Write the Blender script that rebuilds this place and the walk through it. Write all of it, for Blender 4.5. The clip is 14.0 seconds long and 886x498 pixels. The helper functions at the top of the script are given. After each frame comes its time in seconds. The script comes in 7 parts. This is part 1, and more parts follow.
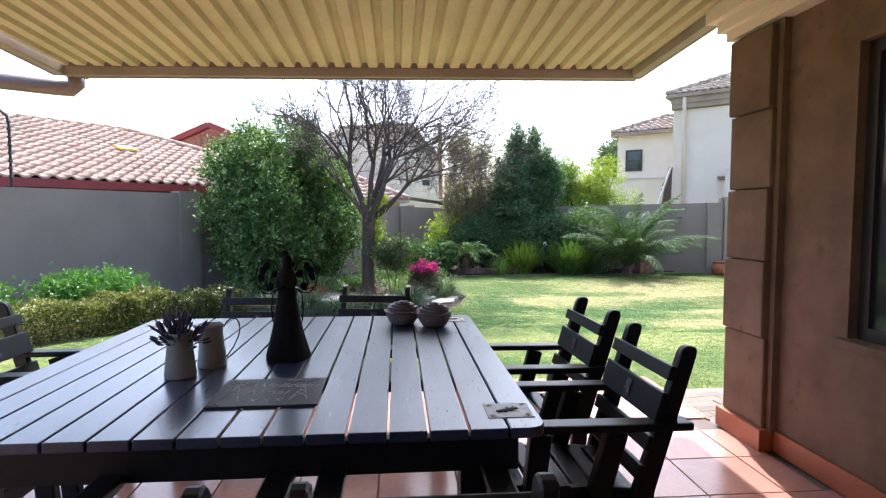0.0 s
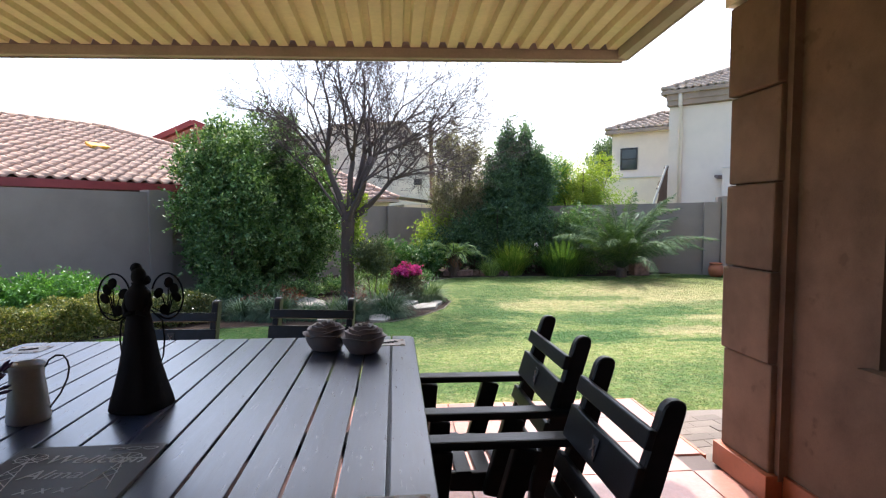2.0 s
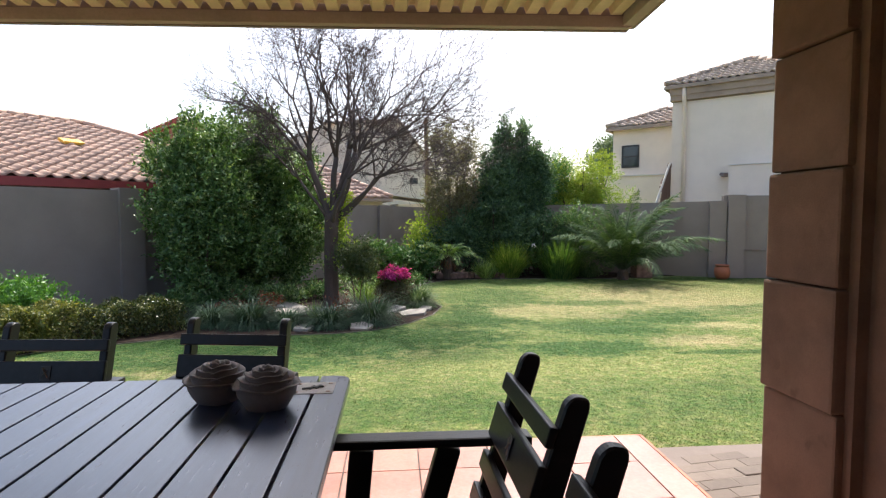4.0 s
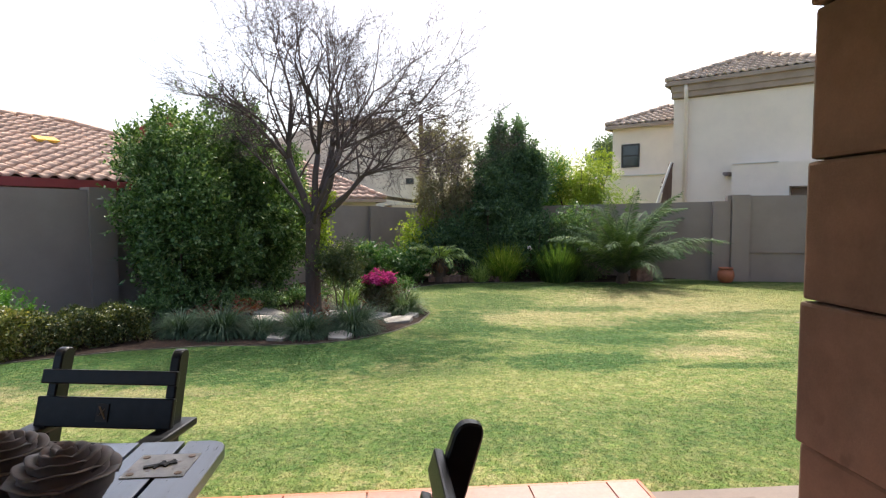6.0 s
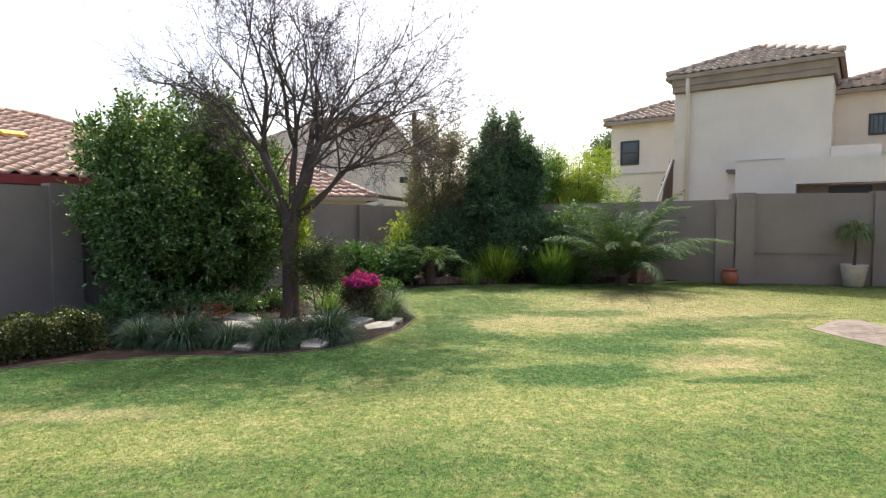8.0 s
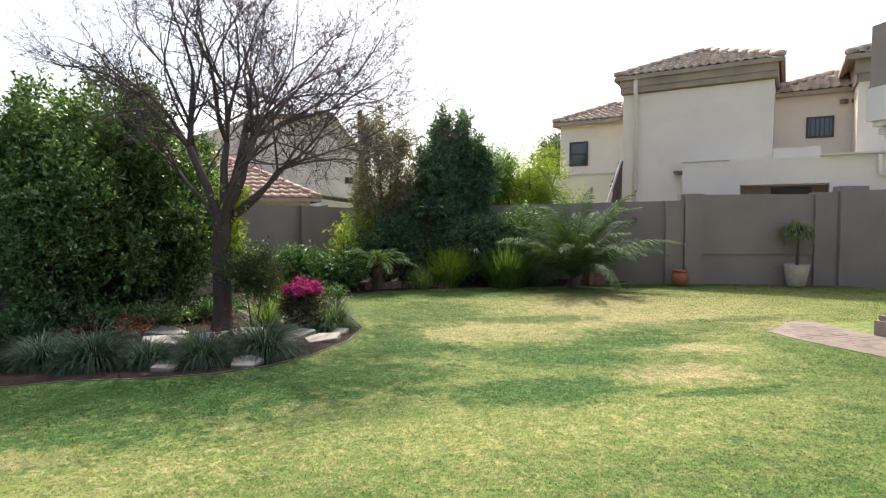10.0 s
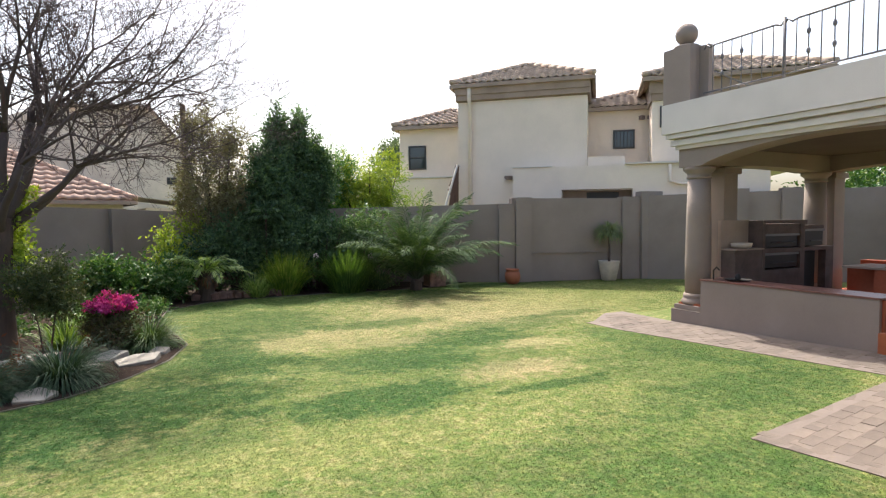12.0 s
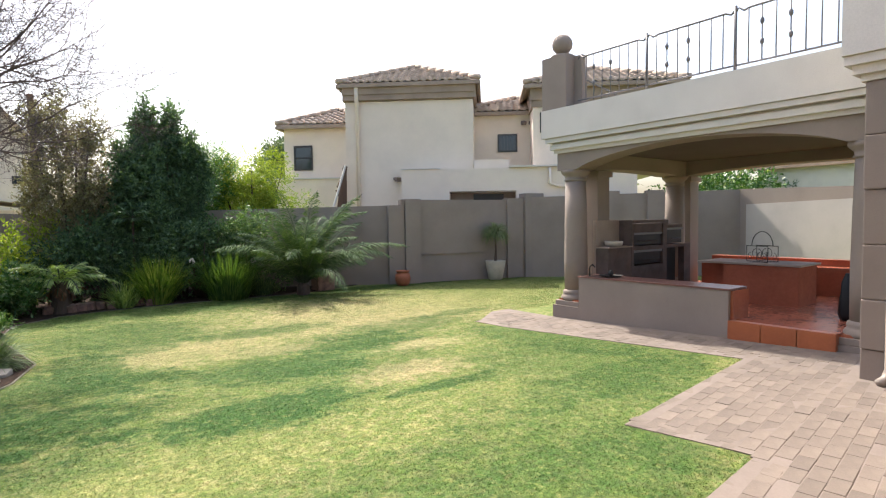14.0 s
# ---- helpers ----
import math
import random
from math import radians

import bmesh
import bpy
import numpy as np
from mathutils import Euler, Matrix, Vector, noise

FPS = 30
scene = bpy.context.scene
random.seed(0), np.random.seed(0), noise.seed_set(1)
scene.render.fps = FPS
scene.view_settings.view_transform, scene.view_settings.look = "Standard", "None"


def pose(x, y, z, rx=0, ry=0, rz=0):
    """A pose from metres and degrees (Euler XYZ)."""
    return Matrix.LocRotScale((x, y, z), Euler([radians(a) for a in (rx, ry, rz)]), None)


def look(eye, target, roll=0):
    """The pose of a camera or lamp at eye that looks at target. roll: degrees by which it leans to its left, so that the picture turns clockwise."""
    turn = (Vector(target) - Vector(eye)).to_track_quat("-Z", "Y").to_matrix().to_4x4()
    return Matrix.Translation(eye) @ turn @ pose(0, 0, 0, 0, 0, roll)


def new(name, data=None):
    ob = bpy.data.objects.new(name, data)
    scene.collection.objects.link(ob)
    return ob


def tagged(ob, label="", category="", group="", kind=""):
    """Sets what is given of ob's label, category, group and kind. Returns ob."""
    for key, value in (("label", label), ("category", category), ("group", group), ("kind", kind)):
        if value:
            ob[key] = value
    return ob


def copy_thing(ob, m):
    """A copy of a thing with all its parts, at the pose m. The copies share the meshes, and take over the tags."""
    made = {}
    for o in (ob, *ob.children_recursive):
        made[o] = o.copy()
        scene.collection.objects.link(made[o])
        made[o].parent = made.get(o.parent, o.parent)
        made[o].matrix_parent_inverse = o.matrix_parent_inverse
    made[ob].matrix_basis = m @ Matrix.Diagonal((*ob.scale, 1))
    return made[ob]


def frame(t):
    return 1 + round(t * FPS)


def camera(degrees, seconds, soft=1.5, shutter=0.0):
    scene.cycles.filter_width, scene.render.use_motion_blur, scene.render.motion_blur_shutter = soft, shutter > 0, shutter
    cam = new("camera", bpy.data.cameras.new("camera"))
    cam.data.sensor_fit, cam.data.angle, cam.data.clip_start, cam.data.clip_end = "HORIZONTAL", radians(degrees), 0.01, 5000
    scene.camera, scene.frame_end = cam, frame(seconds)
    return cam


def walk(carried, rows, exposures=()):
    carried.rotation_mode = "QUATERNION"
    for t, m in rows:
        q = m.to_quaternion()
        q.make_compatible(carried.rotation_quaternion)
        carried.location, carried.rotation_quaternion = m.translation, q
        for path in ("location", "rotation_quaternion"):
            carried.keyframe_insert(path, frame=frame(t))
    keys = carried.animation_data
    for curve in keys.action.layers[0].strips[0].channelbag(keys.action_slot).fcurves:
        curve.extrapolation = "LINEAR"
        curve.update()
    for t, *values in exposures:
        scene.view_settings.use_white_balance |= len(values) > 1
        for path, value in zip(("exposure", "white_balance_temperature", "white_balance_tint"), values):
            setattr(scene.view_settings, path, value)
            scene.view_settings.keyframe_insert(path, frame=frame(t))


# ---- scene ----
cam = camera(76.8, 14.0, 1.2)
METRES, EYE, TILT, LEAN, TURN = 3.6, 1.36, 0.0, 0.0, -4.7
ROWS = [
    (0.0, 0.0, 0.0, 0.0, 0.0, -3.54, -0.01),
    (0.5, 0.0159, 0.0389, -0.0024, -0.05, -3.57, -0.03),
    (1.0, 0.0345, 0.0816, -0.0006, -0.16, -3.58, 0.01),
    (1.5, 0.0533, 0.1195, -0.0027, -0.23, -3.54, 0.01),
    (2.0, 0.0779, 0.1602, -0.0005, -0.25, -3.54, 0.02),
    (2.5, 0.0927, 0.2044, -0.0036, -0.24, -3.54, 0.01),
    (3.0, 0.1052, 0.2591, -0.0026, -0.25, -3.55, 0.03),
    (5.5, 0.1764, 0.4746, -0.0038, -0.15, -3.5, 0.06),
    (6.0, 0.1938, 0.5146, -0.0033, -0.13, -3.45, 0.06),
    (6.5, 0.2149, 0.5548, -0.0025, -0.08, -3.43, 0.05),
    (7.0, 0.2315, 0.5991, -0.0063, -0.05, -3.42, 0.04),
    (9.5, 0.2473, 0.8317, -0.0175, -3.21, -3.28, 0.09),
    (10.0, 0.2415, 0.8658, -0.0161, -5.69, -3.24, 0.12),
    (10.5, 0.2401, 0.8871, -0.0153, -9.1, -3.23, 0.13),
    (11.0, 0.2448, 0.9043, -0.0153, -13.61, -3.16, 0.23),
    (11.5, 0.2525, 0.9128, -0.0164, -17.85, -3.08, 0.34),
    (12.0, 0.26, 0.9174, -0.016, -21.78, -3.01, 0.5),
    (12.5, 0.2651, 0.9188, -0.0162, -24.83, -2.98, 0.6),
    (13.0, 0.2692, 0.9224, -0.0174, -27.91, -2.94, 0.73),
    (13.5, 0.2708, 0.9237, -0.017, -30.48, -2.94, 0.77),
    (14.0, 0.2807, 0.9334, -0.0187, -32.92, -2.94, 0.85),
]

EXPOSURE = 1.15
walk(cam, [(t, pose(0, 0, EYE, TILT, LEAN, TURN) @ pose(METRES * x, METRES * y, METRES * z, 90 + pitch, roll, yaw)) for t, x, y, z, yaw, pitch, roll in ROWS],
     [(0.0, EXPOSURE + 0.76, 5700, 10), (3.0, EXPOSURE + 0.18, 6050, 10), (6.0, EXPOSURE + 0.04, 6450, 10), (9.5, EXPOSURE + 0.03, 6500, 10), (12.0, EXPOSURE + 0.02, 6500, 10), (14.0, EXPOSURE + 0.19, 6500, 10)])

# ---- world and sun ----
SUN = Vector((0.34, 1.62, 2.54)).normalized()
elev = math.asin(SUN.z)
azim = math.atan2(SUN.x, SUN.y)
world = bpy.data.worlds.new("world")
scene.world = world
world.use_nodes = True
wn = world.node_tree
sky = wn.nodes.new("ShaderNodeTexSky")
sky.sky_type, sky.sun_disc = "NISHITA", False
sky.sun_elevation, sky.sun_rotation = elev, azim
sky.air_density, sky.dust_density, sky.ozone_density = 1.0, 5.0, 1.0
wn.links.new(sky.outputs[0], wn.nodes["Background"].inputs[0])
wn.nodes["Background"].inputs[1].default_value = 0.15
sl = bpy.data.lights.new("sun", "SUN")
sl.energy, sl.angle, sl.color = 3.0, radians(0.6), (1.0, 0.94, 0.86)
sun = new("sun", sl)
sun.matrix_world = look(SUN * 50, (0, 0, 0))


# ---- materials ----
def nodes_of(name):
    m = bpy.data.materials.new(name)
    m.use_nodes = True
    nt = m.node_tree
    return m, nt, nt.nodes["Principled BSDF"]


def ramp(nt, src, stops):
    r = nt.nodes.new("ShaderNodeValToRGB")
    e = r.color_ramp.elements
    e[0].position, e[0].color = stops[0][0], (*stops[0][1], 1)
    e[1].position, e[1].color = stops[-1][0], (*stops[-1][1], 1)
    for p, c in stops[1:-1]:
        k = e.new(p)
        k.color = (*c, 1)
    nt.links.new(src, r.inputs[0])
    return r.outputs[0]


def noise_tex(nt, vec, scale, detail=6, rough=0.6):
    n = nt.nodes.new("ShaderNodeTexNoise")
    n.inputs["Scale"].default_value, n.inputs["Detail"].default_value, n.inputs["Roughness"].default_value = scale, detail, rough
    nt.links.new(vec, n.inputs["Vector"])
    return n.outputs["Fac"]


def blend(nt, a, b, fac, kind="MIX"):
    """Blends colour b over a; a, b and fac may be sockets or values."""
    n = nt.nodes.new("ShaderNodeMix")
    n.data_type, n.blend_type = "RGBA", kind
    for key, v in ((0, fac), (6, a), (7, b)):
        if hasattr(v, "links"):
            nt.links.new(v, n.inputs[key])
        else:
            n.inputs[key].default_value = v if key == 0 else (*v, 1)
    return n.outputs[2]


def vary(c, k):
    return tuple(min(1, x * k) for x in c)


def surface(name, color, rough=0.8, metal=0.0, grain=60.0, stain=2.0, dark=0.8, light=1.12, bump=0.15, depth=0.004,
            stretch=None, per_piece=0.0, spots=None, island=False, spec=0.5):
    """A plain worn surface: two scales of colour variation and a fine relief."""
    m, nt, b = nodes_of(name)
    tc = nt.nodes.new("ShaderNodeTexCoord")
    vec = tc.outputs["Object"]
    if stretch:
        mp = nt.nodes.new("ShaderNodeMapping")
        mp.inputs["Scale"].default_value = stretch
        nt.links.new(vec, mp.inputs["Vector"])
        vec = mp.outputs[0]
    big = ramp(nt, noise_tex(nt, vec, stain, 5), [(0.3, vary(color, dark)), (0.55, color), (0.75, vary(color, light))])
    fine = noise_tex(nt, vec, grain, 8, 0.7)
    g = ramp(nt, fine, [(0.25, (0.82, 0.82, 0.82)), (0.7, (1.08, 1.08, 1.08))])
    col = blend(nt, big, g, 0.8, "MULTIPLY")
    if spots:
        f = ramp(nt, noise_tex(nt, vec, spots[1], 3), [(spots[2], (0, 0, 0)), (spots[2] + 0.08, (1, 1, 1))])
        col = blend(nt, col, spots[0], f)
    if per_piece:
        if island:
            r = nt.nodes.new("ShaderNodeNewGeometry").outputs["Random Per Island"]
        else:
            r = nt.nodes.new("ShaderNodeObjectInfo").outputs["Random"]
        k = ramp(nt, r, [(0.0, (1 - per_piece,) * 3), (1.0, (1 + per_piece * 0.6,) * 3)])
        col = blend(nt, col, k, 1.0, "MULTIPLY")
    nt.links.new(col, b.inputs["Base Color"])
    b.inputs["Metallic"].default_value = metal
    b.inputs["Specular IOR Level"].default_value = spec
    rr = nt.nodes.new("ShaderNodeMapRange")
    rr.inputs["To Min"].default_value, rr.inputs["To Max"].default_value = max(0.03, rough - 0.1), min(1, rough + 0.1)
    nt.links.new(fine, rr.inputs["Value"])
    nt.links.new(rr.outputs[0], b.inputs["Roughness"])
    if bump:
        bp = nt.nodes.new("ShaderNodeBump")
        bp.inputs["Strength"].default_value, bp.inputs["Distance"].default_value = bump, depth
        nt.links.new(fine, bp.inputs["Height"])
        nt.links.new(bp.outputs[0], b.inputs["Normal"])
    return m


def leaf_mat(name, c1, c2, rough=0.45, glow=0.35, tips=None):
    """Leaves that let some sun through, each with its own tone."""
    m, nt, b = nodes_of(name)
    r = nt.nodes.new("ShaderNodeNewGeometry").outputs["Random Per Island"]
    col = ramp(nt, r, [(0.0, c1), (0.75, c2), (1.0, tips or vary(c2, 1.3))])
    nt.links.new(col, b.inputs["Base Color"])
    b.inputs["Roughness"].default_value = rough
    b.inputs["Specular IOR Level"].default_value = 0.3
    tr = nt.nodes.new("ShaderNodeBsdfTranslucent")
    tcol = blend(nt, col, (1.0, 1.0, 0.35), 1.0, "MULTIPLY")
    nt.links.new(tcol, tr.inputs["Color"])
    mx = nt.nodes.new("ShaderNodeMixShader")
    mx.inputs[0].default_value = glow
    nt.links.new(b.outputs[0], mx.inputs[1])
    nt.links.new(tr.outputs[0], mx.inputs[2])
    nt.links.new(mx.outputs[0], nt.nodes["Material Output"].inputs[0])
    return m


def lawn_mat(name, blades=False):
    """Lawn colours: green, yellowed and bare patches and the bare tree's painted shadow, at their places."""
    m, nt, b = nodes_of(name)
    pos = nt.nodes.new("ShaderNodeNewGeometry").outputs["Position"]
    n1 = noise_tex(nt, pos, 1.1, 6, 0.65)
    n2 = noise_tex(nt, pos, 6.0, 6, 0.7)
    n3 = noise_tex(nt, pos, 90.0, 4, 0.7)
    n4 = noise_tex(nt, pos, 4.0, 9, 0.78)
    n5 = noise_tex(nt, pos, 7.0, 10, 0.85)
    col = ramp(nt, n2, [(0.3, (0.088, 0.155, 0.033)), (0.5, (0.165, 0.205, 0.060)), (0.72, (0.27, 0.255, 0.11))])

    def patch(x, y, rx, ry, edge=0.28, ragged=2.6):
        mp = nt.nodes.new("ShaderNodeMapping")
        mp.inputs["Location"].default_value = (-x / rx, -y / ry, 0)
        mp.inputs["Scale"].default_value = (1 / rx, 1 / ry, 0)
        nt.links.new(pos, mp.inputs["Vector"])
        ln = nt.nodes.new("ShaderNodeVectorMath")
        ln.operation = "LENGTH"
        nt.links.new(mp.outputs[0], ln.inputs[0])
        ad = nt.nodes.new("ShaderNodeMath")
        ad.operation = "ADD"
        mu = nt.nodes.new("ShaderNodeMath")
        mu.operation = "MULTIPLY_ADD"
        mu.inputs[1].default_value, mu.inputs[2].default_value = ragged, -ragged / 2
        nt.links.new(n5 if ragged > 3 else n4, mu.inputs[0])
        nt.links.new(ln.outputs["Value"], ad.inputs[0])
        nt.links.new(mu.outputs[0], ad.inputs[1])
        r = ramp(nt, ad.outputs[0], [(max(0.0, 0.95 - edge), (1, 1, 1)), (1.0, (0, 0, 0))])
        return r

    green, dry, pale = (0.036, 0.092, 0.020), (0.42, 0.33, 0.20), (0.25, 0.255, 0.095)
    mott = ramp(nt, noise_tex(nt, pos, 2.6, 8, 0.74), [(0.47, (0, 0, 0)), (0.56, (1, 1, 1))])
    col = blend(nt, col, green, blend(nt, (0, 0, 0), mott, 0.3))
    dots = ramp(nt, noise_tex(nt, pos, 11.0, 7, 0.75), [(0.5, (0, 0, 0)), (0.58, (1, 1, 1))])
    col = blend(nt, col, dry, blend(nt, (0, 0, 0), dots, 0.42))
    specks = ramp(nt, noise_tex(nt, pos, 17.0, 6, 0.75), [(0.52, (0, 0, 0)), (0.6, (1, 1, 1))])
    col = blend(nt, col, (0.25, 0.25, 0.08), blend(nt, (0, 0, 0), specks, 0.3))
    grit = ramp(nt, noise_tex(nt, pos, 6.5, 9, 0.8), [(0.46, (0.12, 0.12, 0.12)), (0.53, (1, 1, 1))])
    fleck = ramp(nt, noise_tex(nt, pos, 5.0, 9, 0.8), [(0.42, (0.15, 0.15, 0.15)), (0.49, (1, 1, 1))])
    for x, y, rx, ry, c, f in LAWN_PATCHES:
        mk = patch(x, y, rx, ry, 0.28, 2.8 if c == "g" else 5.5)
        k = blend(nt, (0, 0, 0), mk, f)
        k = blend(nt, k, grit if c == "d" else fleck, 0.45, "MULTIPLY")
        col = blend(nt, col, {"g": green, "d": dry, "p": pale}[c], k)
    # green tufts that stand through the dry grass, and dry blades in the green
    tufts = ramp(nt, noise_tex(nt, pos, 8.0, 9, 0.8), [(0.49, (0, 0, 0)), (0.55, (1, 1, 1))])
    col = blend(nt, col, (0.06, 0.125, 0.02), blend(nt, (0, 0, 0), tufts, 0.32))
    straw = ramp(nt, noise_tex(nt, pos, 13.0, 9, 0.8), [(0.54, (0, 0, 0)), (0.6, (1, 1, 1))])
    col = blend(nt, col, (0.33, 0.30, 0.12), blend(nt, (0, 0, 0), straw, 0.32))
    wide = ramp(nt, n1, [(0.35, (0.82, 0.9, 0.78)), (0.65, (1.12, 1.1, 1.1))])
    col = blend(nt, col, wide, 1.0, "MULTIPLY")
    clump = ramp(nt, noise_tex(nt, pos, 28.0, 9, 0.82), [(0.42, (0.62, 0.66, 0.6)), (0.58, (1.3, 1.28, 1.25))])
    brown = ramp(nt, noise_tex(nt, pos, 10.5, 8, 0.8), [(0.57, (0, 0, 0)), (0.63, (1, 1, 1))])
    col = blend(nt, col, (0.17, 0.13, 0.06), blend(nt, (0, 0, 0), brown, 0.35))
    col = blend(nt, col, clump, 0.95, "MULTIPLY")
    fine = ramp(nt, n3, [(0.33, (0.6, 0.62, 0.6)), (0.67, (1.22, 1.2, 1.2))])
    col = blend(nt, col, fine, 0.7, "MULTIPLY")
    if blades:
        r = nt.nodes.new("ShaderNodeNewGeometry").outputs["Random Per Island"]
        col = blend(nt, col, ramp(nt, r, [(0, (0.95, 0.95, 0.9)), (1, (1.35, 1.3, 1.4))]), 1.0, "MULTIPLY")
    nt.links.new(col, b.inputs["Base Color"])
    b.inputs["Roughness"].default_value = 0.9 if not blades else 0.6
    b.inputs["Specular IOR Level"].default_value = 0.2
    if blades:
        tr = nt.nodes.new("ShaderNodeBsdfTranslucent")
        nt.links.new(col, tr.inputs["Color"])
        mx = nt.nodes.new("ShaderNodeMixShader")
        mx.inputs[0].default_value = 0.5
        nt.links.new(b.outputs[0], mx.inputs[1])
        nt.links.new(tr.outputs[0], mx.inputs[2])
        nt.links.new(mx.outputs[0], nt.nodes["Material Output"].inputs[0])
    else:
        bp = nt.nodes.new("ShaderNodeBump")
        bp.inputs["Strength"].default_value, bp.inputs["Distance"].default_value = 0.6, 0.02
        nt.links.new(n3, bp.inputs["Height"])
        nt.links.new(bp.outputs[0], b.inputs["Normal"])
    return m


# green, dry and pale patches and painted tree shadow of the lawn: x, y, half sizes, kind, strength
LAWN_PATCHES = [
    (6.5, 12.2, 3.0, 2.2, "d", 0.75), (8.8, 12.5, 2.2, 1.5, "p", 0.6), (3.0, 11.0, 1.6, 0.9, "d", 0.55), (4.6, 8.25, 0.75, 0.42, "d", 1.0),
    (4.6, 5.7, 2.4, 0.8, "g", 0.4), (6.1, 7.0, 1.1, 1.7, "g", 0.5), (1.8, 5.9, 2.6, 0.7, "g", 0.3), (2.95, 7.9, 0.95, 0.5, "g", 1.0), (2.9, 7.9, 1.1, 0.6, "g", 0.8), (3.9, 9.0, 0.7, 0.45, "g", 0.95), (2.25, 10.0, 0.5, 0.4, "g", 0.9), (5.2, 9.75, 0.8, 0.3, "g", 0.8), (4.6, 7.5, 0.8, 0.14, "g", 0.9), (4.9, 10.1, 1.1, 0.6, "g", 0.85), (3.5, 9.4, 1.3, 0.6, "g", 0.8), (4.2, 11.6, 1.2, 0.4, "g", 0.7), (7.5, 11.0, 0.8, 0.3, "g", 0.6), (2.5, 12.6, 1.2, 1.6, "g", 0.7), (3.5, 5.3, 1.9, 0.6, "g", 0.35),
    (5.9, 6.5, 1.9, 0.5, "g", 0.6), (6.9, 8.2, 0.6, 1.9, "g", 0.7), (4.3, 5.2, 0.7, 0.6, "g", 0.4), (2.0, 14.8, 4.5, 0.8, "g", 0.7), (8.0, 15.3, 4.0, 0.45, "g", 0.7),
    (-1.0, 8.0, 1.2, 0.45, "d", 0.35), (0.5, 7.9, 0.8, 0.5, "d", 0.35), (-2.3, 7.4, 0.9, 0.6, "d", 0.35), (1.5, 10.2, 0.7, 0.8, "g", 0.7), (0.3, 5.6, 2.2, 0.5, "g", 0.5),
    # green at (-1.5, 8.5) and (0.4, 8.8) darkens the lawn like the tree's shadow
    (2.0, 7.0, 1.2, 0.5, "p", 0.5), (-1.5, 8.5, 1.7, 0.45, "g", 0.85), (0.4, 8.8, 1.1, 0.45, "g", 0.8), (1.9, 10.6, 0.5, 1.5, "g", 0.8), (-3.2, 7.3, 1.2, 0.5, "g", 0.7), (1.2, 7.6, 0.9, 0.35, "g", 0.5), (-0.9, 6.4, 1.0, 0.4, "p", 0.5),
    # the first two lay the bare tree's wide shadow into the lawn colour
    (-1.6, 8.3, 3.0, 1.4, "g", 0.95), (0.5, 8.8, 2.0, 1.1, "g", 0.95), (-1.3, 7.0, 0.7, 0.2, "d", 0.5), (-3.0, 7.0, 0.8, 0.5, "d", 0.4), (4.1, 9.0, 1.5, 1.0, "g", 0.4), (6.1, 10.6, 1.2, 0.6, "g", 0.6), (5.6, 9.3, 0.7, 0.4, "d", 0.7), (3.9, 10.3, 0.8, 0.35, "d", 0.6)]

M_LAWN, M_BLADE = lawn_mat("lawn_soil"), lawn_mat("grass_blades", True)
M_TILE = surface("terracotta_floor_tile", (0.43, 0.215, 0.165), 0.22, grain=35, dark=0.85, bump=0.05, per_piece=0.12, spots=((0.38, 0.22, 0.18), 9, 0.62))
M_GROUT = surface("dark_grout", (0.12, 0.09, 0.08), 0.9)
M_SKIRT = surface("orange_terracotta", (0.42, 0.125, 0.05), 0.4, per_piece=0.1)
M_PLASTER = surface("taupe_plaster", (0.28, 0.228, 0.192), 0.9, grain=120, stain=1.1, dark=0.86, light=1.1, bump=0.4)
M_HOUSE = surface("taupe_house_plaster", (0.205, 0.128, 0.083), 0.9, grain=120, stain=4, dark=0.72, light=1.15, spots=((0.15, 0.093, 0.06), 9, 0.62), bump=0.4)
M_CREAM = surface("cream_plaster", (0.83, 0.715, 0.59), 0.85, grain=90, stain=1.2, dark=0.92, light=1.04, bump=0.25)
M_WHITE = surface("pale_parapet_plaster", (0.66, 0.615, 0.555), 0.85, grain=90, stain=1.2, dark=0.9, light=1.05, bump=0.25)
M_SUNLIT = surface("sunlit_strip_plaster", (0.47, 0.43, 0.385), 0.9, grain=90, stain=1.0, dark=0.88, light=1.05, bump=0.25)
# pavilion soffit: the shade under the slab is put into this brown
M_SOFFIT_SHADE = surface("shade_brown_soffit", (0.095, 0.07, 0.058), 0.9, grain=90, stain=1.3, dark=0.85, bump=0.25)
M_BBQ = surface("dark_brown_plaster", (0.12, 0.085, 0.07), 0.85, stain=4, dark=0.6, bump=0.3)
M_BAND = surface("brown_band_plaster", (0.37, 0.285, 0.225), 0.9)
M_SHEET = surface("cream_roof_sheet", (0.60, 0.52, 0.33), 0.5, grain=25, stain=1.5, dark=0.85, bump=0.05)
M_TRIM = surface("grey_cream_trim", (0.34, 0.285, 0.24), 0.5, bump=0.05)
M_DARKTRIM = surface("brown_gutter", (0.22, 0.165, 0.145), 0.5, bump=0.05)
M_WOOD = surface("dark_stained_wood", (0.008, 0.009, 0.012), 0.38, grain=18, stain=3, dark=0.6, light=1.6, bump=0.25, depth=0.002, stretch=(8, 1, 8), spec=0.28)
# table stain with the blue sheen of the sky mixed into its base colour
M_TABLE = surface("stained_table_wood_sky_sheen", (0.030, 0.048, 0.100), 0.3, grain=14, stain=2.5, dark=0.7, light=1.4, bump=0.2, depth=0.002, stretch=(9, 0.8, 9), per_piece=0.2, spec=0.6)
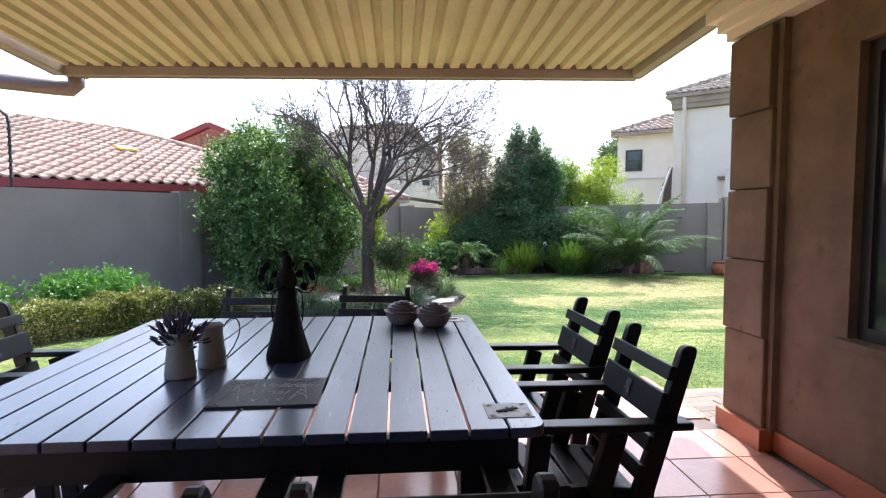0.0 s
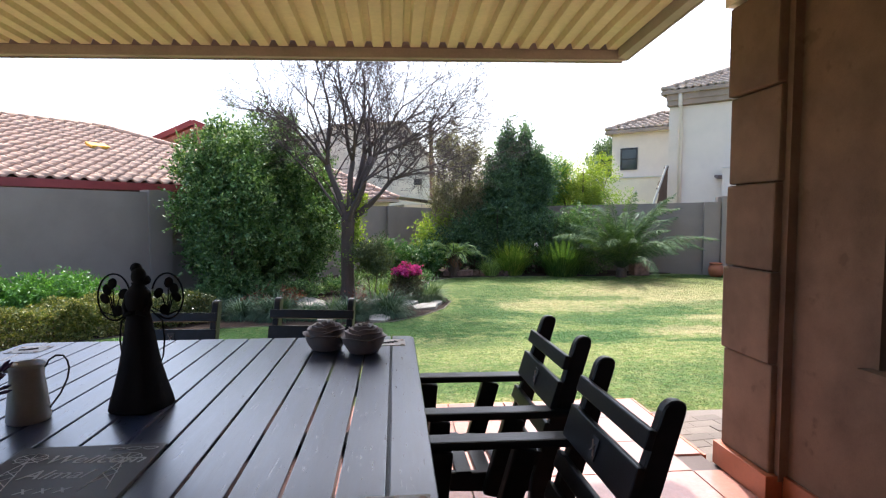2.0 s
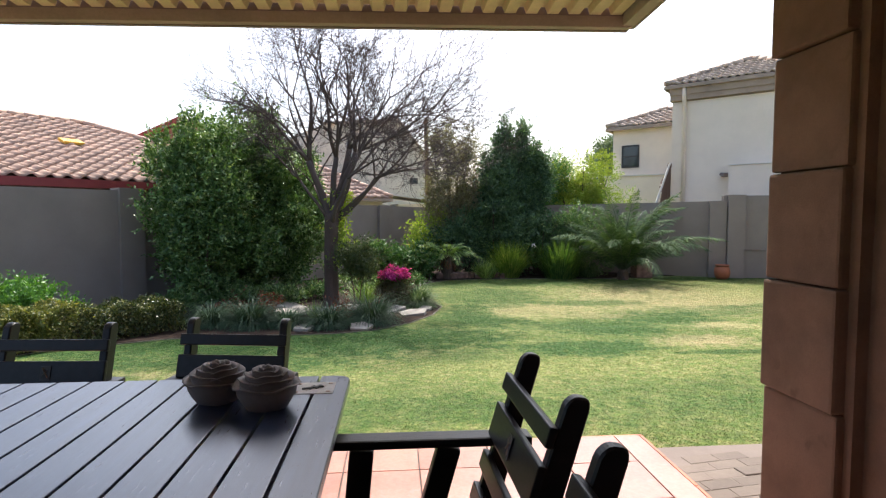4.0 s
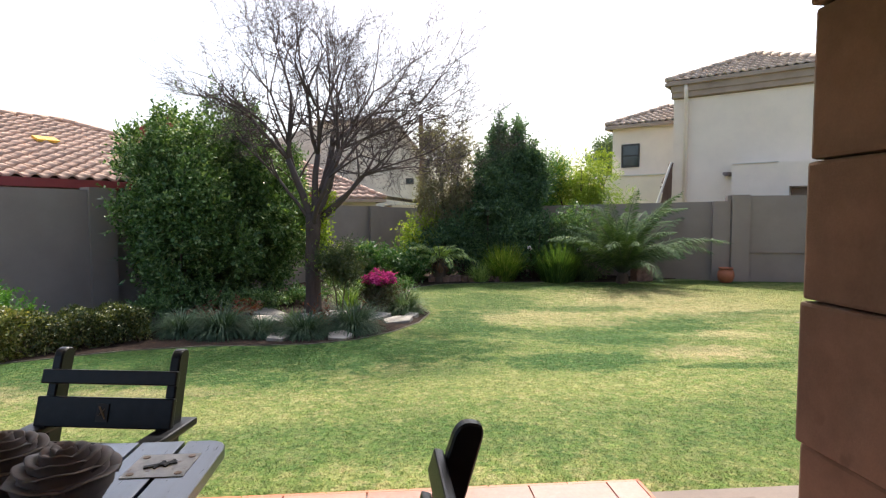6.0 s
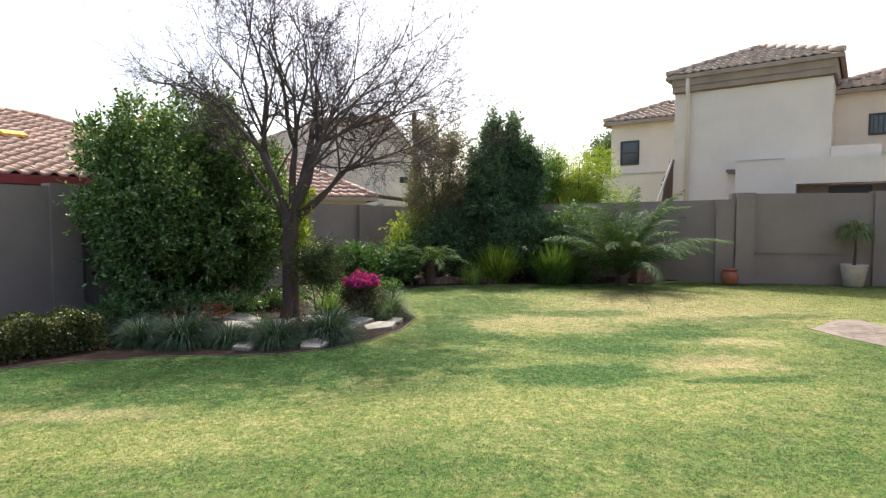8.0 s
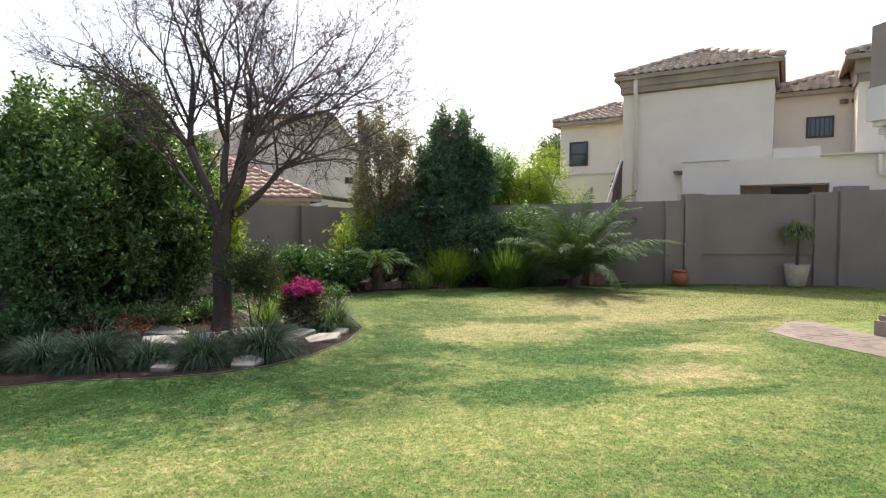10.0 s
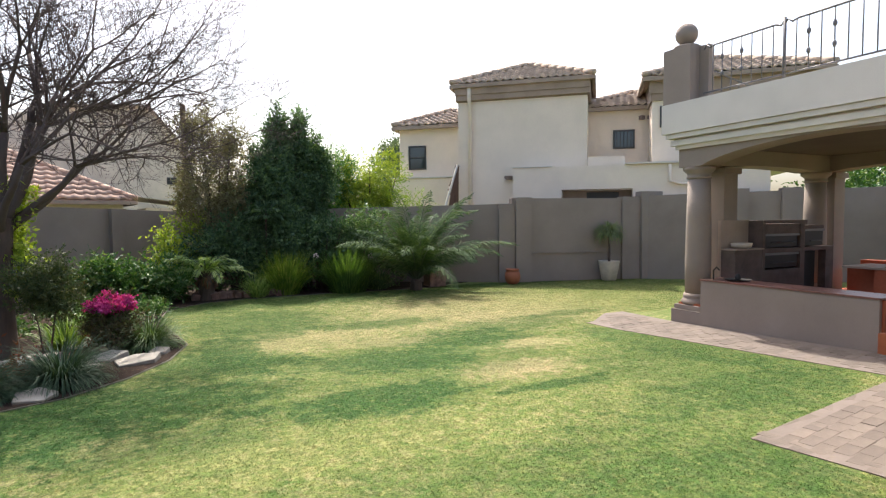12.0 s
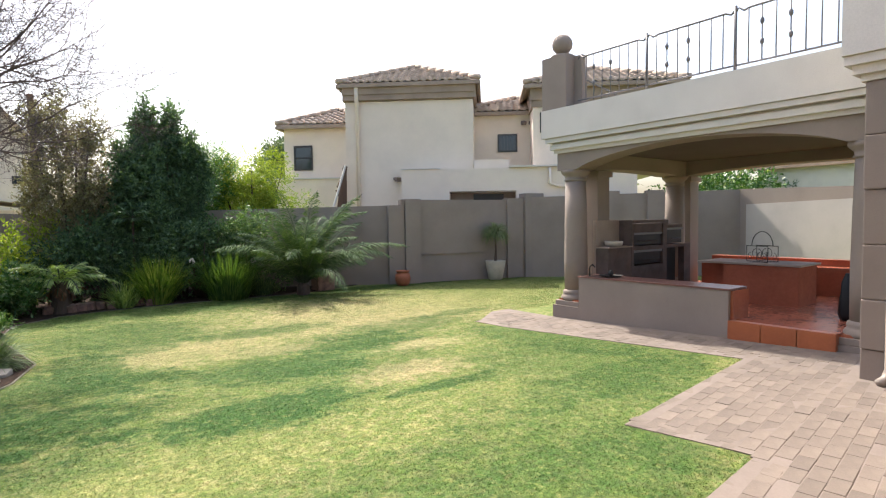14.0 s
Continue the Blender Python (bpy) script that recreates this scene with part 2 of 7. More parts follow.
for _m, _w in ((M_TABLE, 0.6), (M_WOOD, 0.08)):
    _p = _m.node_tree.nodes["Principled BSDF"]
    _p.inputs["Coat Weight"].default_value, _p.inputs["Coat Roughness"].default_value = _w, 0.22
M_SLATE = surface("slate_board", (0.035, 0.037, 0.042), 0.55, grain=40, light=1.6)
M_CHALK = surface("chalk", (0.55, 0.55, 0.55), 0.95)
M_PAINTFLOWER = surface("grey_glazed_pot", (0.30, 0.29, 0.28), 0.6, bump=0.3)
M_ENAMEL = surface("cream_enamel", (0.46, 0.45, 0.43), 0.35)
M_IRON = surface("dark_iron", (0.03, 0.027, 0.025), 0.6, metal=0.3)
M_FIGURE = surface("dark_carved_figure", (0.013, 0.011, 0.012), 0.8, bump=0.5, depth=0.01, grain=25, spec=0.15)
M_LAV = surface("purple_petals", (0.09, 0.06, 0.14), 0.8)
M_STEM = leaf_mat("grey_green_stems", (0.05, 0.07, 0.05), (0.10, 0.13, 0.09))
M_ROSE = surface("grey_stoneware", (0.20, 0.165, 0.155), 0.6, dark=0.7, light=1.4)
M_CLOCK = surface("printed_tile", (0.40, 0.37, 0.33), 0.35, stain=20, dark=0.6, spots=((0.2, 0.14, 0.1), 30, 0.62))
M_BRICK = surface("clay_paver", (0.172, 0.138, 0.112), 0.9, grain=60, stain=1.6, dark=0.72, bump=0.5, per_piece=0.2)
M_BRICKI = surface("clay_paver_far", (0.172, 0.138, 0.112), 0.9, grain=60, stain=1.6, dark=0.72, bump=0.5, per_piece=0.2, island=True)
M_SAND = surface("joint_sand", (0.185, 0.15, 0.128), 0.95)
M_SOIL = surface("garden_soil", (0.035, 0.023, 0.017), 0.95, grain=30, stain=4, dark=0.6, bump=0.6, depth=0.02, spots=((0.09, 0.05, 0.03), 25, 0.6), spec=0.1)
M_EDGE = surface("concrete_edging", (0.13, 0.12, 0.09), 0.9, stain=6)
M_STONE = surface("sandstone", (0.37, 0.335, 0.28), 0.9, stain=5, dark=0.7, bump=0.6, depth=0.01)
M_BARK = surface("grey_brown_bark", (0.105, 0.072, 0.055), 0.95, grain=30, stain=6, dark=0.6, bump=1.0, depth=0.02, stretch=(1, 1, 0.3))
M_TWIG = surface("twig_bark", (0.10, 0.074, 0.068), 0.9, bump=0.3)
M_BUD = surface("twig_buds", (0.13, 0.09, 0.10), 0.9, bump=0)
M_RTILE = surface("red_roof_tile", (0.52, 0.345, 0.25), 0.8, stain=6, dark=0.75, per_piece=0.22, bump=0.3)
M_RTILEI = surface("red_roof_tile_far", (0.52, 0.345, 0.25), 0.8, stain=6, dark=0.75, per_piece=0.22, bump=0.3, island=True)
M_YTILE = surface("yellow_roof_tile", (0.75, 0.42, 0.05), 0.7)
M_BTILE = surface("beige_roof_tile", (0.53, 0.41, 0.315), 0.8, stain=6, dark=0.75, per_piece=0.25, bump=0.3, island=True)
M_REDPAINT = surface("dark_red_paint", (0.22, 0.03, 0.03), 0.5)
M_FACE = surface("stone_cladding", (0.25, 0.15, 0.12), 0.9, stain=9, dark=0.5, light=1.4)
M_FARWALL = surface("pale_grey_plaster", (0.62, 0.575, 0.49), 0.9)
M_REDFLOOR = surface("polished_red_tile", (0.40, 0.12, 0.065), 0.22, grain=20, per_piece=0.1, bump=0.03)
M_CAP = surface("dull_red_brown_tile", (0.20, 0.095, 0.075), 0.3, grain=20, bump=0.03)
M_STEEL = surface("black_steel", (0.02, 0.02, 0.022), 0.5, metal=0.4)
M_RAIL = surface("grey_rail_paint", (0.16, 0.15, 0.15), 0.5, metal=0.2)
M_TERRA = surface("terracotta_pot", (0.36, 0.12, 0.06), 0.7, stain=8)
M_POTW = surface("cream_pot", (0.55, 0.48, 0.38), 0.8, stain=5)
M_FRAME = surface("dark_window_frame", (0.035, 0.03, 0.028), 0.4)
M_PLANK = surface("old_timber", (0.14, 0.08, 0.05), 0.8)
M_SHADE = surface("room_shade", (0.03, 0.026, 0.024), 0.9)
G_M, _nt, _b = nodes_of("window_glass")
_b.inputs["Base Color"].default_value = (0.03, 0.035, 0.04, 1)
_b.inputs["Roughness"].default_value = 0.05
_b.inputs["Metallic"].default_value = 0.0
_b.inputs["Specular IOR Level"].default_value = 0.9
M_GLASS = G_M
L_BUSH = leaf_mat("bush_leaf", (0.045, 0.095, 0.032), (0.15, 0.26, 0.08), 0.35, 0.24, (0.40, 0.50, 0.24))
L_HEDGE = leaf_mat("golden_hedge_leaf", (0.06, 0.09, 0.025), (0.19, 0.20, 0.06), 0.4, 0.3, (0.38, 0.34, 0.12))
L_HEDGE_SHADED = leaf_mat("shaded_hedge_leaf", (0.03, 0.05, 0.018), (0.095, 0.115, 0.038), 0.35, 0.25, (0.36, 0.34, 0.15))
L_LILY = leaf_mat("lily_leaf", (0.07, 0.13, 0.035), (0.17, 0.26, 0.075), 0.45, 0.3)
L_MID = leaf_mat("mid_green_leaf", (0.03, 0.09, 0.025), (0.08, 0.17, 0.05), 0.4, 0.3, (0.25, 0.32, 0.16))
L_OLIVE = leaf_mat("olive_green_leaf", (0.04, 0.07, 0.03), (0.10, 0.13, 0.05), 0.5, 0.3, (0.16, 0.16, 0.08))
L_BRIGHT = leaf_mat("bright_leaf", (0.05, 0.14, 0.03), (0.12, 0.26, 0.06), 0.4, 0.4)
L_DARK = leaf_mat("dark_tree_leaf", (0.05, 0.1, 0.06), (0.12, 0.2, 0.1), 0.5, 0.35, (0.22, 0.34, 0.18))
L_BROWN = leaf_mat("sparse_brown_leaf", (0.14, 0.13, 0.08), (0.30, 0.255, 0.18), 0.7, 0.35, (0.28, 0.3, 0.14))
L_YELLOW = leaf_mat("yellow_green_leaf", (0.17, 0.26, 0.035), (0.36, 0.46, 0.075), 0.5, 0.45, (0.5, 0.55, 0.12))
L_GREY = leaf_mat("grey_green_blade", (0.028, 0.058, 0.032), (0.06, 0.115, 0.06), 0.6, 0.25, (0.14, 0.2, 0.12))
L_GRASS2 = leaf_mat("dark_tall_green_blade", (0.035, 0.085, 0.022), (0.10, 0.18, 0.045), 0.5, 0.45, (0.2, 0.28, 0.09))
L_GREENTUFT = leaf_mat("green_border_blade", (0.04, 0.085, 0.03), (0.10, 0.17, 0.06), 0.5, 0.3, (0.2, 0.28, 0.12))
L_GRASS = leaf_mat("tall_green_blade", (0.09, 0.17, 0.035), (0.22, 0.33, 0.07), 0.45, 0.6, (0.4, 0.42, 0.15))
L_PALM = leaf_mat("palm_leaflet", (0.035, 0.075, 0.032), (0.085, 0.145, 0.055), 0.8, 0.22, (0.22, 0.28, 0.13))
L_FERN = leaf_mat("fern_leaflet", (0.14, 0.24, 0.07), (0.34, 0.46, 0.18), 0.4, 0.5, (0.45, 0.55, 0.25))
L_PINK = leaf_mat("pink_petal", (0.38, 0.025, 0.20), (0.62, 0.07, 0.36), 0.6, 0.3)
L_BROWNGREEN = leaf_mat("olive_brown_leaf", (0.05, 0.06, 0.03), (0.13, 0.10, 0.06), 0.6, 0.3, (0.14, 0.18, 0.07))
L_RUST = leaf_mat("rust_leaf", (0.10, 0.04, 0.025), (0.22, 0.075, 0.045), 0.6, 0.3)
L_DRYFROND = leaf_mat("withered_frond", (0.10, 0.05, 0.03), (0.20, 0.11, 0.07), 0.8, 0.2)
L_SPIKE = leaf_mat("pale_spiky_leaf", (0.12, 0.17, 0.08), (0.24, 0.31, 0.15), 0.5, 0.35, (0.4, 0.42, 0.25))
L_BLUE = leaf_mat("far_tree_leaf", (0.08, 0.12, 0.08), (0.14, 0.19, 0.12), 0.6, 0.3)
M_WHITEFLOWER = surface("white_petals", (0.7, 0.62, 0.58), 0.8)


# ---- mesh helpers ----
def box(bm, x0, x1, y0, y1, z0, z1, m=None, bevel=0.0):
    c = Matrix.Translation(((x0 + x1) / 2, (y0 + y1) / 2, (z0 + z1) / 2)) @ Matrix.Diagonal((abs(x1 - x0), abs(y1 - y0), abs(z1 - z0), 1))
    r = bmesh.ops.create_cube(bm, size=1, matrix=(m @ c) if m else c)
    if bevel:
        edges = list({e for v in r["verts"] for e in v.link_edges})
        bmesh.ops.bevel(bm, geom=edges, offset=bevel, segments=2, affect="EDGES", profile=0.6)


def beam(bm, a, b, w, h, up=(0, 0, 1), bevel=0.0):
    """A bar of section w by h from a to b."""
    a, b = Vector(a), Vector(b)
    d = (b - a)
    x = d.normalized()
    y = Vector(up).cross(x).normalized()
    z = x.cross(y)
    m = Matrix((x, y, z)).transposed().to_4x4()
    m.translation = (a + b) / 2
    box(bm, -d.length / 2, d.length / 2, -w / 2, w / 2, -h / 2, h / 2, m, bevel)


def lathe(bm, profile, n=32, at=(0, 0, 0), wave=None):
    """Turns (radius, height) pairs round the upright axis."""
    rings = []
    for r, z in profile:
        ring = []
        for i in range(n):
            a = 2 * math.pi * i / n
            rr = r * (1 + (wave(a, z) if wave else 0))
            ring.append(bm.verts.new((at[0] + rr * math.cos(a), at[1] + rr * math.sin(a), at[2] + z)))
        rings.append(ring)
    for p, q in zip(rings, rings[1:]):
        for i in range(n):
            bm.faces.new((p[i], p[(i + 1) % n], q[(i + 1) % n], q[i]))
    bm.faces.new(rings[0][::-1])
    bm.faces.new(rings[-1])


def tube(bm, pts, radii, n=8):
    """A round tube along points."""
    pts = [Vector(p) for p in pts]
    rings, prev = [], None
    for i, p in enumerate(pts):
        d = (pts[min(i + 1, len(pts) - 1)] - pts[max(i - 1, 0)]).normalized()
        x = (prev - d * prev.dot(d)) if prev is not None else d.orthogonal()
        if x.length < 1e-5:
            x = d.orthogonal()
        x.normalize()
        prev = x
        y = d.cross(x)
        r = radii[i] if hasattr(radii, "__len__") else radii
        rings.append([bm.verts.new(p + (x * math.cos(2 * math.pi * k / n) + y * math.sin(2 * math.pi * k / n)) * r) for k in range(n)])
    for p, q in zip(rings, rings[1:]):
        for i in range(n):
            bm.faces.new((p[i], p[(i + 1) % n], q[(i + 1) % n], q[i]))
    bm.faces.new(rings[0][::-1])
    bm.faces.new(rings[-1])


def prism(bm, poly, z0, z1):
    """An upright prism over a plan polygon; heights may be functions of the plan."""
    f0 = z0 if callable(z0) else (lambda x, y: z0)
    f1 = z1 if callable(z1) else (lambda x, y: z1)
    lo = [bm.verts.new((x, y, f0(x, y))) for x, y in poly]
    hi = [bm.verts.new((x, y, f1(x, y))) for x, y in poly]
    n = len(poly)
    bm.faces.new(lo[::-1])
    bm.faces.new(hi)
    for i in range(n):
        bm.faces.new((lo[i], lo[(i + 1) % n], hi[(i + 1) % n], hi[i]))


def finish(ob_name, bm, material, smooth=False):
    bmesh.ops.recalc_face_normals(bm, faces=bm.faces)
    me = bpy.data.meshes.new(ob_name)
    bm.to_mesh(me)
    bm.free()
    me.materials.append(material)
    if smooth:
        me.shade_smooth()
    return me


def part(name, bm, material, parent=None, label="", smooth=False, kind=""):
    ob = new(name, finish(name, bm, material, smooth))
    if parent is not None:
        ob.parent = parent
    return tagged(ob, label, kind=kind)


def setting(name, bm, material, label, category, smooth=False):
    return tagged(new(name, finish(name, bm, material, smooth)), label, category, kind="structure")


def thing(name, label, category, at=(0, 0, 0), rz=0.0, group="", kind=""):
    e = new(name)
    e.matrix_basis = pose(*at, 0, 0, rz)
    return tagged(e, label, category, group, kind)


def solid(name, bm, material, label, category, group="", smooth=False, at=(0, 0, 0), rz=0.0, kind=""):
    ob = new(name, finish(name, bm, material, smooth))
    ob.matrix_basis = pose(*at, 0, 0, rz)
    return tagged(ob, label, category, group, kind)


def raw_mesh(name, verts, faces, material, smooth=False):
    me = bpy.data.meshes.new(name)
    me.from_pydata(verts, [], faces)
    me.materials.append(material)
    if smooth:
        me.shade_smooth()
    return me


def quads_mesh(name, v, material, k=4):
    """A mesh of many loose polygons of k corners; v is an array (n, k, 3)."""
    n = len(v)
    me = bpy.data.meshes.new(name)
    me.vertices.add(n * k)
    me.vertices.foreach_set("co", v.reshape(-1).astype(np.float32))
    me.loops.add(n * k)
    me.loops.foreach_set("vertex_index", np.arange(n * k, dtype=np.int32))
    me.polygons.add(n)
    me.polygons.foreach_set("loop_start", np.arange(0, n * k, k, dtype=np.int32))
    me.update(calc_edges=True)
    me.materials.append(material)
    return me


def leaf_quads(pts, length, width, rng, droop=0.2, up=0.3, dirs=None):
    """One pointed leaf at each point, turned at random or along dirs."""
    n = len(pts)
    d = rng.normal(size=(n, 3)) if dirs is None else dirs + rng.normal(size=(n, 3)) * 0.35
    d[:, 2] += up - droop
    d /= np.linalg.norm(d, axis=1)[:, None] + 1e-9
    s = np.cross(d, rng.normal(size=(n, 3)))
    s /= np.linalg.norm(s, axis=1)[:, None] + 1e-9
    ln = (length * rng.uniform(0.6, 1.25, n))[:, None]
    w = (width * rng.uniform(0.7, 1.2, n))[:, None]
    mid = pts + d * ln * 0.45
    return np.stack([pts, mid + s * w / 2, pts + d * ln, mid - s * w / 2], axis=1)


def blob_points(n, center, radii, rng, lumps=26, lump=0.42, shell=0.55, reach=(0.45, 0.85)):
    """Points in the outer part of an uneven crown made of lumps, and the way out of the lump at each."""
    c, r = np.array(center, float), np.array(radii, float)
    u = rng.normal(size=(lumps, 3))
    u /= np.linalg.norm(u, axis=1)[:, None]
    lc = c + u * r * rng.uniform(*reach, (lumps, 1))
    lr = lump * rng.uniform(0.4, 1.3, lumps)
    pick = rng.integers(0, lumps, n)
    v = rng.normal(size=(n, 3))
    v /= np.linalg.norm(v, axis=1)[:, None]
    rad = rng.uniform(shell, 1.0, n) ** 0.5 * (1 + np.abs(rng.normal(size=n)) ** 2 * 0.10)
    return lc[pick] + v * (lr[pick] * rad)[:, None] * (r / r.mean()), v


def sprays(base, out, size, aspect, rng, k=11, lift=0.55, reach=3.4):
    """Leaves set along short twigs that start at base and lead outwards and up."""
    n = len(base)
    d = out + rng.normal(size=(n, 3)) * 0.45
    d[:, 2] += lift
    d /= np.linalg.norm(d, axis=1)[:, None] + 1e-9
    ln = size * reach * rng.uniform(0.5, 1.25, n) * (1 + (rng.uniform(size=n) < 0.06) * 1.1)
    f = (np.arange(k) + rng.uniform(0, 1, (n, k))) / k
    pts = base[:, None, :] + d[:, None, :] * (ln[:, None] * (f - 0.35))[:, :, None]
    pts = pts + rng.normal(size=pts.shape) * size * 0.12
    dirs = np.repeat(d * 0.75, k, axis=0) + rng.normal(size=(n * k, 3)) * 0.55
    return leaf_quads(pts.reshape(-1, 3), size, size * aspect, rng, 0.15, 0.1, dirs)


def G(x, y):
    """Height of the lawn."""
    t = np.clip((y - 4.9) / 4.5, 0, 1)
    return -0.20 - 0.15 * t


# ---- ground, paving, patio ----
PLOT_A = (-5.3, 11.25)          # a point of the long garden wall, on the lawn's side
CORNER = (1.6, 20.0)
BACK = [CORNER, (9.33, 15.5), (12.7, 14.55), (17.2, 10.5)]
BED = [(-7.0, 5.2), (-4.6, 7.3), (-3.7, 8.35), (-2.54, 9.0), (-1.58, 9.2), (-0.9, 9.16), (-0.26, 9.2), (0.3, 9.45), (0.79, 9.93), (1.2, 10.6), (1.42, 11.44), (1.25, 12.5),
       (1.05, 13.6), (1.2, 14.8), (1.9, 15.5), (3.1, 15.75), (4.6, 15.7), (6.2, 15.5), (7.1, 15.55), (7.8, 15.95)]
PAVING = [(2.07, 3.4), (2.07, 4.72), (4.16, 4.72), (4.88, 4.79), (4.78, 5.66), (7.42, 6.0), (7.15, 9.99), (8.0, 10.6), (8.42, 10.6), (8.42, 5.0), (7.4, 4.9), (7.4, 3.4)]


def build_ground():
    xs = np.concatenate([[-400, -80, -25], np.arange(-12, 24.01, 0.5), [40, 100, 400]])
    ys = np.concatenate([[-300, -60, -12], np.arange(-4, 26.01, 0.5), [40, 100, 900]])
    verts = [(float(x), float(y), float(G(x, y)) - 0.004) for y in ys for x in xs]
    w = len(xs)
    faces = [(j * w + i, j * w + i + 1, (j + 1) * w + i + 1, (j + 1) * w + i) for j in range(len(ys) - 1) for i in range(w - 1)]
    tagged(new("ground", raw_mesh("ground", verts, faces, M_LAWN, True)), "patchy green and yellow kikuyu lawn", "lawn", kind="structure")


build_ground()


def inside(poly, x, y):
    hit = np.zeros(np.shape(x), bool)
    n = len(poly)
    for i in range(n):
        (x0, y0), (x1, y1) = poly[i], poly[(i + 1) % n]
        if y0 == y1:
            continue
        c = ((y0 > y) != (y1 > y)) & (x < (x1 - x0) * (y - y0) / (y1 - y0) + x0)
        hit ^= c
    return hit


def clip_y(poly, lo, hi):
    """The part of a plan polygon between two values of y."""
    for lim, keep in ((lo, 1), (hi, -1)):
        out = []
        for (x0, y0), (x1, y1) in zip(poly, poly[1:] + poly[:1]):
            a, b = (y0 - lim) * keep >= 0, (y1 - lim) * keep >= 0
            if a:
                out.append((x0, y0))
            if a != b:
                f = (lim - y0) / (y1 - y0)
                out.append((x0 + (x1 - x0) * f, lim))
        poly = out
    return poly


BED_POLY = BED + [(9.0, 16.3), (1.6, 20.6), (-9.0, 7.0)]

bm = bmesh.new()
for lo, hi in ((-5, 4.9), (4.9, 9.4), (9.4, 40)):
    q = clip_y(BED_POLY, lo, hi)
    if len(q) > 2:
        prism(bm, q, -0.7, lambda x, y: float(G(x, y)) + 0.012)
setting("garden_bed", bm, M_SOIL, "dark mulched garden soil along the walls", "garden bed")
bm = bmesh.new()
for a, b in zip(BED[1:], BED[2:]):
    beam(bm, (*a, float(G(*a)) - 0.035), (*b, float(G(*b)) - 0.035), 0.04, 0.085)
setting("trim", bm, M_EDGE, "low curved concrete bed edging in the lawn", "edging")
bm = bmesh.new()
for lo, hi in ((-5, 4.9), (4.9, 9.4), (9.4, 40)):
    prism(bm, clip_y(PAVING, lo, hi), -0.7, lambda x, y: float(G(x, y)) + 0.003)
setting("pavement", bm, M_SAND, "sandy joints under the clay brick paving", "paving")

SLAB = (-4.6, 2.06, -3.2, 4.47)
bm = bmesh.new()
box(bm, SLAB[0], SLAB[1], SLAB[2], SLAB[3], -0.5, -0.012)
box(bm, 2.06, 2.2, SLAB[2], 3.43, -0.5, -0.012)
patio = setting("floor", bm, M_GROUT, "raised patio slab with dark tile joints", "patio floor")

# ---- house wall beside the patio ----
HX, HY = 2.165, 3.43
for x0, x1, y0, y1, z0, z1 in [(HX, HX + 0.26, 2.5, 3.36, -0.5, 2.75), (HX, HX + 0.26, 0.6, 2.5, -0.5, 0.72), (HX, HX + 0.26, 0.6, 2.5, 2.17, 2.75),
                               (HX, HX + 0.26, -3.2, 0.6, -0.5, 2.75), (HX + 0.26, 7.6, 3.1, 3.36, -0.5, 2.75), (HX + 0.26, 7.6, -3.2, -3.0, -0.5, 2.75)]:
    bm = bmesh.new()
    box(bm, x0, x1, y0, y1, z0, z1)
    setting("wall_house", bm, M_HOUSE, "textured brown plaster house wall", "wall")
bm = bmesh.new()
box(bm, HX + 0.28, 7.6, -3.0, 3.08, 2.75, 2.9)
box(bm, -4.6, 2.11, -3.4, -3.2, -0.5, 2.95)
setting("wall_back", bm, M_HOUSE, "plain plaster wall behind the patio", "wall")
# floor and wall behind the window, coloured near black for the missing light
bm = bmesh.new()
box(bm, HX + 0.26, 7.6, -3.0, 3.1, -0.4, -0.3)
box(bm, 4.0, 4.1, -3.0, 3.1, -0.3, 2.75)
setting("room_inside", bm, M_SHADE, "near-black floor and wall for the unlit room behind the window", "room")


def quoin_pier(name, x0, x1, y0, y1, levels, top, label, m=M_HOUSE):
    """A corner pier of plaster blocks with open grooves between them."""
    t = thing(name, label, "pier")
    bm = bmesh.new()
    box(bm, x0 + 0.03, x1 - 0.014, y0 - 0.035, y1 - 0.02, levels[0] - 0.02, top)
    part("core", bm, m, t)
    for i, (a, b) in enumerate(zip(levels, levels[1:])):
        bm = bmesh.new()
        lean = 0.009 * ((i * 2) % 3)
        box(bm, x0 - lean, x1, y0 + 0.004 * (i % 3), y1, a + 0.003, b - 0.003, bevel=0.012)
        part("block", bm, m, t)
    return t


quoin_pier("corner_pier", 2.09, 2.47, 3.0, 3.385, [0.12, 0.65, 1.09, 1.51, 1.96, 2.42], 2.44, "brown plastered corner pier of grooved blocks by the patio")
# skirting of the wall and pier
bm = bmesh.new()
box(bm, 2.06, 2.145, 2.97, 3.41, 0.0, 0.125, bevel=0.004)
box(bm, 2.145, 2.165, -3.2, 2.97, 0.0, 0.125, bevel=0.004)
box(bm, 2.145, 2.5, 3.387, 3.41, 0.0, 0.125)
setting("baseboard", bm, M_SKIRT, "orange terracotta skirting along the house wall", "skirting")
# cream cornice and eave of the house
bm = bmesh.new()
for k, (o, z0, z1) in enumerate([(0.03, 2.44, 2.50), (0.07, 2.50, 2.57), (0.12, 2.57, 2.66), (0.10, 2.66, 3.1)]):
    box(bm, 2.10 - o, 2.40, -3.2, 3.40 + o, z0, z1)
    box(bm, 2.40, 7.5, 3.2, 3.40 + o, z0, z1)
setting("cornice", bm, M_CREAM, "cream moulded cornice round the house wall", "cornice")


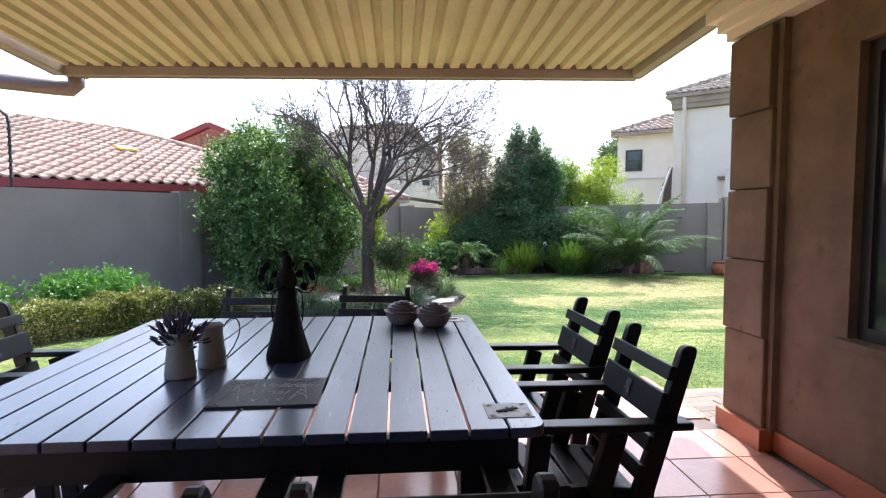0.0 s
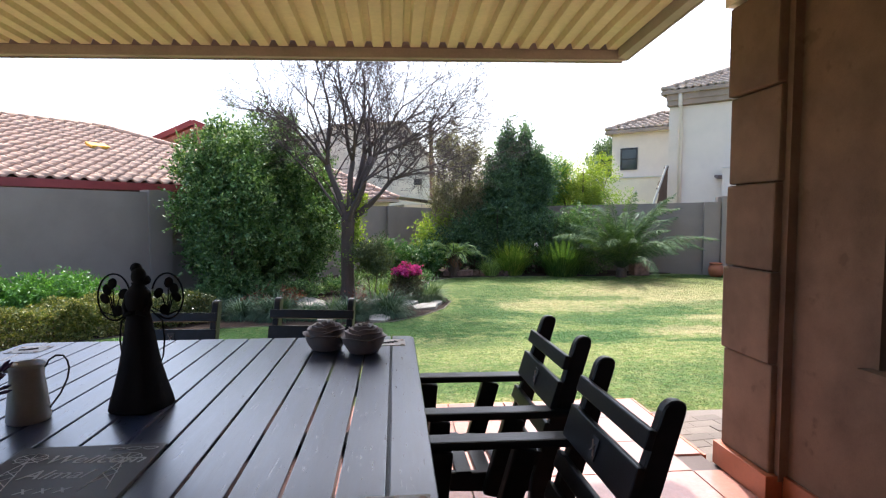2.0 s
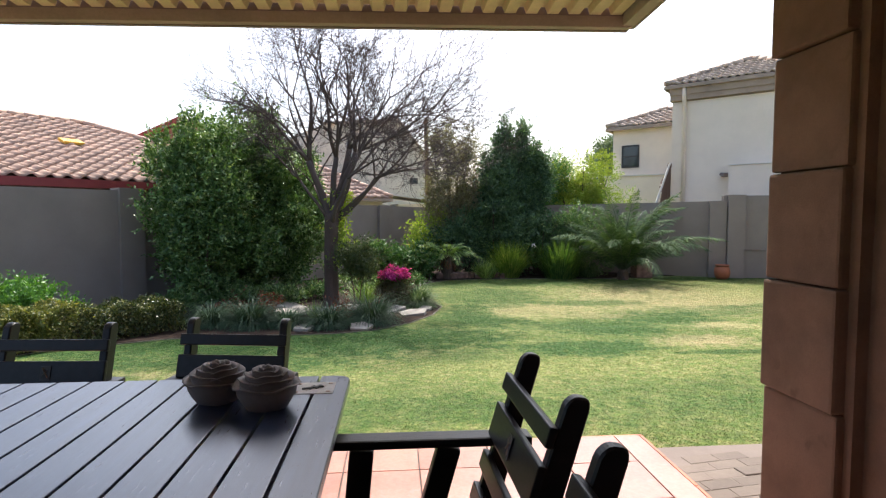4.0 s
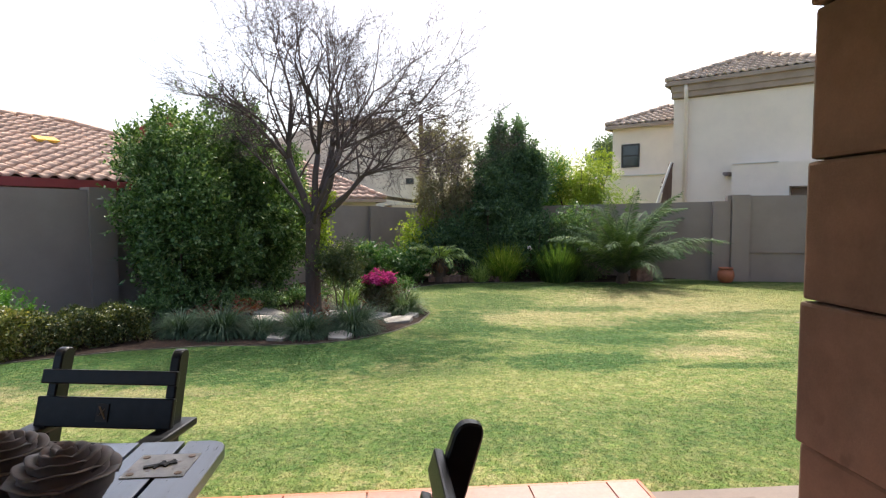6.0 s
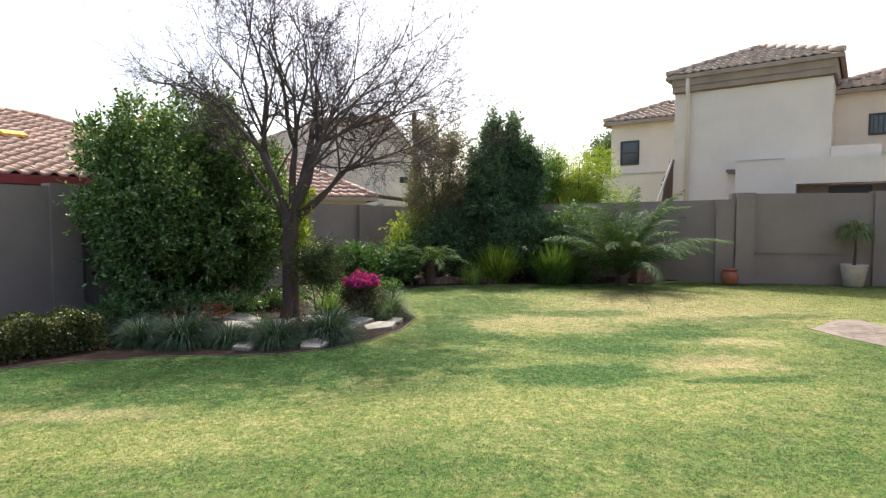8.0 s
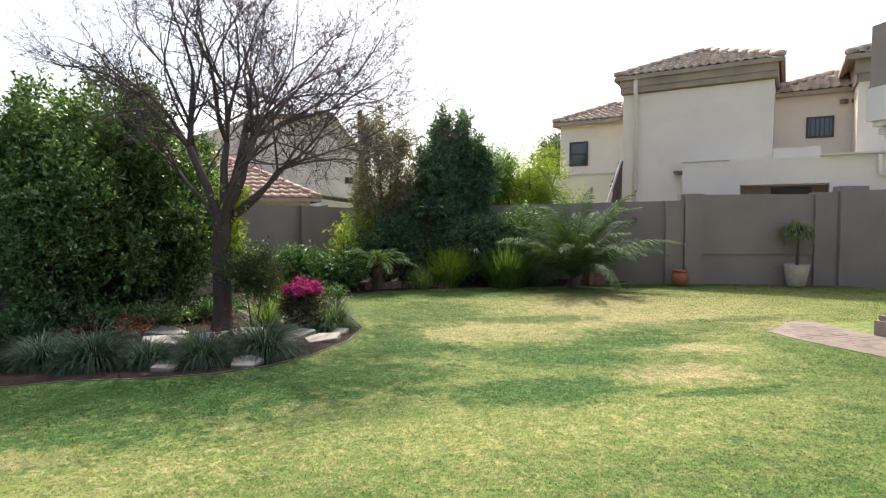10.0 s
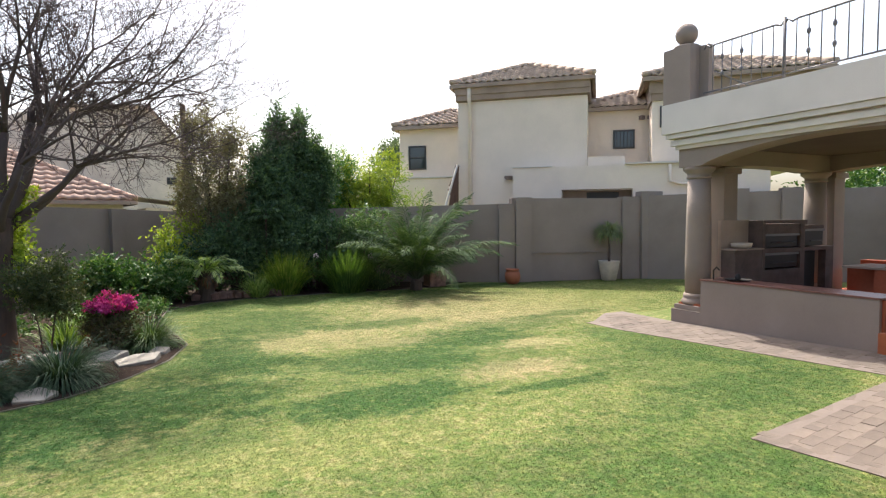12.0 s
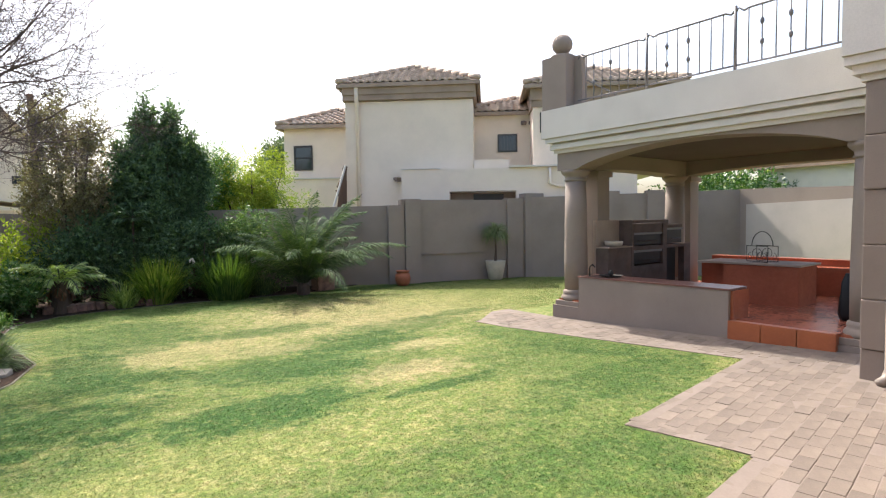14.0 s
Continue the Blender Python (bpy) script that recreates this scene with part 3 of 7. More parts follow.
def house_window():
    t = tagged(new("window_house"), "dark patio window in a plaster reveal", "window", kind="structure")
    bm = bmesh.new()
    for y in (0.6, 1.5, 2.44):
        box(bm, HX + 0.05, HX + 0.10, y, y + 0.06, 0.76, 2.17)
    box(bm, HX + 0.05, HX + 0.10, 0.66, 2.44, 0.76, 0.82)
    box(bm, HX + 0.05, HX + 0.10, 0.66, 2.44, 2.11, 2.17)
    part("window_frame", bm, M_FRAME, t, "dark brown window frame")
    for y0, y1 in ((0.66, 1.5), (1.56, 2.44)):
        bm = bmesh.new()
        box(bm, HX + 0.07, HX + 0.08, y0, y1, 0.82, 2.11)
        part("pane", bm, M_GLASS, t)
    bm = bmesh.new()
    box(bm, HX - 0.05, HX + 0.05, 0.56, 2.55, 0.722, 0.762, bevel=0.006)
    part("window_sill", bm, M_HOUSE, t, "plaster window sill")


house_window()


# ---- patio roof ----
def patio_roof():
    xl, xr, yf, yb = -2.62, 2.03, 4.74, -3.0
    z_at = lambda x, y: 2.60 + (yf - y) * 0.05 + (x - 2.07) * 0.014
    prof = [(0.0, 0.0), (0.035, 0.0), (0.050, 0.040), (0.085, 0.040), (0.10, 0.0)]
    pitch = 0.135
    xs = []
    x = xl
    while x < xr - 0.01:
        for dx, dz in prof:
            if x + dx <= xr:
                xs.append((x + dx, dz))
        x += pitch
    verts, faces = [], []
    for off in (0.0, 0.012):
        for y in (yf - 0.012, yb):
            for px, dz in xs:
                verts.append((px, y, z_at(px, y) + dz + off))
    n = len(xs)
    for i in range(n - 1):
        faces.append((i, i + 1, n + i + 1, n + i))
        faces.append((2 * n + i + 1, 2 * n + i, 3 * n + i, 3 * n + i + 1))
        faces.append((2 * n + i, 2 * n + i + 1, i + 1, i))
    tagged(new("ceiling", raw_mesh("ceiling", verts, faces, M_SHEET)), "cream ribbed metal patio roof sheets", "patio roof", kind="structure")
    bm = bmesh.new()
    a, b = (xl - 0.02, yf + 0.03, z_at(xl, yf) - 0.022), (xr + 0.05, yf + 0.03, z_at(xr, yf) - 0.022)
    beam(bm, a, b, 0.06, 0.097, bevel=0.005)
    setting("beam_front", bm, M_TRIM, "grey-cream front beam of the patio roof", "roof beam")
    bm = bmesh.new()
    beam(bm, (a[0], yf + 0.075, a[2] - 0.03), (b[0], yf + 0.075, b[2] - 0.03), 0.03, 0.045)
    setting("trim_front", bm, M_DARKTRIM, "thin brown drip edge of the patio roof", "trim")
    bm = bmesh.new()
    for x in (xr + 0.03, xl - 0.05):
        beam(bm, (x, yf + 0.06, z_at(x, yf) - 0.015), (x, yb, z_at(x, yb) - 0.015), 0.075, 0.10, bevel=0.005)
    setting("trim_side", bm, M_TRIM, "cream side rails of the patio roof", "roof beam")
    bm = bmesh.new()
    beam(bm, (xr + 0.075, yf + 0.05, z_at(xr, yf) - 0.035), (xr + 0.075, 3.5, z_at(xr, 3.5) - 0.035), 0.02, 0.06)
    beam(bm, (xl - 0.10, yf + 0.05, z_at(xl, yf) - 0.035), (xl - 0.10, yb, z_at(xl, yb) - 0.035), 0.02, 0.06)
    setting("trim_side_brown", bm, M_DARKTRIM, "brown outer strip of the patio roof", "trim")
    bm = bmesh.new()
    for y in (3.0, 1.0, -1.0):
        beam(bm, (xl, y, z_at(xl, y) - 0.03), (xr, y, z_at(xr, y) - 0.03), 0.05, 0.05)
    setting("beam_cross", bm, M_DARKTRIM, "brown cross beams under the patio roof", "roof beam")
    bm = bmesh.new()
    beam(bm, (xl, yf - 0.002, z_at(xl, yf) + 0.022), (xr, yf - 0.002, z_at(xr, yf) + 0.022), 0.008, 0.05)
    setting("trim_closure", bm, M_DARKTRIM, "dark closure strip behind the roof ribs", "trim")
    # gutter outlet and downpipe at the far end
    t = thing("gutter_pipe", "brown metal gutter outlet and bent downpipe of the patio roof", "downpipe")
    bm = bmesh.new()
    z = z_at(xl, yf)
    tube(bm, [(xl + 0.02, yf + 0.12, z - 0.02), (xl + 0.02, yf + 0.12, z - 0.12), (xl - 0.02, yf + 0.12, z - 0.155), (xl - 0.12, yf + 0.1, z - 0.15), (xl - 1.6, yf - 0.6, z - 0.10), (xl - 2.0, yf - 0.8, z - 0.4), (xl - 2.0, yf - 0.8, -0.2)],
         0.062, 16)
    part("pipe", bm, M_DARKTRIM, t, smooth=True)
    bm = bmesh.new()
    box(bm, xl - 0.05, xl + 0.09, yf + 0.06, yf + 0.19, z - 0.06, z + 0.02, bevel=0.01)
    part("outlet", bm, M_DARKTRIM, t)


patio_roof()


# ---- boundary walls ----
def wall_run(name, a, b, top, thick=0.23, label="grey-taupe plastered garden wall", m=M_PLASTER, z0=-0.8, steps=None):
    bm = bmesh.new()
    a, b = Vector((*a, 0)), Vector((*b, 0))
    d = (b - a).normalized()
    n = Vector((-d.y, d.x, 0))
    poly = [a, b, b + n * thick, a + n * thick]
    z_a, z_b = top if hasattr(top, "__len__") else (top, top)
    L = (b - a).length
    zt = lambda x, y: z_a + (z_b - z_a) * max(0, min(1, (Vector((x, y, 0)) - a).dot(d) / L))
    prism(bm, [(p.x, p.y) for p in poly], z0, zt)
    return setting(name, bm, m, label, "wall")


def pilaster(name, at, direction, width, top, depth=0.08, m=M_PLASTER):
    d = Vector((*direction, 0)).normalized()
    n = Vector((-d.y, d.x, 0))
    c = Vector((*at, 0))
    bm = bmesh.new()
    p = [c - d * width / 2 - n * depth, c + d * width / 2 - n * depth, c + d * width / 2 + n * (0.26), c - d * width / 2 + n * (0.26)]
    prism(bm, [(q.x, q.y) for q in p], -0.8, top)
    return setting(name, bm, m, "plastered pilaster of the garden wall", "pilaster")


LD = (Vector((*CORNER, 0)) - Vector((*PLOT_A, 0))).normalized()
LS = Vector((*PLOT_A, 0)) - LD * 14
LM = Vector((*PLOT_A, 0)) + LD * 1.5
wall_run("wall_left", (LS.x, LS.y), (LM.x, LM.y), (1.86, 1.80))
wall_run("wall_left_far", (LM.x, LM.y), CORNER, (1.70, 1.58))
for k in (1.4, 5.4, 8.9):
    q = Vector((*PLOT_A, 0)) + LD * k
    pilaster("pilaster", (q.x, q.y), (LD.x, LD.y), 0.45, 1.85 if k < 2 else 1.62)
wall_run("wall_back_corner", BACK[0], BACK[1], (1.56, 1.70))
wall_run("wall_back_middle", BACK[1], BACK[2], (1.84, 1.84))
wall_run("wall_back_far", BACK[2], BACK[3], (1.90, 2.02))
bd = (Vector(BACK[2]) - Vector(BACK[1])).normalized()
pilaster("pilaster", (9.20, 15.55), bd, 0.42, 1.70, 0.05)
pilaster("pilaster", (9.62, 15.42), bd, 0.42, 1.86, 0.11)
pilaster("pilaster", (12.55, 14.58), bd, 0.5, 1.88, 0.06)
pilaster("pilaster", (13.1, 14.40), bd, 0.6, 2.02, 0.12)
for x in (14.6, 15.5):
    pilaster("pilaster", (x, BACK[2][1] + (x - 12.7) * -0.9), (4.5, -4.05), 0.45, 2.04, 0.10)
wall_run("wall_right", (17.2, 10.5), (13.6, 3.4), (2.03, 1.74), label="sunlit garden wall beyond the pavilion")
# thin added sheet, its pale colour stands for sunlight on the wall's lower part
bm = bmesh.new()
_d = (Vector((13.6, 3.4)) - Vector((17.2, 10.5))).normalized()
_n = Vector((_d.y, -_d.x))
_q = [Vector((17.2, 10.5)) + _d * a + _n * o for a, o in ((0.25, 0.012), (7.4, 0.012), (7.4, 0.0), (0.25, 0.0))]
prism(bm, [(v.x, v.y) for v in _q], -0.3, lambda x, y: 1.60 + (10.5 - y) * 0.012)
setting("wall_sunlit_strip", bm, M_SUNLIT, "thin pale sheet for the sunlit lower strip of the garden wall", "wall")
# recessed lower panel line of the back wall
bm = bmesh.new()
beam(bm, (9.85, 15.33, 0.40), (12.3, 14.63, 0.40), 0.03, 0.02)
beam(bm, (7.0, 16.90, 0.42), (9.0, 15.68, 0.40), 0.03, 0.02)
beam(bm, (13.45, 13.86, 0.42), (14.3, 13.1, 0.42), 0.03, 0.02)
setting("trim_wall", bm, M_PLASTER, "thin plaster ledge along the garden wall", "trim")


# ---- tiled roofs ----
def roof_tiles(rows, cols, origin, along, slope, width_at, pitch=0.30, course=0.34, amp=0.045, steps=6):
    """Wavy tiles, course by course, as a list of (verts, faces) pieces; width_at(row) gives the start and the end along the eave."""
    o, u, s = Vector(origin), Vector(along).normalized(), Vector(slope).normalized()
    n = u.cross(s)
    if n.z < 0:
        n = -n
    out = []
    for r in range(rows):
        w0, w1 = width_at(r)
        k0, k1 = math.ceil(w0 / pitch), math.floor(w1 / pitch)
        for k in range(k0, k1):
            out.append(o + u * (k * pitch) + s * (r * course))
    return out, u, s, n


def tile_geometry(u, s, n, pitch=0.30, course=0.34, amp=0.04, steps=6):
    vs = []
    for j, (sv, lift) in enumerate(((0.0, 0.05), (course * 1.06, 0.0))):
        for i in range(steps + 1):
            f = i / steps
            h = amp * math.sin(math.pi * min(1, f / 0.55)) if f < 0.55 else -amp * 0.25 * math.sin(math.pi * (f - 0.55) / 0.45)
            vs.append(u * (f * pitch) + s * sv + n * (h + lift))
    w = steps + 1
    for i in range(w):
        vs.append(vs[i] - n * 0.05)
    fs = [(i, i + 1, w + i + 1, w + i) for i in range(steps)] + [(2 * w + i, 2 * w + i + 1, i + 1, i) for i in range(steps)]
    return vs, fs


def tiled(name, rows, cols, origin, along, slope, width_at, mats, parent, near=0, pitch=0.30, course=0.34, amp=0.04, special=None):
    places, u, s, n = roof_tiles(rows, cols, origin, along, slope, width_at, pitch, course)
    if near:
        places.sort(key=lambda p: (p.x + 5.0) ** 2 + (p.y - 13.5) ** 2)
    vs, fs = tile_geometry(u, s, n, pitch, course, amp)
    me = raw_mesh("roof_tile", [tuple(v) for v in vs], fs, mats[0], True)
    verts, faces = [], []
    for i, p in enumerate(places):
        if i < near:
            ob = new("roof_tile", me)
            ob.location = p
            ob.parent = parent
        else:
            b = len(verts)
            verts += [tuple(v + p) for v in vs]
            faces += [tuple(q + b for q in f) for f in fs]
    if verts:
        ob = new(name, raw_mesh(name, verts, faces, mats[1], True))
        ob.parent = parent
        tagged(ob, kind="stuff")
    return places


def tri_prism(bm, pts, thick=0.12):
    top = [bm.verts.new(p) for p in pts]
    low = [bm.verts.new((p[0], p[1], p[2] - thick)) for p in pts]
    bm.faces.new(top)
    bm.faces.new(low[::-1])
    k = len(pts)
    for i in range(k):
        bm.faces.new((low[i], low[(i + 1) % k], top[(i + 1) % k], top[i]))


def ridge_caps(bm, a, b, r=0.09, step=0.36):
    a, b = Vector(a), Vector(b)
    n = max(1, int((b - a).length / step))
    for i in range(n):
        p, q = a.lerp(b, i / n), a.lerp(b, (i + 1.08) / n)
        tube(bm, [p, q + Vector((0, 0, 0.02))], [r, r * 0.85], 8)


def left_house():
    """The neighbour's house with its low red tiled roof behind the long wall."""
    t = thing("house", "neighbouring house with a red tiled hip roof and dark red fascia", "house")
    d, n = LD, Vector((-LD.y, LD.x, 0))
    base = Vector((*PLOT_A, 0))
    P = lambda a, o, z: base + d * a + n * o + Vector((0, 0, z))
    a0, a1, oe, orr, ze, zr = -14.0, 7.5, 1.0, 6.6, 2.02, 3.92
    bm = bmesh.new()
    tri_prism(bm, [P(a0, oe, ze), P(a1, oe, ze), P(a1 - 3.9, orr, zr), P(a0, orr, zr)], 0.08)
    tri_prism(bm, [P(a1, oe, ze), P(a1, 12.2, ze), P(a1 - 3.9, orr, zr)], 0.08)
    tri_prism(bm, [P(a0, orr, zr), P(a1 - 3.9, orr, zr), P(a1, 12.2, ze), P(a0, 12.2, ze)], 0.08)
    part("roof", bm, M_RTILEI, t)
    bm = bmesh.new()
    q = [P(a0, oe + 0.5, 0), P(a1 - 0.5, oe + 0.5, 0), P(a1 - 0.5, 11.6, 0), P(a0, 11.6, 0)]
    prism(bm, [(v.x, v.y) for v in q], -0.6, 1.95)
    part("wall", bm, M_FACE, t)
    bm = bmesh.new()
    beam(bm, P(a0, oe - 0.04, ze - 0.07), P(a1, oe - 0.04, ze - 0.07), 0.04, 0.16)
    beam(bm, P(a1 + 0.04, oe, ze - 0.07), P(a1 + 0.04, 12.2, ze - 0.07), 0.04, 0.16)
    part("fascia", bm, M_REDPAINT, t, "dark red painted fascia")
    bm = bmesh.new()
    ridge_caps(bm, P(a0, orr, zr + 0.03), P(a1 - 3.9, orr, zr + 0.03))
    ridge_caps(bm, P(a1 - 3.9, orr, zr + 0.03), P(a1, oe, ze + 0.05))
    part("ridge_tile", bm, M_RTILEI, t, kind="stuff", smooth=True)
    slope = P(0, orr, zr) - P(0, oe, ze)
    L = slope.length
    rows = int(L / 0.34)
    wid = lambda r: (0.0, (a1 - a0) - 3.9 * (r / rows) - 0.15)
    tiled("roof_tile_far", rows, 0, P(a0, oe, ze + 0.02), d, slope, wid, (M_RTILE, M_RTILEI), t, near=300, amp=0.055)
    bm = bmesh.new()
    c = P(2.05, 3.75, ze + (3.9 - oe) / (orr - oe) * (zr - ze) + 0.06)
    s = slope.normalized()
    for i in range(-1, 2):
        beam(bm, c + d * i * 0.15 - s * 0.17, c + d * i * 0.15 + s * 0.17, 0.14, 0.06)
    part("patched_tile", bm, M_YTILE, t, "yellow replacement roof tiles")
    # far gable end with stone cladding
    g = thing("house", "red-roofed house gable with brown stone cladding", "house")
    c = Vector((-7.85, 25.0, 0))
    bm = bmesh.new()
    e = Vector((0.985, -0.17, 0))
    w = 2.05
    pts = [c - e * w + Vector((0, 0, 4.25)), c + e * w + Vector((0, 0, 4.25)), c + Vector((0, 0, 5.15))]
    top = [bm.verts.new(p) for p in pts + [c + e * w + Vector((0, 0, -0.5)), c - e * w + Vector((0, 0, -0.5))]]
    back = [bm.verts.new(v.co + Vector((0.6, 3.5, 0))) for v in top]
    order = (0, 2, 1, 3, 4)
    bm.faces.new([top[i] for i in order])
    bm.faces.new([back[i] for i in order][::-1])
    for i in range(5):
        a, b = order[i], order[(i + 1) % 5]
        bm.faces.new((top[a], top[b], back[b], back[a]))
    part("wall", bm, M_FACE, g)
    bm = bmesh.new()
    for sgn in (-1, 1):
        beam(bm, c + Vector((-0.05, -0.3, 5.15)), c + e * (w + 0.3) * sgn + Vector((-0.05, -0.3, 4.22)), 0.3, 0.22)
    part("fascia", bm, M_REDPAINT, g, "dark red gable fascia")


left_house()


def box_frame(c, deg):
    a = radians(deg)
    u, v = Vector((math.cos(a), -math.sin(a), 0)), Vector((math.sin(a), math.cos(a), 0))
    return lambda x, y, z: Vector((*c, 0)) + u * x + v * y + Vector((0, 0, z))


def prism_in(bm, F, x0, x1, y0, y1, z0, z1):
    pts = [F(x0, y0, 0), F(x1, y0, 0), F(x1, y1, 0), F(x0, y1, 0)]
    prism(bm, [(p.x, p.y) for p in pts], z0, z1)


def hip_roof(F, x0, x1, y0, y1, ze, rise, t, ridge=None, tiles=M_BTILE, pitch=0.22, course=0.28):
    """A hip roof in a house's own frame, with tiles on the faces that the garden sees."""
    w, dpt = x1 - x0, y1 - y0
    h = min(w, dpt) / 2
    if w <= dpt:
        ra, rb = ((x0 + x1) / 2, y0 + h), ((x0 + x1) / 2, y1 - h)
    else:
        ra, rb = (x0 + h, (y0 + y1) / 2), (x1 - h, (y0 + y1) / 2)
    zr = ze + rise
    A, B = F(*ra, zr), F(*rb, zr)
    c = [F(x0, y0, ze), F(x1, y0, ze), F(x1, y1, ze), F(x0, y1, ze)]
    bm = bmesh.new()
    if w <= dpt:
        faces = [(c[0], c[1], A), (c[1], c[2], B, A), (c[2], c[3], B), (c[3], c[0], A, B)]
    else:
        faces = [(c[0], c[1], B, A), (c[1], c[2], B), (c[2], c[3], A, B), (c[3], c[0], A)]
    for f in faces:
        tri_prism(bm, f, 0.06)
    part("roof", bm, tiles, t)
    bm = bmesh.new()
    for a, b in ((c[0], A), (c[1], A if w <= dpt else B), (c[3], B if w <= dpt else A), (c[2], B)):
        ridge_caps(bm, b + Vector((0, 0, 0.04)), a + Vector((0, 0, 0.06)))
    if (A - B).length > 0.3:
        ridge_caps(bm, A + Vector((0, 0, 0.04)), B + Vector((0, 0, 0.04)))
    part("ridge_tile", bm, tiles, t, kind="stuff", smooth=True)
    for i in range(4):
        a, b = c[i], c[(i + 1) % 4]
        f = faces[i]
        mid = (a + b) / 2
        tops = [p for p in f if abs(p.z - zr) < 1e-4]
        along = (b - a)
        La = along.length
        ud = along.normalized()
        foot = min((tp - a).dot(ud) for tp in tops), max((tp - a).dot(ud) for tp in tops)
        t0 = tops[0]
        up = (t0 - a) - ud * (t0 - a).dot(ud)
        rows = int(up.length / course)
        if rows < 1:
            continue
        fr = lambda r: (foot[0] * r / rows + 0.05, La - (La - foot[1]) * r / rows - 0.05)
        tiled("roof_tile", rows, 0, a + Vector((0, 0, 0.02)), ud, up, fr, (tiles, tiles), t, 0, pitch, course, 0.035)
    bm = bmesh.new()
    for i in range(4):
        a, b = c[i] - Vector((0, 0, 0.07)), c[(i + 1) % 4] - Vector((0, 0, 0.07))
        beam(bm, a, b, 0.1, 0.1)
    part("gutter", bm, M_BAND, t, "brown painted gutter")


def window_in(F, x0, x1, z0, z1, y, t, bars=0, split=True, name="window"):
    w = tagged(new(name), "dark-framed window")
    w.parent = t
    bm = bmesh.new()
    e = 0.05
    for a, b, c, d in ((x0, x1, z0, z0 + e), (x0, x1, z1 - e, z1), (x0, x0 + e, z0 + e, z1 - e), (x1 - e, x1, z0 + e, z1 - e)):
        prism_in(bm, F, a, b, y - 0.03, y + 0.03, c, d)
    if split:
        prism_in(bm, F, x0 + e, x1 - e, y - 0.03, y + 0.03, (z0 + z1) / 2 - 0.02, (z0 + z1) / 2 + 0.02)
    for i in range(bars):
        x = x0 + (i + 1) * (x1 - x0) / (bars + 1)
        prism_in(bm, F, x - 0.01, x + 0.01, y - 0.05, y - 0.035, z0 + e, z1 - e)
    part("window_frame", bm, M_FRAME, w)
    bm = bmesh.new()
    prism_in(bm, F, x0 + e, x1 - e, y - 0.005, y + 0.005, z0 + e, z1 - e)
    part("pane", bm, M_GLASS, w)


def cream_house():
    t = thing("house", "cream two-storey neighbouring house with beige tiled roofs and brown bands", "house")
    F = box_frame((9.19, 18.5), 42)
    for q in (
        (0.13, 3.97, 0.13, 7.0, -0.6, 4.86),
        (1.87, 8.6, -0.35, 0.1, 2.12, 2.78),
        (1.87, 3.28, -0.35, 0.1, -0.6, 2.12),
        (5.2, 8.6, -0.35, 0.1, -0.6, 2.12),
        (3.28, 5.2, -0.35, 0.1, -0.6, 1.3),
        (3.99, 5.0, -0.1, 0.05, 2.78, 3.05),
        (3.97, 6.0, 1.6, 7.0, -0.6, 4.62),
        (5.75, 10.0, 0.35, 7.0, 2.7, 4.75),
        (-2.28, 0.13, 1.5, 7.0, -0.6, 4.38),
        (-2.45, 0.1, 1.15, 1.45, -0.6, 2.68),
    ):
        bm = bmesh.new()
        prism_in(bm, F, *q)
        part("wall", bm, M_CREAM, t)
    for q in (
        (0.10, 4.0, 0.02, 0.128, 4.9, 5.30),
        (0.07, 4.03, -0.02, 0.02, 5.06, 5.30),
        (3.972, 4.05, 0.02, 6.9, 4.9, 5.30),
        (0.05, 0.128, 0.13, 6.9, 4.9, 5.30),
        (0.14, 3.96, 0.14, 6.9, 4.862, 5.30),
        (5.72, 10.0, 0.3, 0.348, 4.6, 5.2),
        (5.66, 10.0, 0.26, 0.3, 4.8, 5.2),
        (5.70, 5.748, 0.3, 6.9, 4.6, 5.2),
    ):
        bm = bmesh.new()
        prism_in(bm, F, *q)
        part("band", bm, M_BAND, t, "brown moulded band under the eaves")
    hip_roof(F, -0.05, 4.15, -0.05, 7.2, 5.38, 0.95, t)
    hip_roof(F, -2.45, 0.9, 1.3, 7.2, 4.45, 0.75, t)
    hip_roof(F, 3.4, 7.4, 1.45, 7.2, 4.72, 0.8, t)
    hip_roof(F, 5.5, 10.2, 0.15, 7.2, 5.25, 0.95, t)
    window_in(F, -1.95, -1.33, 3.0, 3.8, 1.49, t)
    window_in(F, 4.72, 5.35, 3.45, 4.02, 1.59, t, bars=5, split=False)
    window_in(F, 5.95, 6.42, 3.85, 4.45, 0.34, t)
    bm = bmesh.new()
    prism_in(bm, F, 3.28, 5.2, 0.12, 0.2, 1.3, 2.1)
    part("opening_back", bm, M_BAND, t, "brown wall inside the opening")
    bm = bmesh.new()
    prism_in(bm, F, 3.96, 4.85, 0.05, 0.11, 1.3, 2.05)
    part("shutter", bm, M_FRAME, t, "dark shutter in the opening")
    for q in ((5.0, 8.6, -0.45, 0.12, 2.782, 2.83), (1.87, 3.0, -0.38, 0.12, 2.782, 2.80), (-2.5, 0.1, 1.1, 1.5, 2.682, 2.72)):
        bm = bmesh.new()
        prism_in(bm, F, *q)
        part("coping", bm, M_WHITE, t, "pale wall coping")
    bm = bmesh.new()
    tube(bm, [F(0.51, -0.02, 5.28), F(0.51, -0.02, 4.9), F(0.51, 0.05, 4.8), F(0.51, 0.06, 0.5)], 0.06, 10)
    part("downpipe", bm, M_CREAM, t, smooth=True)
    bm = bmesh.new()
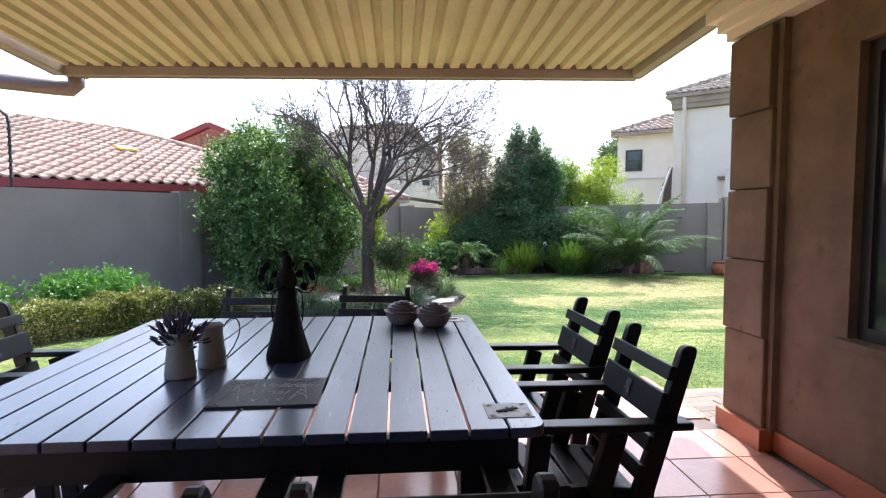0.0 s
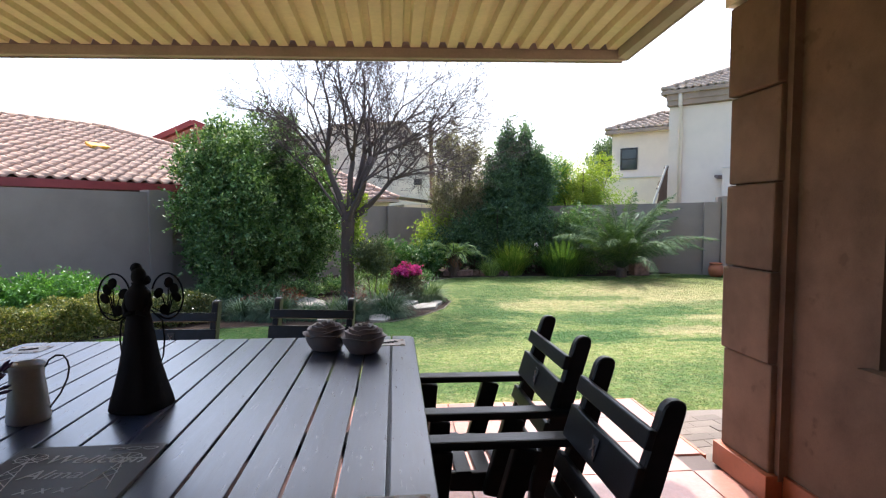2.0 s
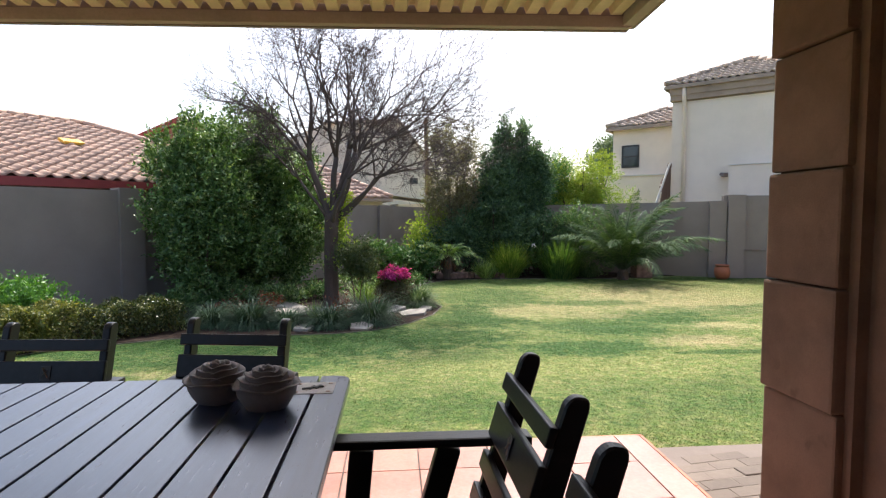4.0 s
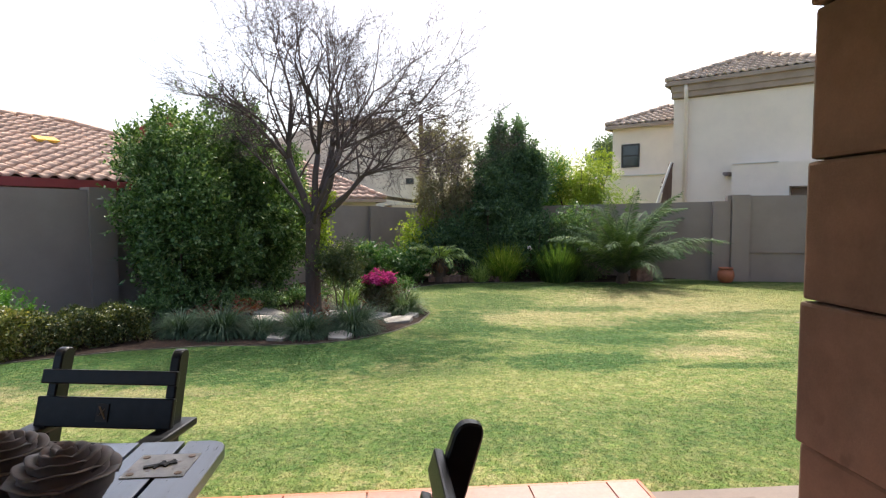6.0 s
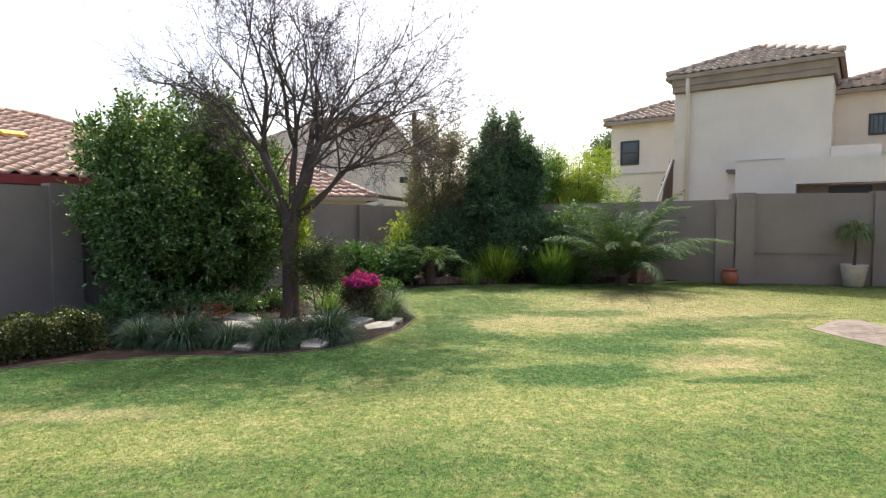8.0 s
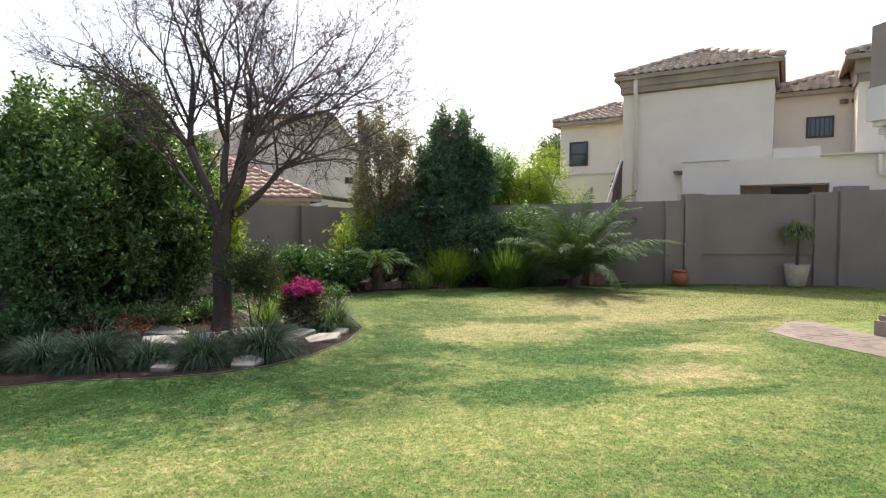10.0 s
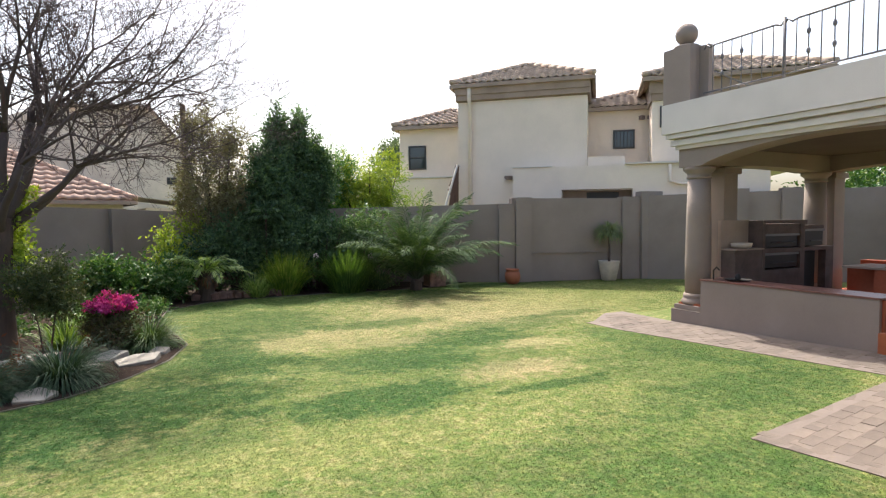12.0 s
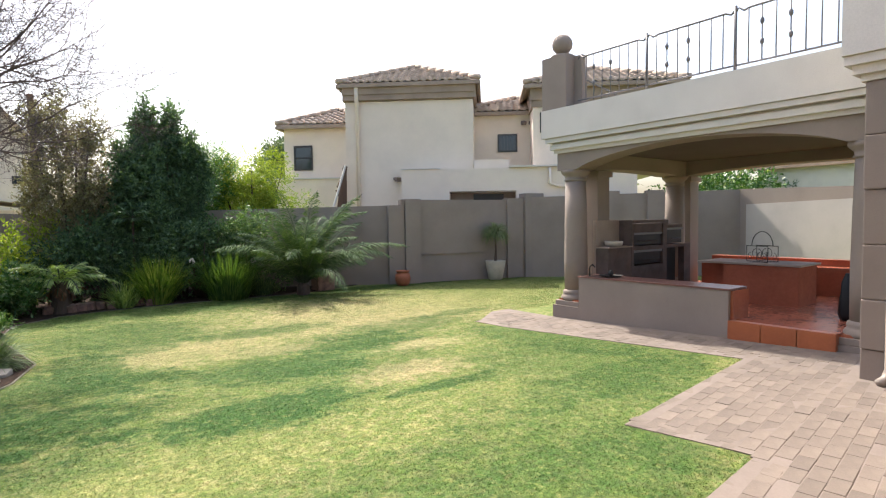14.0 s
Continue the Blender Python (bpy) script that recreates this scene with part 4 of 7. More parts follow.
    tube(bm, [F(6.15, -0.42, 2.75), F(6.15, -0.42, 2.3), F(6.4, -0.42, 2.22), F(6.8, -0.42, 2.2)], 0.04, 8)
    part("pipe", bm, M_CREAM, t, smooth=True)
    bm = bmesh.new()
    tube(bm, [F(1.62, 0.13, 2.55), F(1.62, -0.02, 2.55)], 0.05, 10)
    box(bm, -0.09, 0.09, -0.06, 0.06, -0.06, 0.06, Matrix.Translation(F(1.72, 0.02, 2.53)), bevel=0.02)
    part("wall_lamp", bm, M_DARKTRIM, t, "brown outdoor wall lamp")
    bm = bmesh.new()
    for x in (6.05, 6.3):
        box(bm, -0.07, 0.07, -0.07, 0.07, -0.06, 0.06, Matrix.Translation(F(x - 0.5, 1.5, 4.35)), bevel=0.02)
    part("floodlight", bm, M_DARKTRIM, t)
    # leaning ladder of old timber in the gap between the wings
    s = thing("timber_stack", "old timber trestle leaning at the cream house", "timber trestle")
    bm = bmesh.new()
    beam(bm, (8.72, 18.25, 1.55), (9.2, 18.25, 2.95), 0.05, 0.05)
    part("pale_rail", bm, M_WHITE, s, "pale painted rail")
    for a, b in (((8.95, 18.32, 1.5), (9.24, 18.32, 2.95)), ((9.2, 18.34, 1.5), (9.22, 18.34, 2.9)), ((8.95, 18.36, 1.6), (9.22, 18.36, 2.15)), ((8.98, 18.38, 2.25), (9.22, 18.38, 1.8)), ((9.02, 18.38, 2.3), (9.22, 18.38, 2.7))):
        bm = bmesh.new()
        beam(bm, a, b, 0.04, 0.12)
        part("board", bm, M_PLANK, s, "weathered brown board")


cream_house()


def far_houses():
    t = thing("house", "pale grey gabled house beyond the corner wall", "house")
    F = box_frame((-7.5, 29.0), -6)
    bm = bmesh.new()
    prism_in(bm, F, 0.0, 10.0, 0.0, 8.0, -0.5, 3.9)
    pts = [F(0, 0, 3.9), F(10.0, 0, 3.9), F(8.3, 0, 6.05), F(4.6, 0, 5.75)]
    for p in (0,):
        f = [bm.verts.new(q) for q in pts]
        k = [bm.verts.new(q + (F(0, 8, 0) - F(0, 0, 0))) for q in pts]
        bm.faces.new(f)
        bm.faces.new(k[::-1])
        for i in range(4):
            bm.faces.new((f[i], k[i], k[(i + 1) % 4], f[(i + 1) % 4]))
    part("wall", bm, M_FARWALL, t, "pale grey plaster gable wall")
    bm = bmesh.new()
    beam(bm, F(8.3, -0.1, 6.1), F(10.1, -0.1, 3.85), 0.3, 0.1)
    beam(bm, F(4.5, -0.1, 5.8), F(8.3, -0.1, 6.1), 0.3, 0.1)
    part("roof_edge", bm, M_BAND, t, "brown roof edge")
    window_in(F, 8.9, 9.3, 2.9, 3.2, -0.02, t, split=False)
    h = thing("house", "small house with a low red tiled roof behind the wall", "house")
    E2 = box_frame((-3.4, 21.8), -10)
    bm = bmesh.new()
    prism_in(bm, E2, -2.4, 3.6, 0.2, 6.5, -0.5, 1.95)
    part("wall", bm, M_FARWALL, h)
    hip_roof(E2, -2.8, 3.9, -0.1, 6.9, 1.95, 1.7, h, tiles=M_RTILEI, pitch=0.3, course=0.34)
    s = thing("shed", "small shed with a pale low-pitched roof", "shed")
    F3 = box_frame((0.6, 23.0), -8)
    bm = bmesh.new()
    prism_in(bm, F3, 0.1, 2.6, 0.0, 2.5, -0.5, 1.75)
    part("wall", bm, M_CREAM, s)
    bm = bmesh.new()
    tri_prism(bm, [F3(-0.2, -0.3, 2.15), F3(2.9, -0.3, 1.75), F3(2.9, 2.8, 1.75), F3(-0.2, 2.8, 2.15)], 0.07)
    part("roof", bm, M_WHITE, s)
    p = thing("pole", "tall thin dark utility pole", "pole")
    bm = bmesh.new()
    tube(bm, [(2.0, 25.0, -0.4), (1.9, 25.0, 5.4)], 0.09, 8)
    part("post", bm, M_PLANK, p)
    w = thing("house", "white wall and roof edge of a house far beyond the pavilion", "house")
    bm = bmesh.new()
    box(bm, 26.5, 34.0, 9.5, 14.0, -0.4, 3.2)
    part("wall", bm, M_WHITE, w)
    bm = bmesh.new()
    box(bm, 26.2, 34.2, 9.2, 14.3, 3.2, 3.4)
    part("roof", bm, M_RTILEI, w)


far_houses()


def fence_bracket(at, h, lean):
    t = thing("fence_bracket", "dark curved electric fence bracket on the garden wall", "fence bracket", at, group="fence brackets")
    bm = bmesh.new()
    pts = [(0, 0, -0.1), (0, 0, h * 0.8), (lean * 0.2, 0, h * 0.92), (lean, 0, h)]
    tube(bm, pts, 0.022, 6)
    part("post", bm, M_STEEL, t)
    for k in range(8):
        bm = bmesh.new()
        z = h * (0.15 + 0.1 * k)
        tube(bm, [(0.0, -0.035, z), (0, 0.035, z)], 0.022, 6)
        part("insulator", bm, M_STEEL, t)


q = Vector((*PLOT_A, 0)) + LD * -1.7
fence_bracket((q.x - 0.08, q.y + 0.06, 1.80), 1.3, -0.14)
q = Vector((*PLOT_A, 0)) + LD * 3.6
fence_bracket((q.x - 0.08, q.y + 0.06, 1.66), 1.0, -0.1)


# ---- pavilion ----
def pavilion():
    X0 = 8.42
    z0 = -0.36
    # raised base, floor and step
    bm = bmesh.new()
    box(bm, X0 + 0.06, 12.5, 4.9, 9.45, -0.6, -0.03)
    setting("floor_pavilion", bm, M_REDFLOOR, "polished red tiled pavilion floor", "pavilion floor")
    t = thing("step", "orange terracotta tiled step into the pavilion", "step")
    for i in range(3):
        bm = bmesh.new()
        box(bm, X0 - 0.05, X0 + 0.06, 5.45 + i * 0.394, 5.45 + (i + 1) * 0.394 - 0.008, -0.45, -0.02, bevel=0.006)
        part("riser_tile", bm, M_SKIRT, t)
    # low front wall with a red tiled top
    w = thing("low_wall", "low taupe pavilion wall with a red tiled seat behind it", "low wall")
    bm = bmesh.new()
    box(bm, X0, X0 + 0.45, 6.64, 9.0, -0.6, 0.345)
    part("body", bm, M_PLASTER, w)
    bm = bmesh.new()
    box(bm, X0 - 0.01, X0 + 0.47, 6.62, 9.02, 0.349, 0.372, bevel=0.005)
    part("top", bm, M_CAP, w, "dull red-brown tile capping")
    bm = bmesh.new()
    box(bm, X0 + 0.05, X0 + 0.47, 6.60, 6.636, -0.05, 0.345)
    part("end_tile", bm, M_REDFLOOR, w, "red tiles on the wall's end")
    # paired columns on plinths

    def column(x, y):
        c = thing("column", "round taupe column with a moulded capital and base on a square plinth", "column", group="pavilion columns")
        bm = bmesh.new()
        box(bm, x - 0.27, x + 0.27, y - 0.27, y + 0.27, -0.6, -0.14)
        box(bm, x - 0.24, x + 0.24, y - 0.24, y + 0.24, -0.14, -0.06, bevel=0.01)
        part("plinth", bm, M_PLASTER, c)
        bm = bmesh.new()
        lathe(bm, [(0.225, -0.06), (0.24, -0.03), (0.24, 0.0), (0.215, 0.03), (0.205, 0.05), (0.215, 0.07), (0.205, 0.10), (0.185, 0.12)], 36, (x, y, 0))
        part("base", bm, M_PLASTER, c, smooth=True)
        bm = bmesh.new()
        lathe(bm, [(0.185, 0.12), (0.19, 0.6), (0.18, 1.3), (0.165, 1.90)], 36, (x, y, 0))
        part("shaft", bm, M_PLASTER, c, smooth=True)
        bm = bmesh.new()
        lathe(bm, [(0.165, 1.90), (0.185, 1.91), (0.185, 1.93), (0.17, 1.94), (0.175, 1.98), (0.22, 2.02), (0.235, 2.04), (0.235, 2.08)], 36, (x, y, 0))
        part("capital", bm, M_PLASTER, c, smooth=True)

    column(X0 + 0.27, 9.27)
    column(X0 + 0.27, 5.235)
    column(11.6, 9.2)
    for x, y in ((9.22, 9.27), (12.05, 9.2)):
        bm = bmesh.new()
        box(bm, x - 0.16, x + 0.16, y - 0.16, y + 0.16, -0.5, 2.08, bevel=0.01)
        box(bm, x - 0.2, x + 0.2, y - 0.2, y + 0.2, 1.98, 2.08, bevel=0.01)
        solid("square_pillar", bm, M_PLASTER, "square taupe plastered pillar behind a round column", "pillar", "pavilion pillars")
    # arched beams
    def arch(name, along, fixed, thick, a, b, spring, rise, top, flip=False):
        bm = bmesh.new()
        n = 28
        lows, highs = [], []
        for i in range(n + 1):
            f = i / n
            p = a + (b - a) * f
            h = spring + rise * (1 - (2 * f - 1) ** 2) ** 0.8
            lows.append((p, h))
            highs.append((p, top))
        def V(p, h, k):
            return (k, p, h) if not flip else (p, k, h)
        A = [bm.verts.new(V(p, h, fixed)) for p, h in lows]
        B = [bm.verts.new(V(p, h, fixed)) for p, h in highs]
        C = [bm.verts.new(V(p, h, fixed + thick)) for p, h in lows]
        D = [bm.verts.new(V(p, h, fixed + thick)) for p, h in highs]
        for i in range(n):
            bm.faces.new((A[i], A[i + 1], B[i + 1], B[i]))
            bm.faces.new((C[i], C[i + 1], D[i + 1], D[i]))
            bm.faces.new((A[i], A[i + 1], C[i + 1], C[i]))
        setting(name, bm, M_PLASTER, "flat-arched taupe pavilion beam", "beam")

    arch("beam_arch", "y", X0 + 0.05, 0.42, 9.08, 5.42, 2.08, 0.26, 2.60)
    arch("beam_arch", "x", 9.05, 0.42, X0 + 0.47, 11.4, 2.08, 0.04, 2.60, flip=True)
    arch("beam_arch", "y", 11.75, 0.4, 9.08, 5.2, 2.08, 0.1, 2.60)
    bm = bmesh.new()
    box(bm, X0 + 0.05, X0 + 0.47, 9.08, 9.47, 2.08, 2.60)
    box(bm, X0 + 0.05, X0 + 0.47, 4.75, 5.42, 2.08, 2.60)
    box(bm, 11.4, 12.2, 9.05, 9.47, 2.08, 2.60)
    setting("beam_ends", bm, M_PLASTER, "taupe beam ends over the columns", "beam")
    # ceiling, darker than the beams because its colour carries the shade
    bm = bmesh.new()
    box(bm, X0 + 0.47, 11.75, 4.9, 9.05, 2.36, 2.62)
    setting("ceiling_pavilion", bm, M_SOFFIT_SHADE, "plain pavilion ceiling, coloured dark brown for the shade under it", "ceiling")
    # moulded cornice and pale parapet
    bm = bmesh.new()
    for o, a, b in ((0.04, 2.36, 2.42), (0.09, 2.42, 2.50), (0.05, 2.50, 2.53), (0.14, 2.53, 2.60)):
        box(bm, X0 + 0.05 - o, X0 + 0.3, 4.75, 9.47 + o, a, b)
        box(bm, X0 + 0.3, 12.2, 9.3, 9.47 + o, a, b)
    setting("cornice_pavilion", bm, M_WHITE, "cream stepped cornice round the pavilion", "cornice")
    bm = bmesh.new()
    box(bm, X0 - 0.12, X0 + 0.12, 4.75, 9.67, 2.604, 3.06)
    setting("parapet", bm, M_WHITE, "pale plastered balcony parapet", "parapet")
    bm = bmesh.new()
    box(bm, X0 + 0.12, 12.3, 9.43, 9.67, 2.604, 3.06)
    setting("parapet_side", bm, M_WHITE, "pale plastered balcony parapet on the far side", "parapet")
    bm = bmesh.new()
    box(bm, X0 + 0.12, 12.2, 4.9, 9.43, 2.64, 2.75)
    setting("balcony_floor", bm, M_PLASTER, "plain balcony floor slab", "floor")
    p = thing("balcony_pier", "taupe balcony corner pier topped by a round ball finial", "pier")
    bm = bmesh.new()
    box(bm, X0 - 0.1, X0 + 0.42, 9.16, 9.66, 3.064, 3.9)
    box(bm, X0 + 0.1, X0 + 0.22, 9.0, 9.16, 3.064, 3.88)
    part("shaft", bm, M_PLASTER, p)
    bm = bmesh.new()
    lathe(bm, [(0.19, 3.9), (0.18, 3.94), (0.08, 3.96), (0.07, 3.98)], 24, (X0 + 0.1, 9.40, 0))
    part("ball_foot", bm, M_PLASTER, p, smooth=True)
    bm = bmesh.new()
    bmesh.ops.create_uvsphere(bm, u_segments=32, v_segments=18, radius=0.165, matrix=Matrix.Translation((X0 + 0.1, 9.40, 4.12)))
    part("ball", bm, M_PLASTER, p, "round plaster ball", smooth=True)

    # iron balustrade
    def rail_bay(y0, y1, n):
        r = thing("balustrade", "grey wrought iron balustrade bay with twisted bars", "balustrade", group="balcony balustrade")
        x = X0
        def rod(name, pts, rad, nn=6):
            bm = bmesh.new()
            tube(bm, pts, rad, nn)
            part(name, bm, M_RAIL, r, smooth=True)
        top = 3.80
        rod("top_rail", [(x, y0, top - 0.02), (x, y0 - 0.04, top + 0.03), (x, y0 - 0.10, top - 0.02), (x, y0 - 0.18, top), (x, y1 + 0.12, top), (x, y1 + 0.05, top - 0.03), (x, y1, top + 0.02)], 0.014)
        rod("bottom_rail", [(x, y0, 3.14), (x, y1, 3.14)], 0.012)
        rod("post", [(x, y1, 3.05), (x, y1, top + 0.06)], 0.02)
        for i in range(1, n):
            y = y0 + (y1 - y0) * i / n
            rod("bar", [(x, y, 3.14), (x, y, top)], 0.008)
            if i % 2 == 0 and i % 3 != 0 or i == n // 2:
                for zz in (3.36, 3.60):
                    bm = bmesh.new()
                    lathe(bm, [(0.008, -0.045), (0.024, -0.015), (0.024, 0.015), (0.008, 0.045)], 8, (x, y, zz))
                    part("bar_knot", bm, M_RAIL, r, smooth=True)

    rail_bay(9.0, 7.8, 8)
    rail_bay(7.8, 6.59, 8)
    rail_bay(6.59, 5.35, 8)
    rail_bay(5.35, 4.2, 8)
    # back rail of the balcony, seen through the front
    r = thing("balustrade", "curved iron balustrade along the pavilion's far side", "balustrade", group="balcony balustrade")
    bm = bmesh.new()
    tube(bm, [(X0 + 0.45, 9.5, 3.75), (9.6, 9.5, 3.62), (10.6, 9.5, 3.45), (11.8, 9.5, 3.35)], 0.014, 6)
    part("top_rail", bm, M_RAIL, r)
    for i in range(14):
        x = X0 + 0.6 + i * 0.22
        bm = bmesh.new()
        tube(bm, [(x, 9.5, 3.06), (x, 9.5, 3.7 - i * 0.025)], 0.008, 6)
        part("bar", bm, M_RAIL, r)

    # built-in barbecue
    b = thing("barbecue", "built-in plastered barbecue with black steel fire boxes", "barbecue")
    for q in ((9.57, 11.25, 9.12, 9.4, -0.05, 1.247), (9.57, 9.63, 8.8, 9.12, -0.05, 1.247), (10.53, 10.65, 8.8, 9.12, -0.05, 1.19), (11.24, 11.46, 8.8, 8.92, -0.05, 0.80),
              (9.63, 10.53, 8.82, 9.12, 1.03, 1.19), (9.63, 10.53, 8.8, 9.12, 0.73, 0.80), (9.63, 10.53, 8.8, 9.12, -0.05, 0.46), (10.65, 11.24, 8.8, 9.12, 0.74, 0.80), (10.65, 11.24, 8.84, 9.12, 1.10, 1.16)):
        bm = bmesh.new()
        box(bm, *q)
        part("masonry", bm, M_BBQ, b, "dark brown masonry")
    for x0, x1, za, zb in ((9.66, 10.50, 0.815, 1.015), (9.66, 10.50, 0.49, 0.71), (10.68, 11.20, 0.82, 1.08)):
        bm = bmesh.new()
        box(bm, x0, x1, 8.83, 9.10, za, zb, bevel=0.008)
        part("fire_box", bm, M_STEEL, b, "black steel fire box")
        bm = bmesh.new()
        tube(bm, [(x0 + 0.1, 8.79, za + 0.08), (x1 - 0.1, 8.79, za + 0.08)], 0.01, 6)
        part("handle", bm, M_STEEL, b)
        bm = bmesh.new()
        box(bm, x0 - 0.02, x1 + 0.02, 8.81, 8.825, zb - 0.02, zb + 0.015)
        part("hood_lip", bm, M_RAIL, b, "grey steel edge of the fire box")
    # solid black block stands for the shade inside the wood store opening
    bm = bmesh.new()
    box(bm, 10.7, 11.2, 8.95, 9.1, 0.0, 0.72, bevel=0.01)
    part("recess_shade_block", bm, M_STEEL, b, "black block in place of the dark inside of the wood store")
    c = thing("counter", "brown tiled counter with a plastered back wall beside the barbecue", "counter")
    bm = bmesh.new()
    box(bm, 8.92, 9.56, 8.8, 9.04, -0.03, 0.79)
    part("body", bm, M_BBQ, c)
    bm = bmesh.new()
    box(bm, 8.9, 9.565, 8.77, 9.04, 0.794, 0.815)
    part("top", bm, M_BAND, c)
    bm = bmesh.new()
    box(bm, 8.92, 9.565, 9.044, 9.10, -0.03, 1.25)
    part("back_wall", bm, M_BAND, c, "light brown plastered back wall")
    bm = bmesh.new()
    lathe(bm, [(0.09, 0.0), (0.14, 0.02), (0.155, 0.085), (0.14, 0.085), (0.125, 0.03)], 20)
    solid("bowl", bm, M_POTW, "pale round basket on the barbecue counter", "bowl", smooth=True, at=(9.20, 8.90, 0.817))
    # red tiled table block and bench
    tb = thing("built_in_table", "red tiled built-in pavilion table with a brown top", "table")
    bm = bmesh.new()
    box(bm, 10.11, 10.78, 6.46, 7.52, -0.03, 0.545)
    part("body", bm, M_REDFLOOR, tb)
    bm = bmesh.new()
    box(bm, 10.08, 10.84, 6.42, 7.93, 0.549, 0.58, bevel=0.006)
    part("top", bm, M_BAND, tb, "brown tiled tabletop")
    bm = bmesh.new()
    box(bm, 10.5, 10.78, 7.56, 7.9, -0.03, 0.545)
    part("foot", bm, M_REDFLOOR, tb)
    be = thing("built_in_bench", "red tiled bench along the pavilion's far side", "bench")
    bm = bmesh.new()
    box(bm, 11.8, 12.2, 4.95, 8.75, -0.03, 0.42)
    part("seat", bm, M_REDFLOOR, be)
    bm = bmesh.new()
    box(bm, 12.2, 12.42, 4.95, 8.75, -0.03, 0.53)
    part("backrest", bm, M_REDFLOOR, be)
    # wire basket with scrolls
    s = thing("wire_basket", "rusty wire basket with scrolls and an arched handle", "wire basket", (10.42, 7.08, 0.58), 68)
    s.scale = (0.8, 0.8, 0.82)
    def rod(name, pts, rad=0.008):
        bm = bmesh.new()
        tube(bm, pts, rad, 6)
        part(name, bm, M_IRON, s)
    for y in (-0.12, 0.12):
        rod("frame", [(-0.25, y, 0.01), (0.25, y, 0.01), (0.25, y, 0.3), (-0.25, y, 0.3), (-0.25, y, 0.01)])
        for sg in (-1, 1):
            rod("scroll", [(sg * (0.03 + 0.10 * math.sin(a) * (1 - a / 8)), y, 0.15 + 0.10 * math.cos(a) * (1 - a / 8)) for a in [k * 0.5 for k in range(14)]], 0.006)
            rod("scroll", [(sg * (0.16 + 0.07 * math.sin(a) * (1 - a / 8)), y, 0.10 + 0.07 * math.cos(a) * (1 - a / 8)) for a in [k * 0.5 for k in range(14)]], 0.006)
    rod("handle", [(0.25 * math.cos(math.pi * k / 12), 0, 0.3 + 0.27 * math.sin(math.pi * k / 12)) for k in range(13)])
    u = thing("umbrella_cover", "black folded cloth cover standing beside the column", "cover", (9.5, 5.685, -0.03))
    u.scale = (0.75, 0.75, 0.95)
    bm = bmesh.new()
    lathe(bm, [(0.09, 0.0), (0.13, 0.08), (0.11, 0.3), (0.08, 0.5), (0.03, 0.62)], 18, wave=lambda a, z: 0.18 * math.sin(5 * a + 6 * z))
    part("cloth", bm, M_STEEL, u, smooth=True)
    # tray on the low wall
    d = thing("metal_tray", "dark metal tray with a small bird ornament on the low wall", "tray", (X0 + 0.22, 8.55, 0.372))
    bm = bmesh.new()
    lathe(bm, [(0.02, 0), (0.16, 0.012), (0.19, 0.03), (0.18, 0.03), (0.15, 0.018)], 24)
    part("dish", bm, M_IRON, d, smooth=True)
    bm = bmesh.new()
    lathe(bm, [(0.03, 0.016), (0.045, 0.05), (0.03, 0.09), (0.015, 0.11)], 14)
    part("ornament", bm, M_IRON, d, smooth=True)
    k = thing("hook_ornament", "thin bent iron hook standing on the low wall", "hook", (X0 + 0.1, 8.86, 0.372))
    bm = bmesh.new()
    tube(bm, [(0, 0, 0), (0, 0, 0.14), (0, -0.05, 0.19), (0, -0.1, 0.15)], 0.012, 8)
    part("hook", bm, M_IRON, k)


pavilion()

# big block pier of the house wing and its cornice
quoin_pier("wing_pier", 7.31, 7.95, 4.3, 4.94, [-0.45, 0.08, 0.53, 1.02, 1.51, 1.99, 2.46], 2.46, "taupe corner pier of grooved plaster blocks beside the paving", M_PLASTER)
bm = bmesh.new()
for o, a, b in ((0.03, 2.46, 2.52), (0.08, 2.52, 2.60), (0.13, 2.60, 2.68)):
    box(bm, 7.31 - o, 8.3, 3.4, 4.94 + o, a, b)
box(bm, 7.31 - 0.16, 8.3, 3.4, 5.08, 2.684, 3.7)
setting("cornice_wing", bm, M_WHITE, "cream cornice and parapet of the house wing", "cornice")
bm = bmesh.new()
box(bm, 7.36, 8.2, 3.1, 4.3, -0.5, 2.46)
setting("wall_wing", bm, M_PLASTER, "taupe plastered wing wall", "wall")
t = thing("downpipe", "cream downpipe with a kicked foot at the corner pier", "downpipe")
bm = bmesh.new()
tube(bm, [(7.25, 4.70, 2.46), (7.25, 4.70, -0.06), (7.22, 4.72, -0.14), (7.15, 4.75, -0.17)], 0.04, 12)
part("pipe", bm, M_TRIM, t, smooth=True)


# ---- dining table and chairs ----
TZ = 0.77
TX0, TX1, TY0, TY1 = -1.37, 0.42, 1.49, 3.245


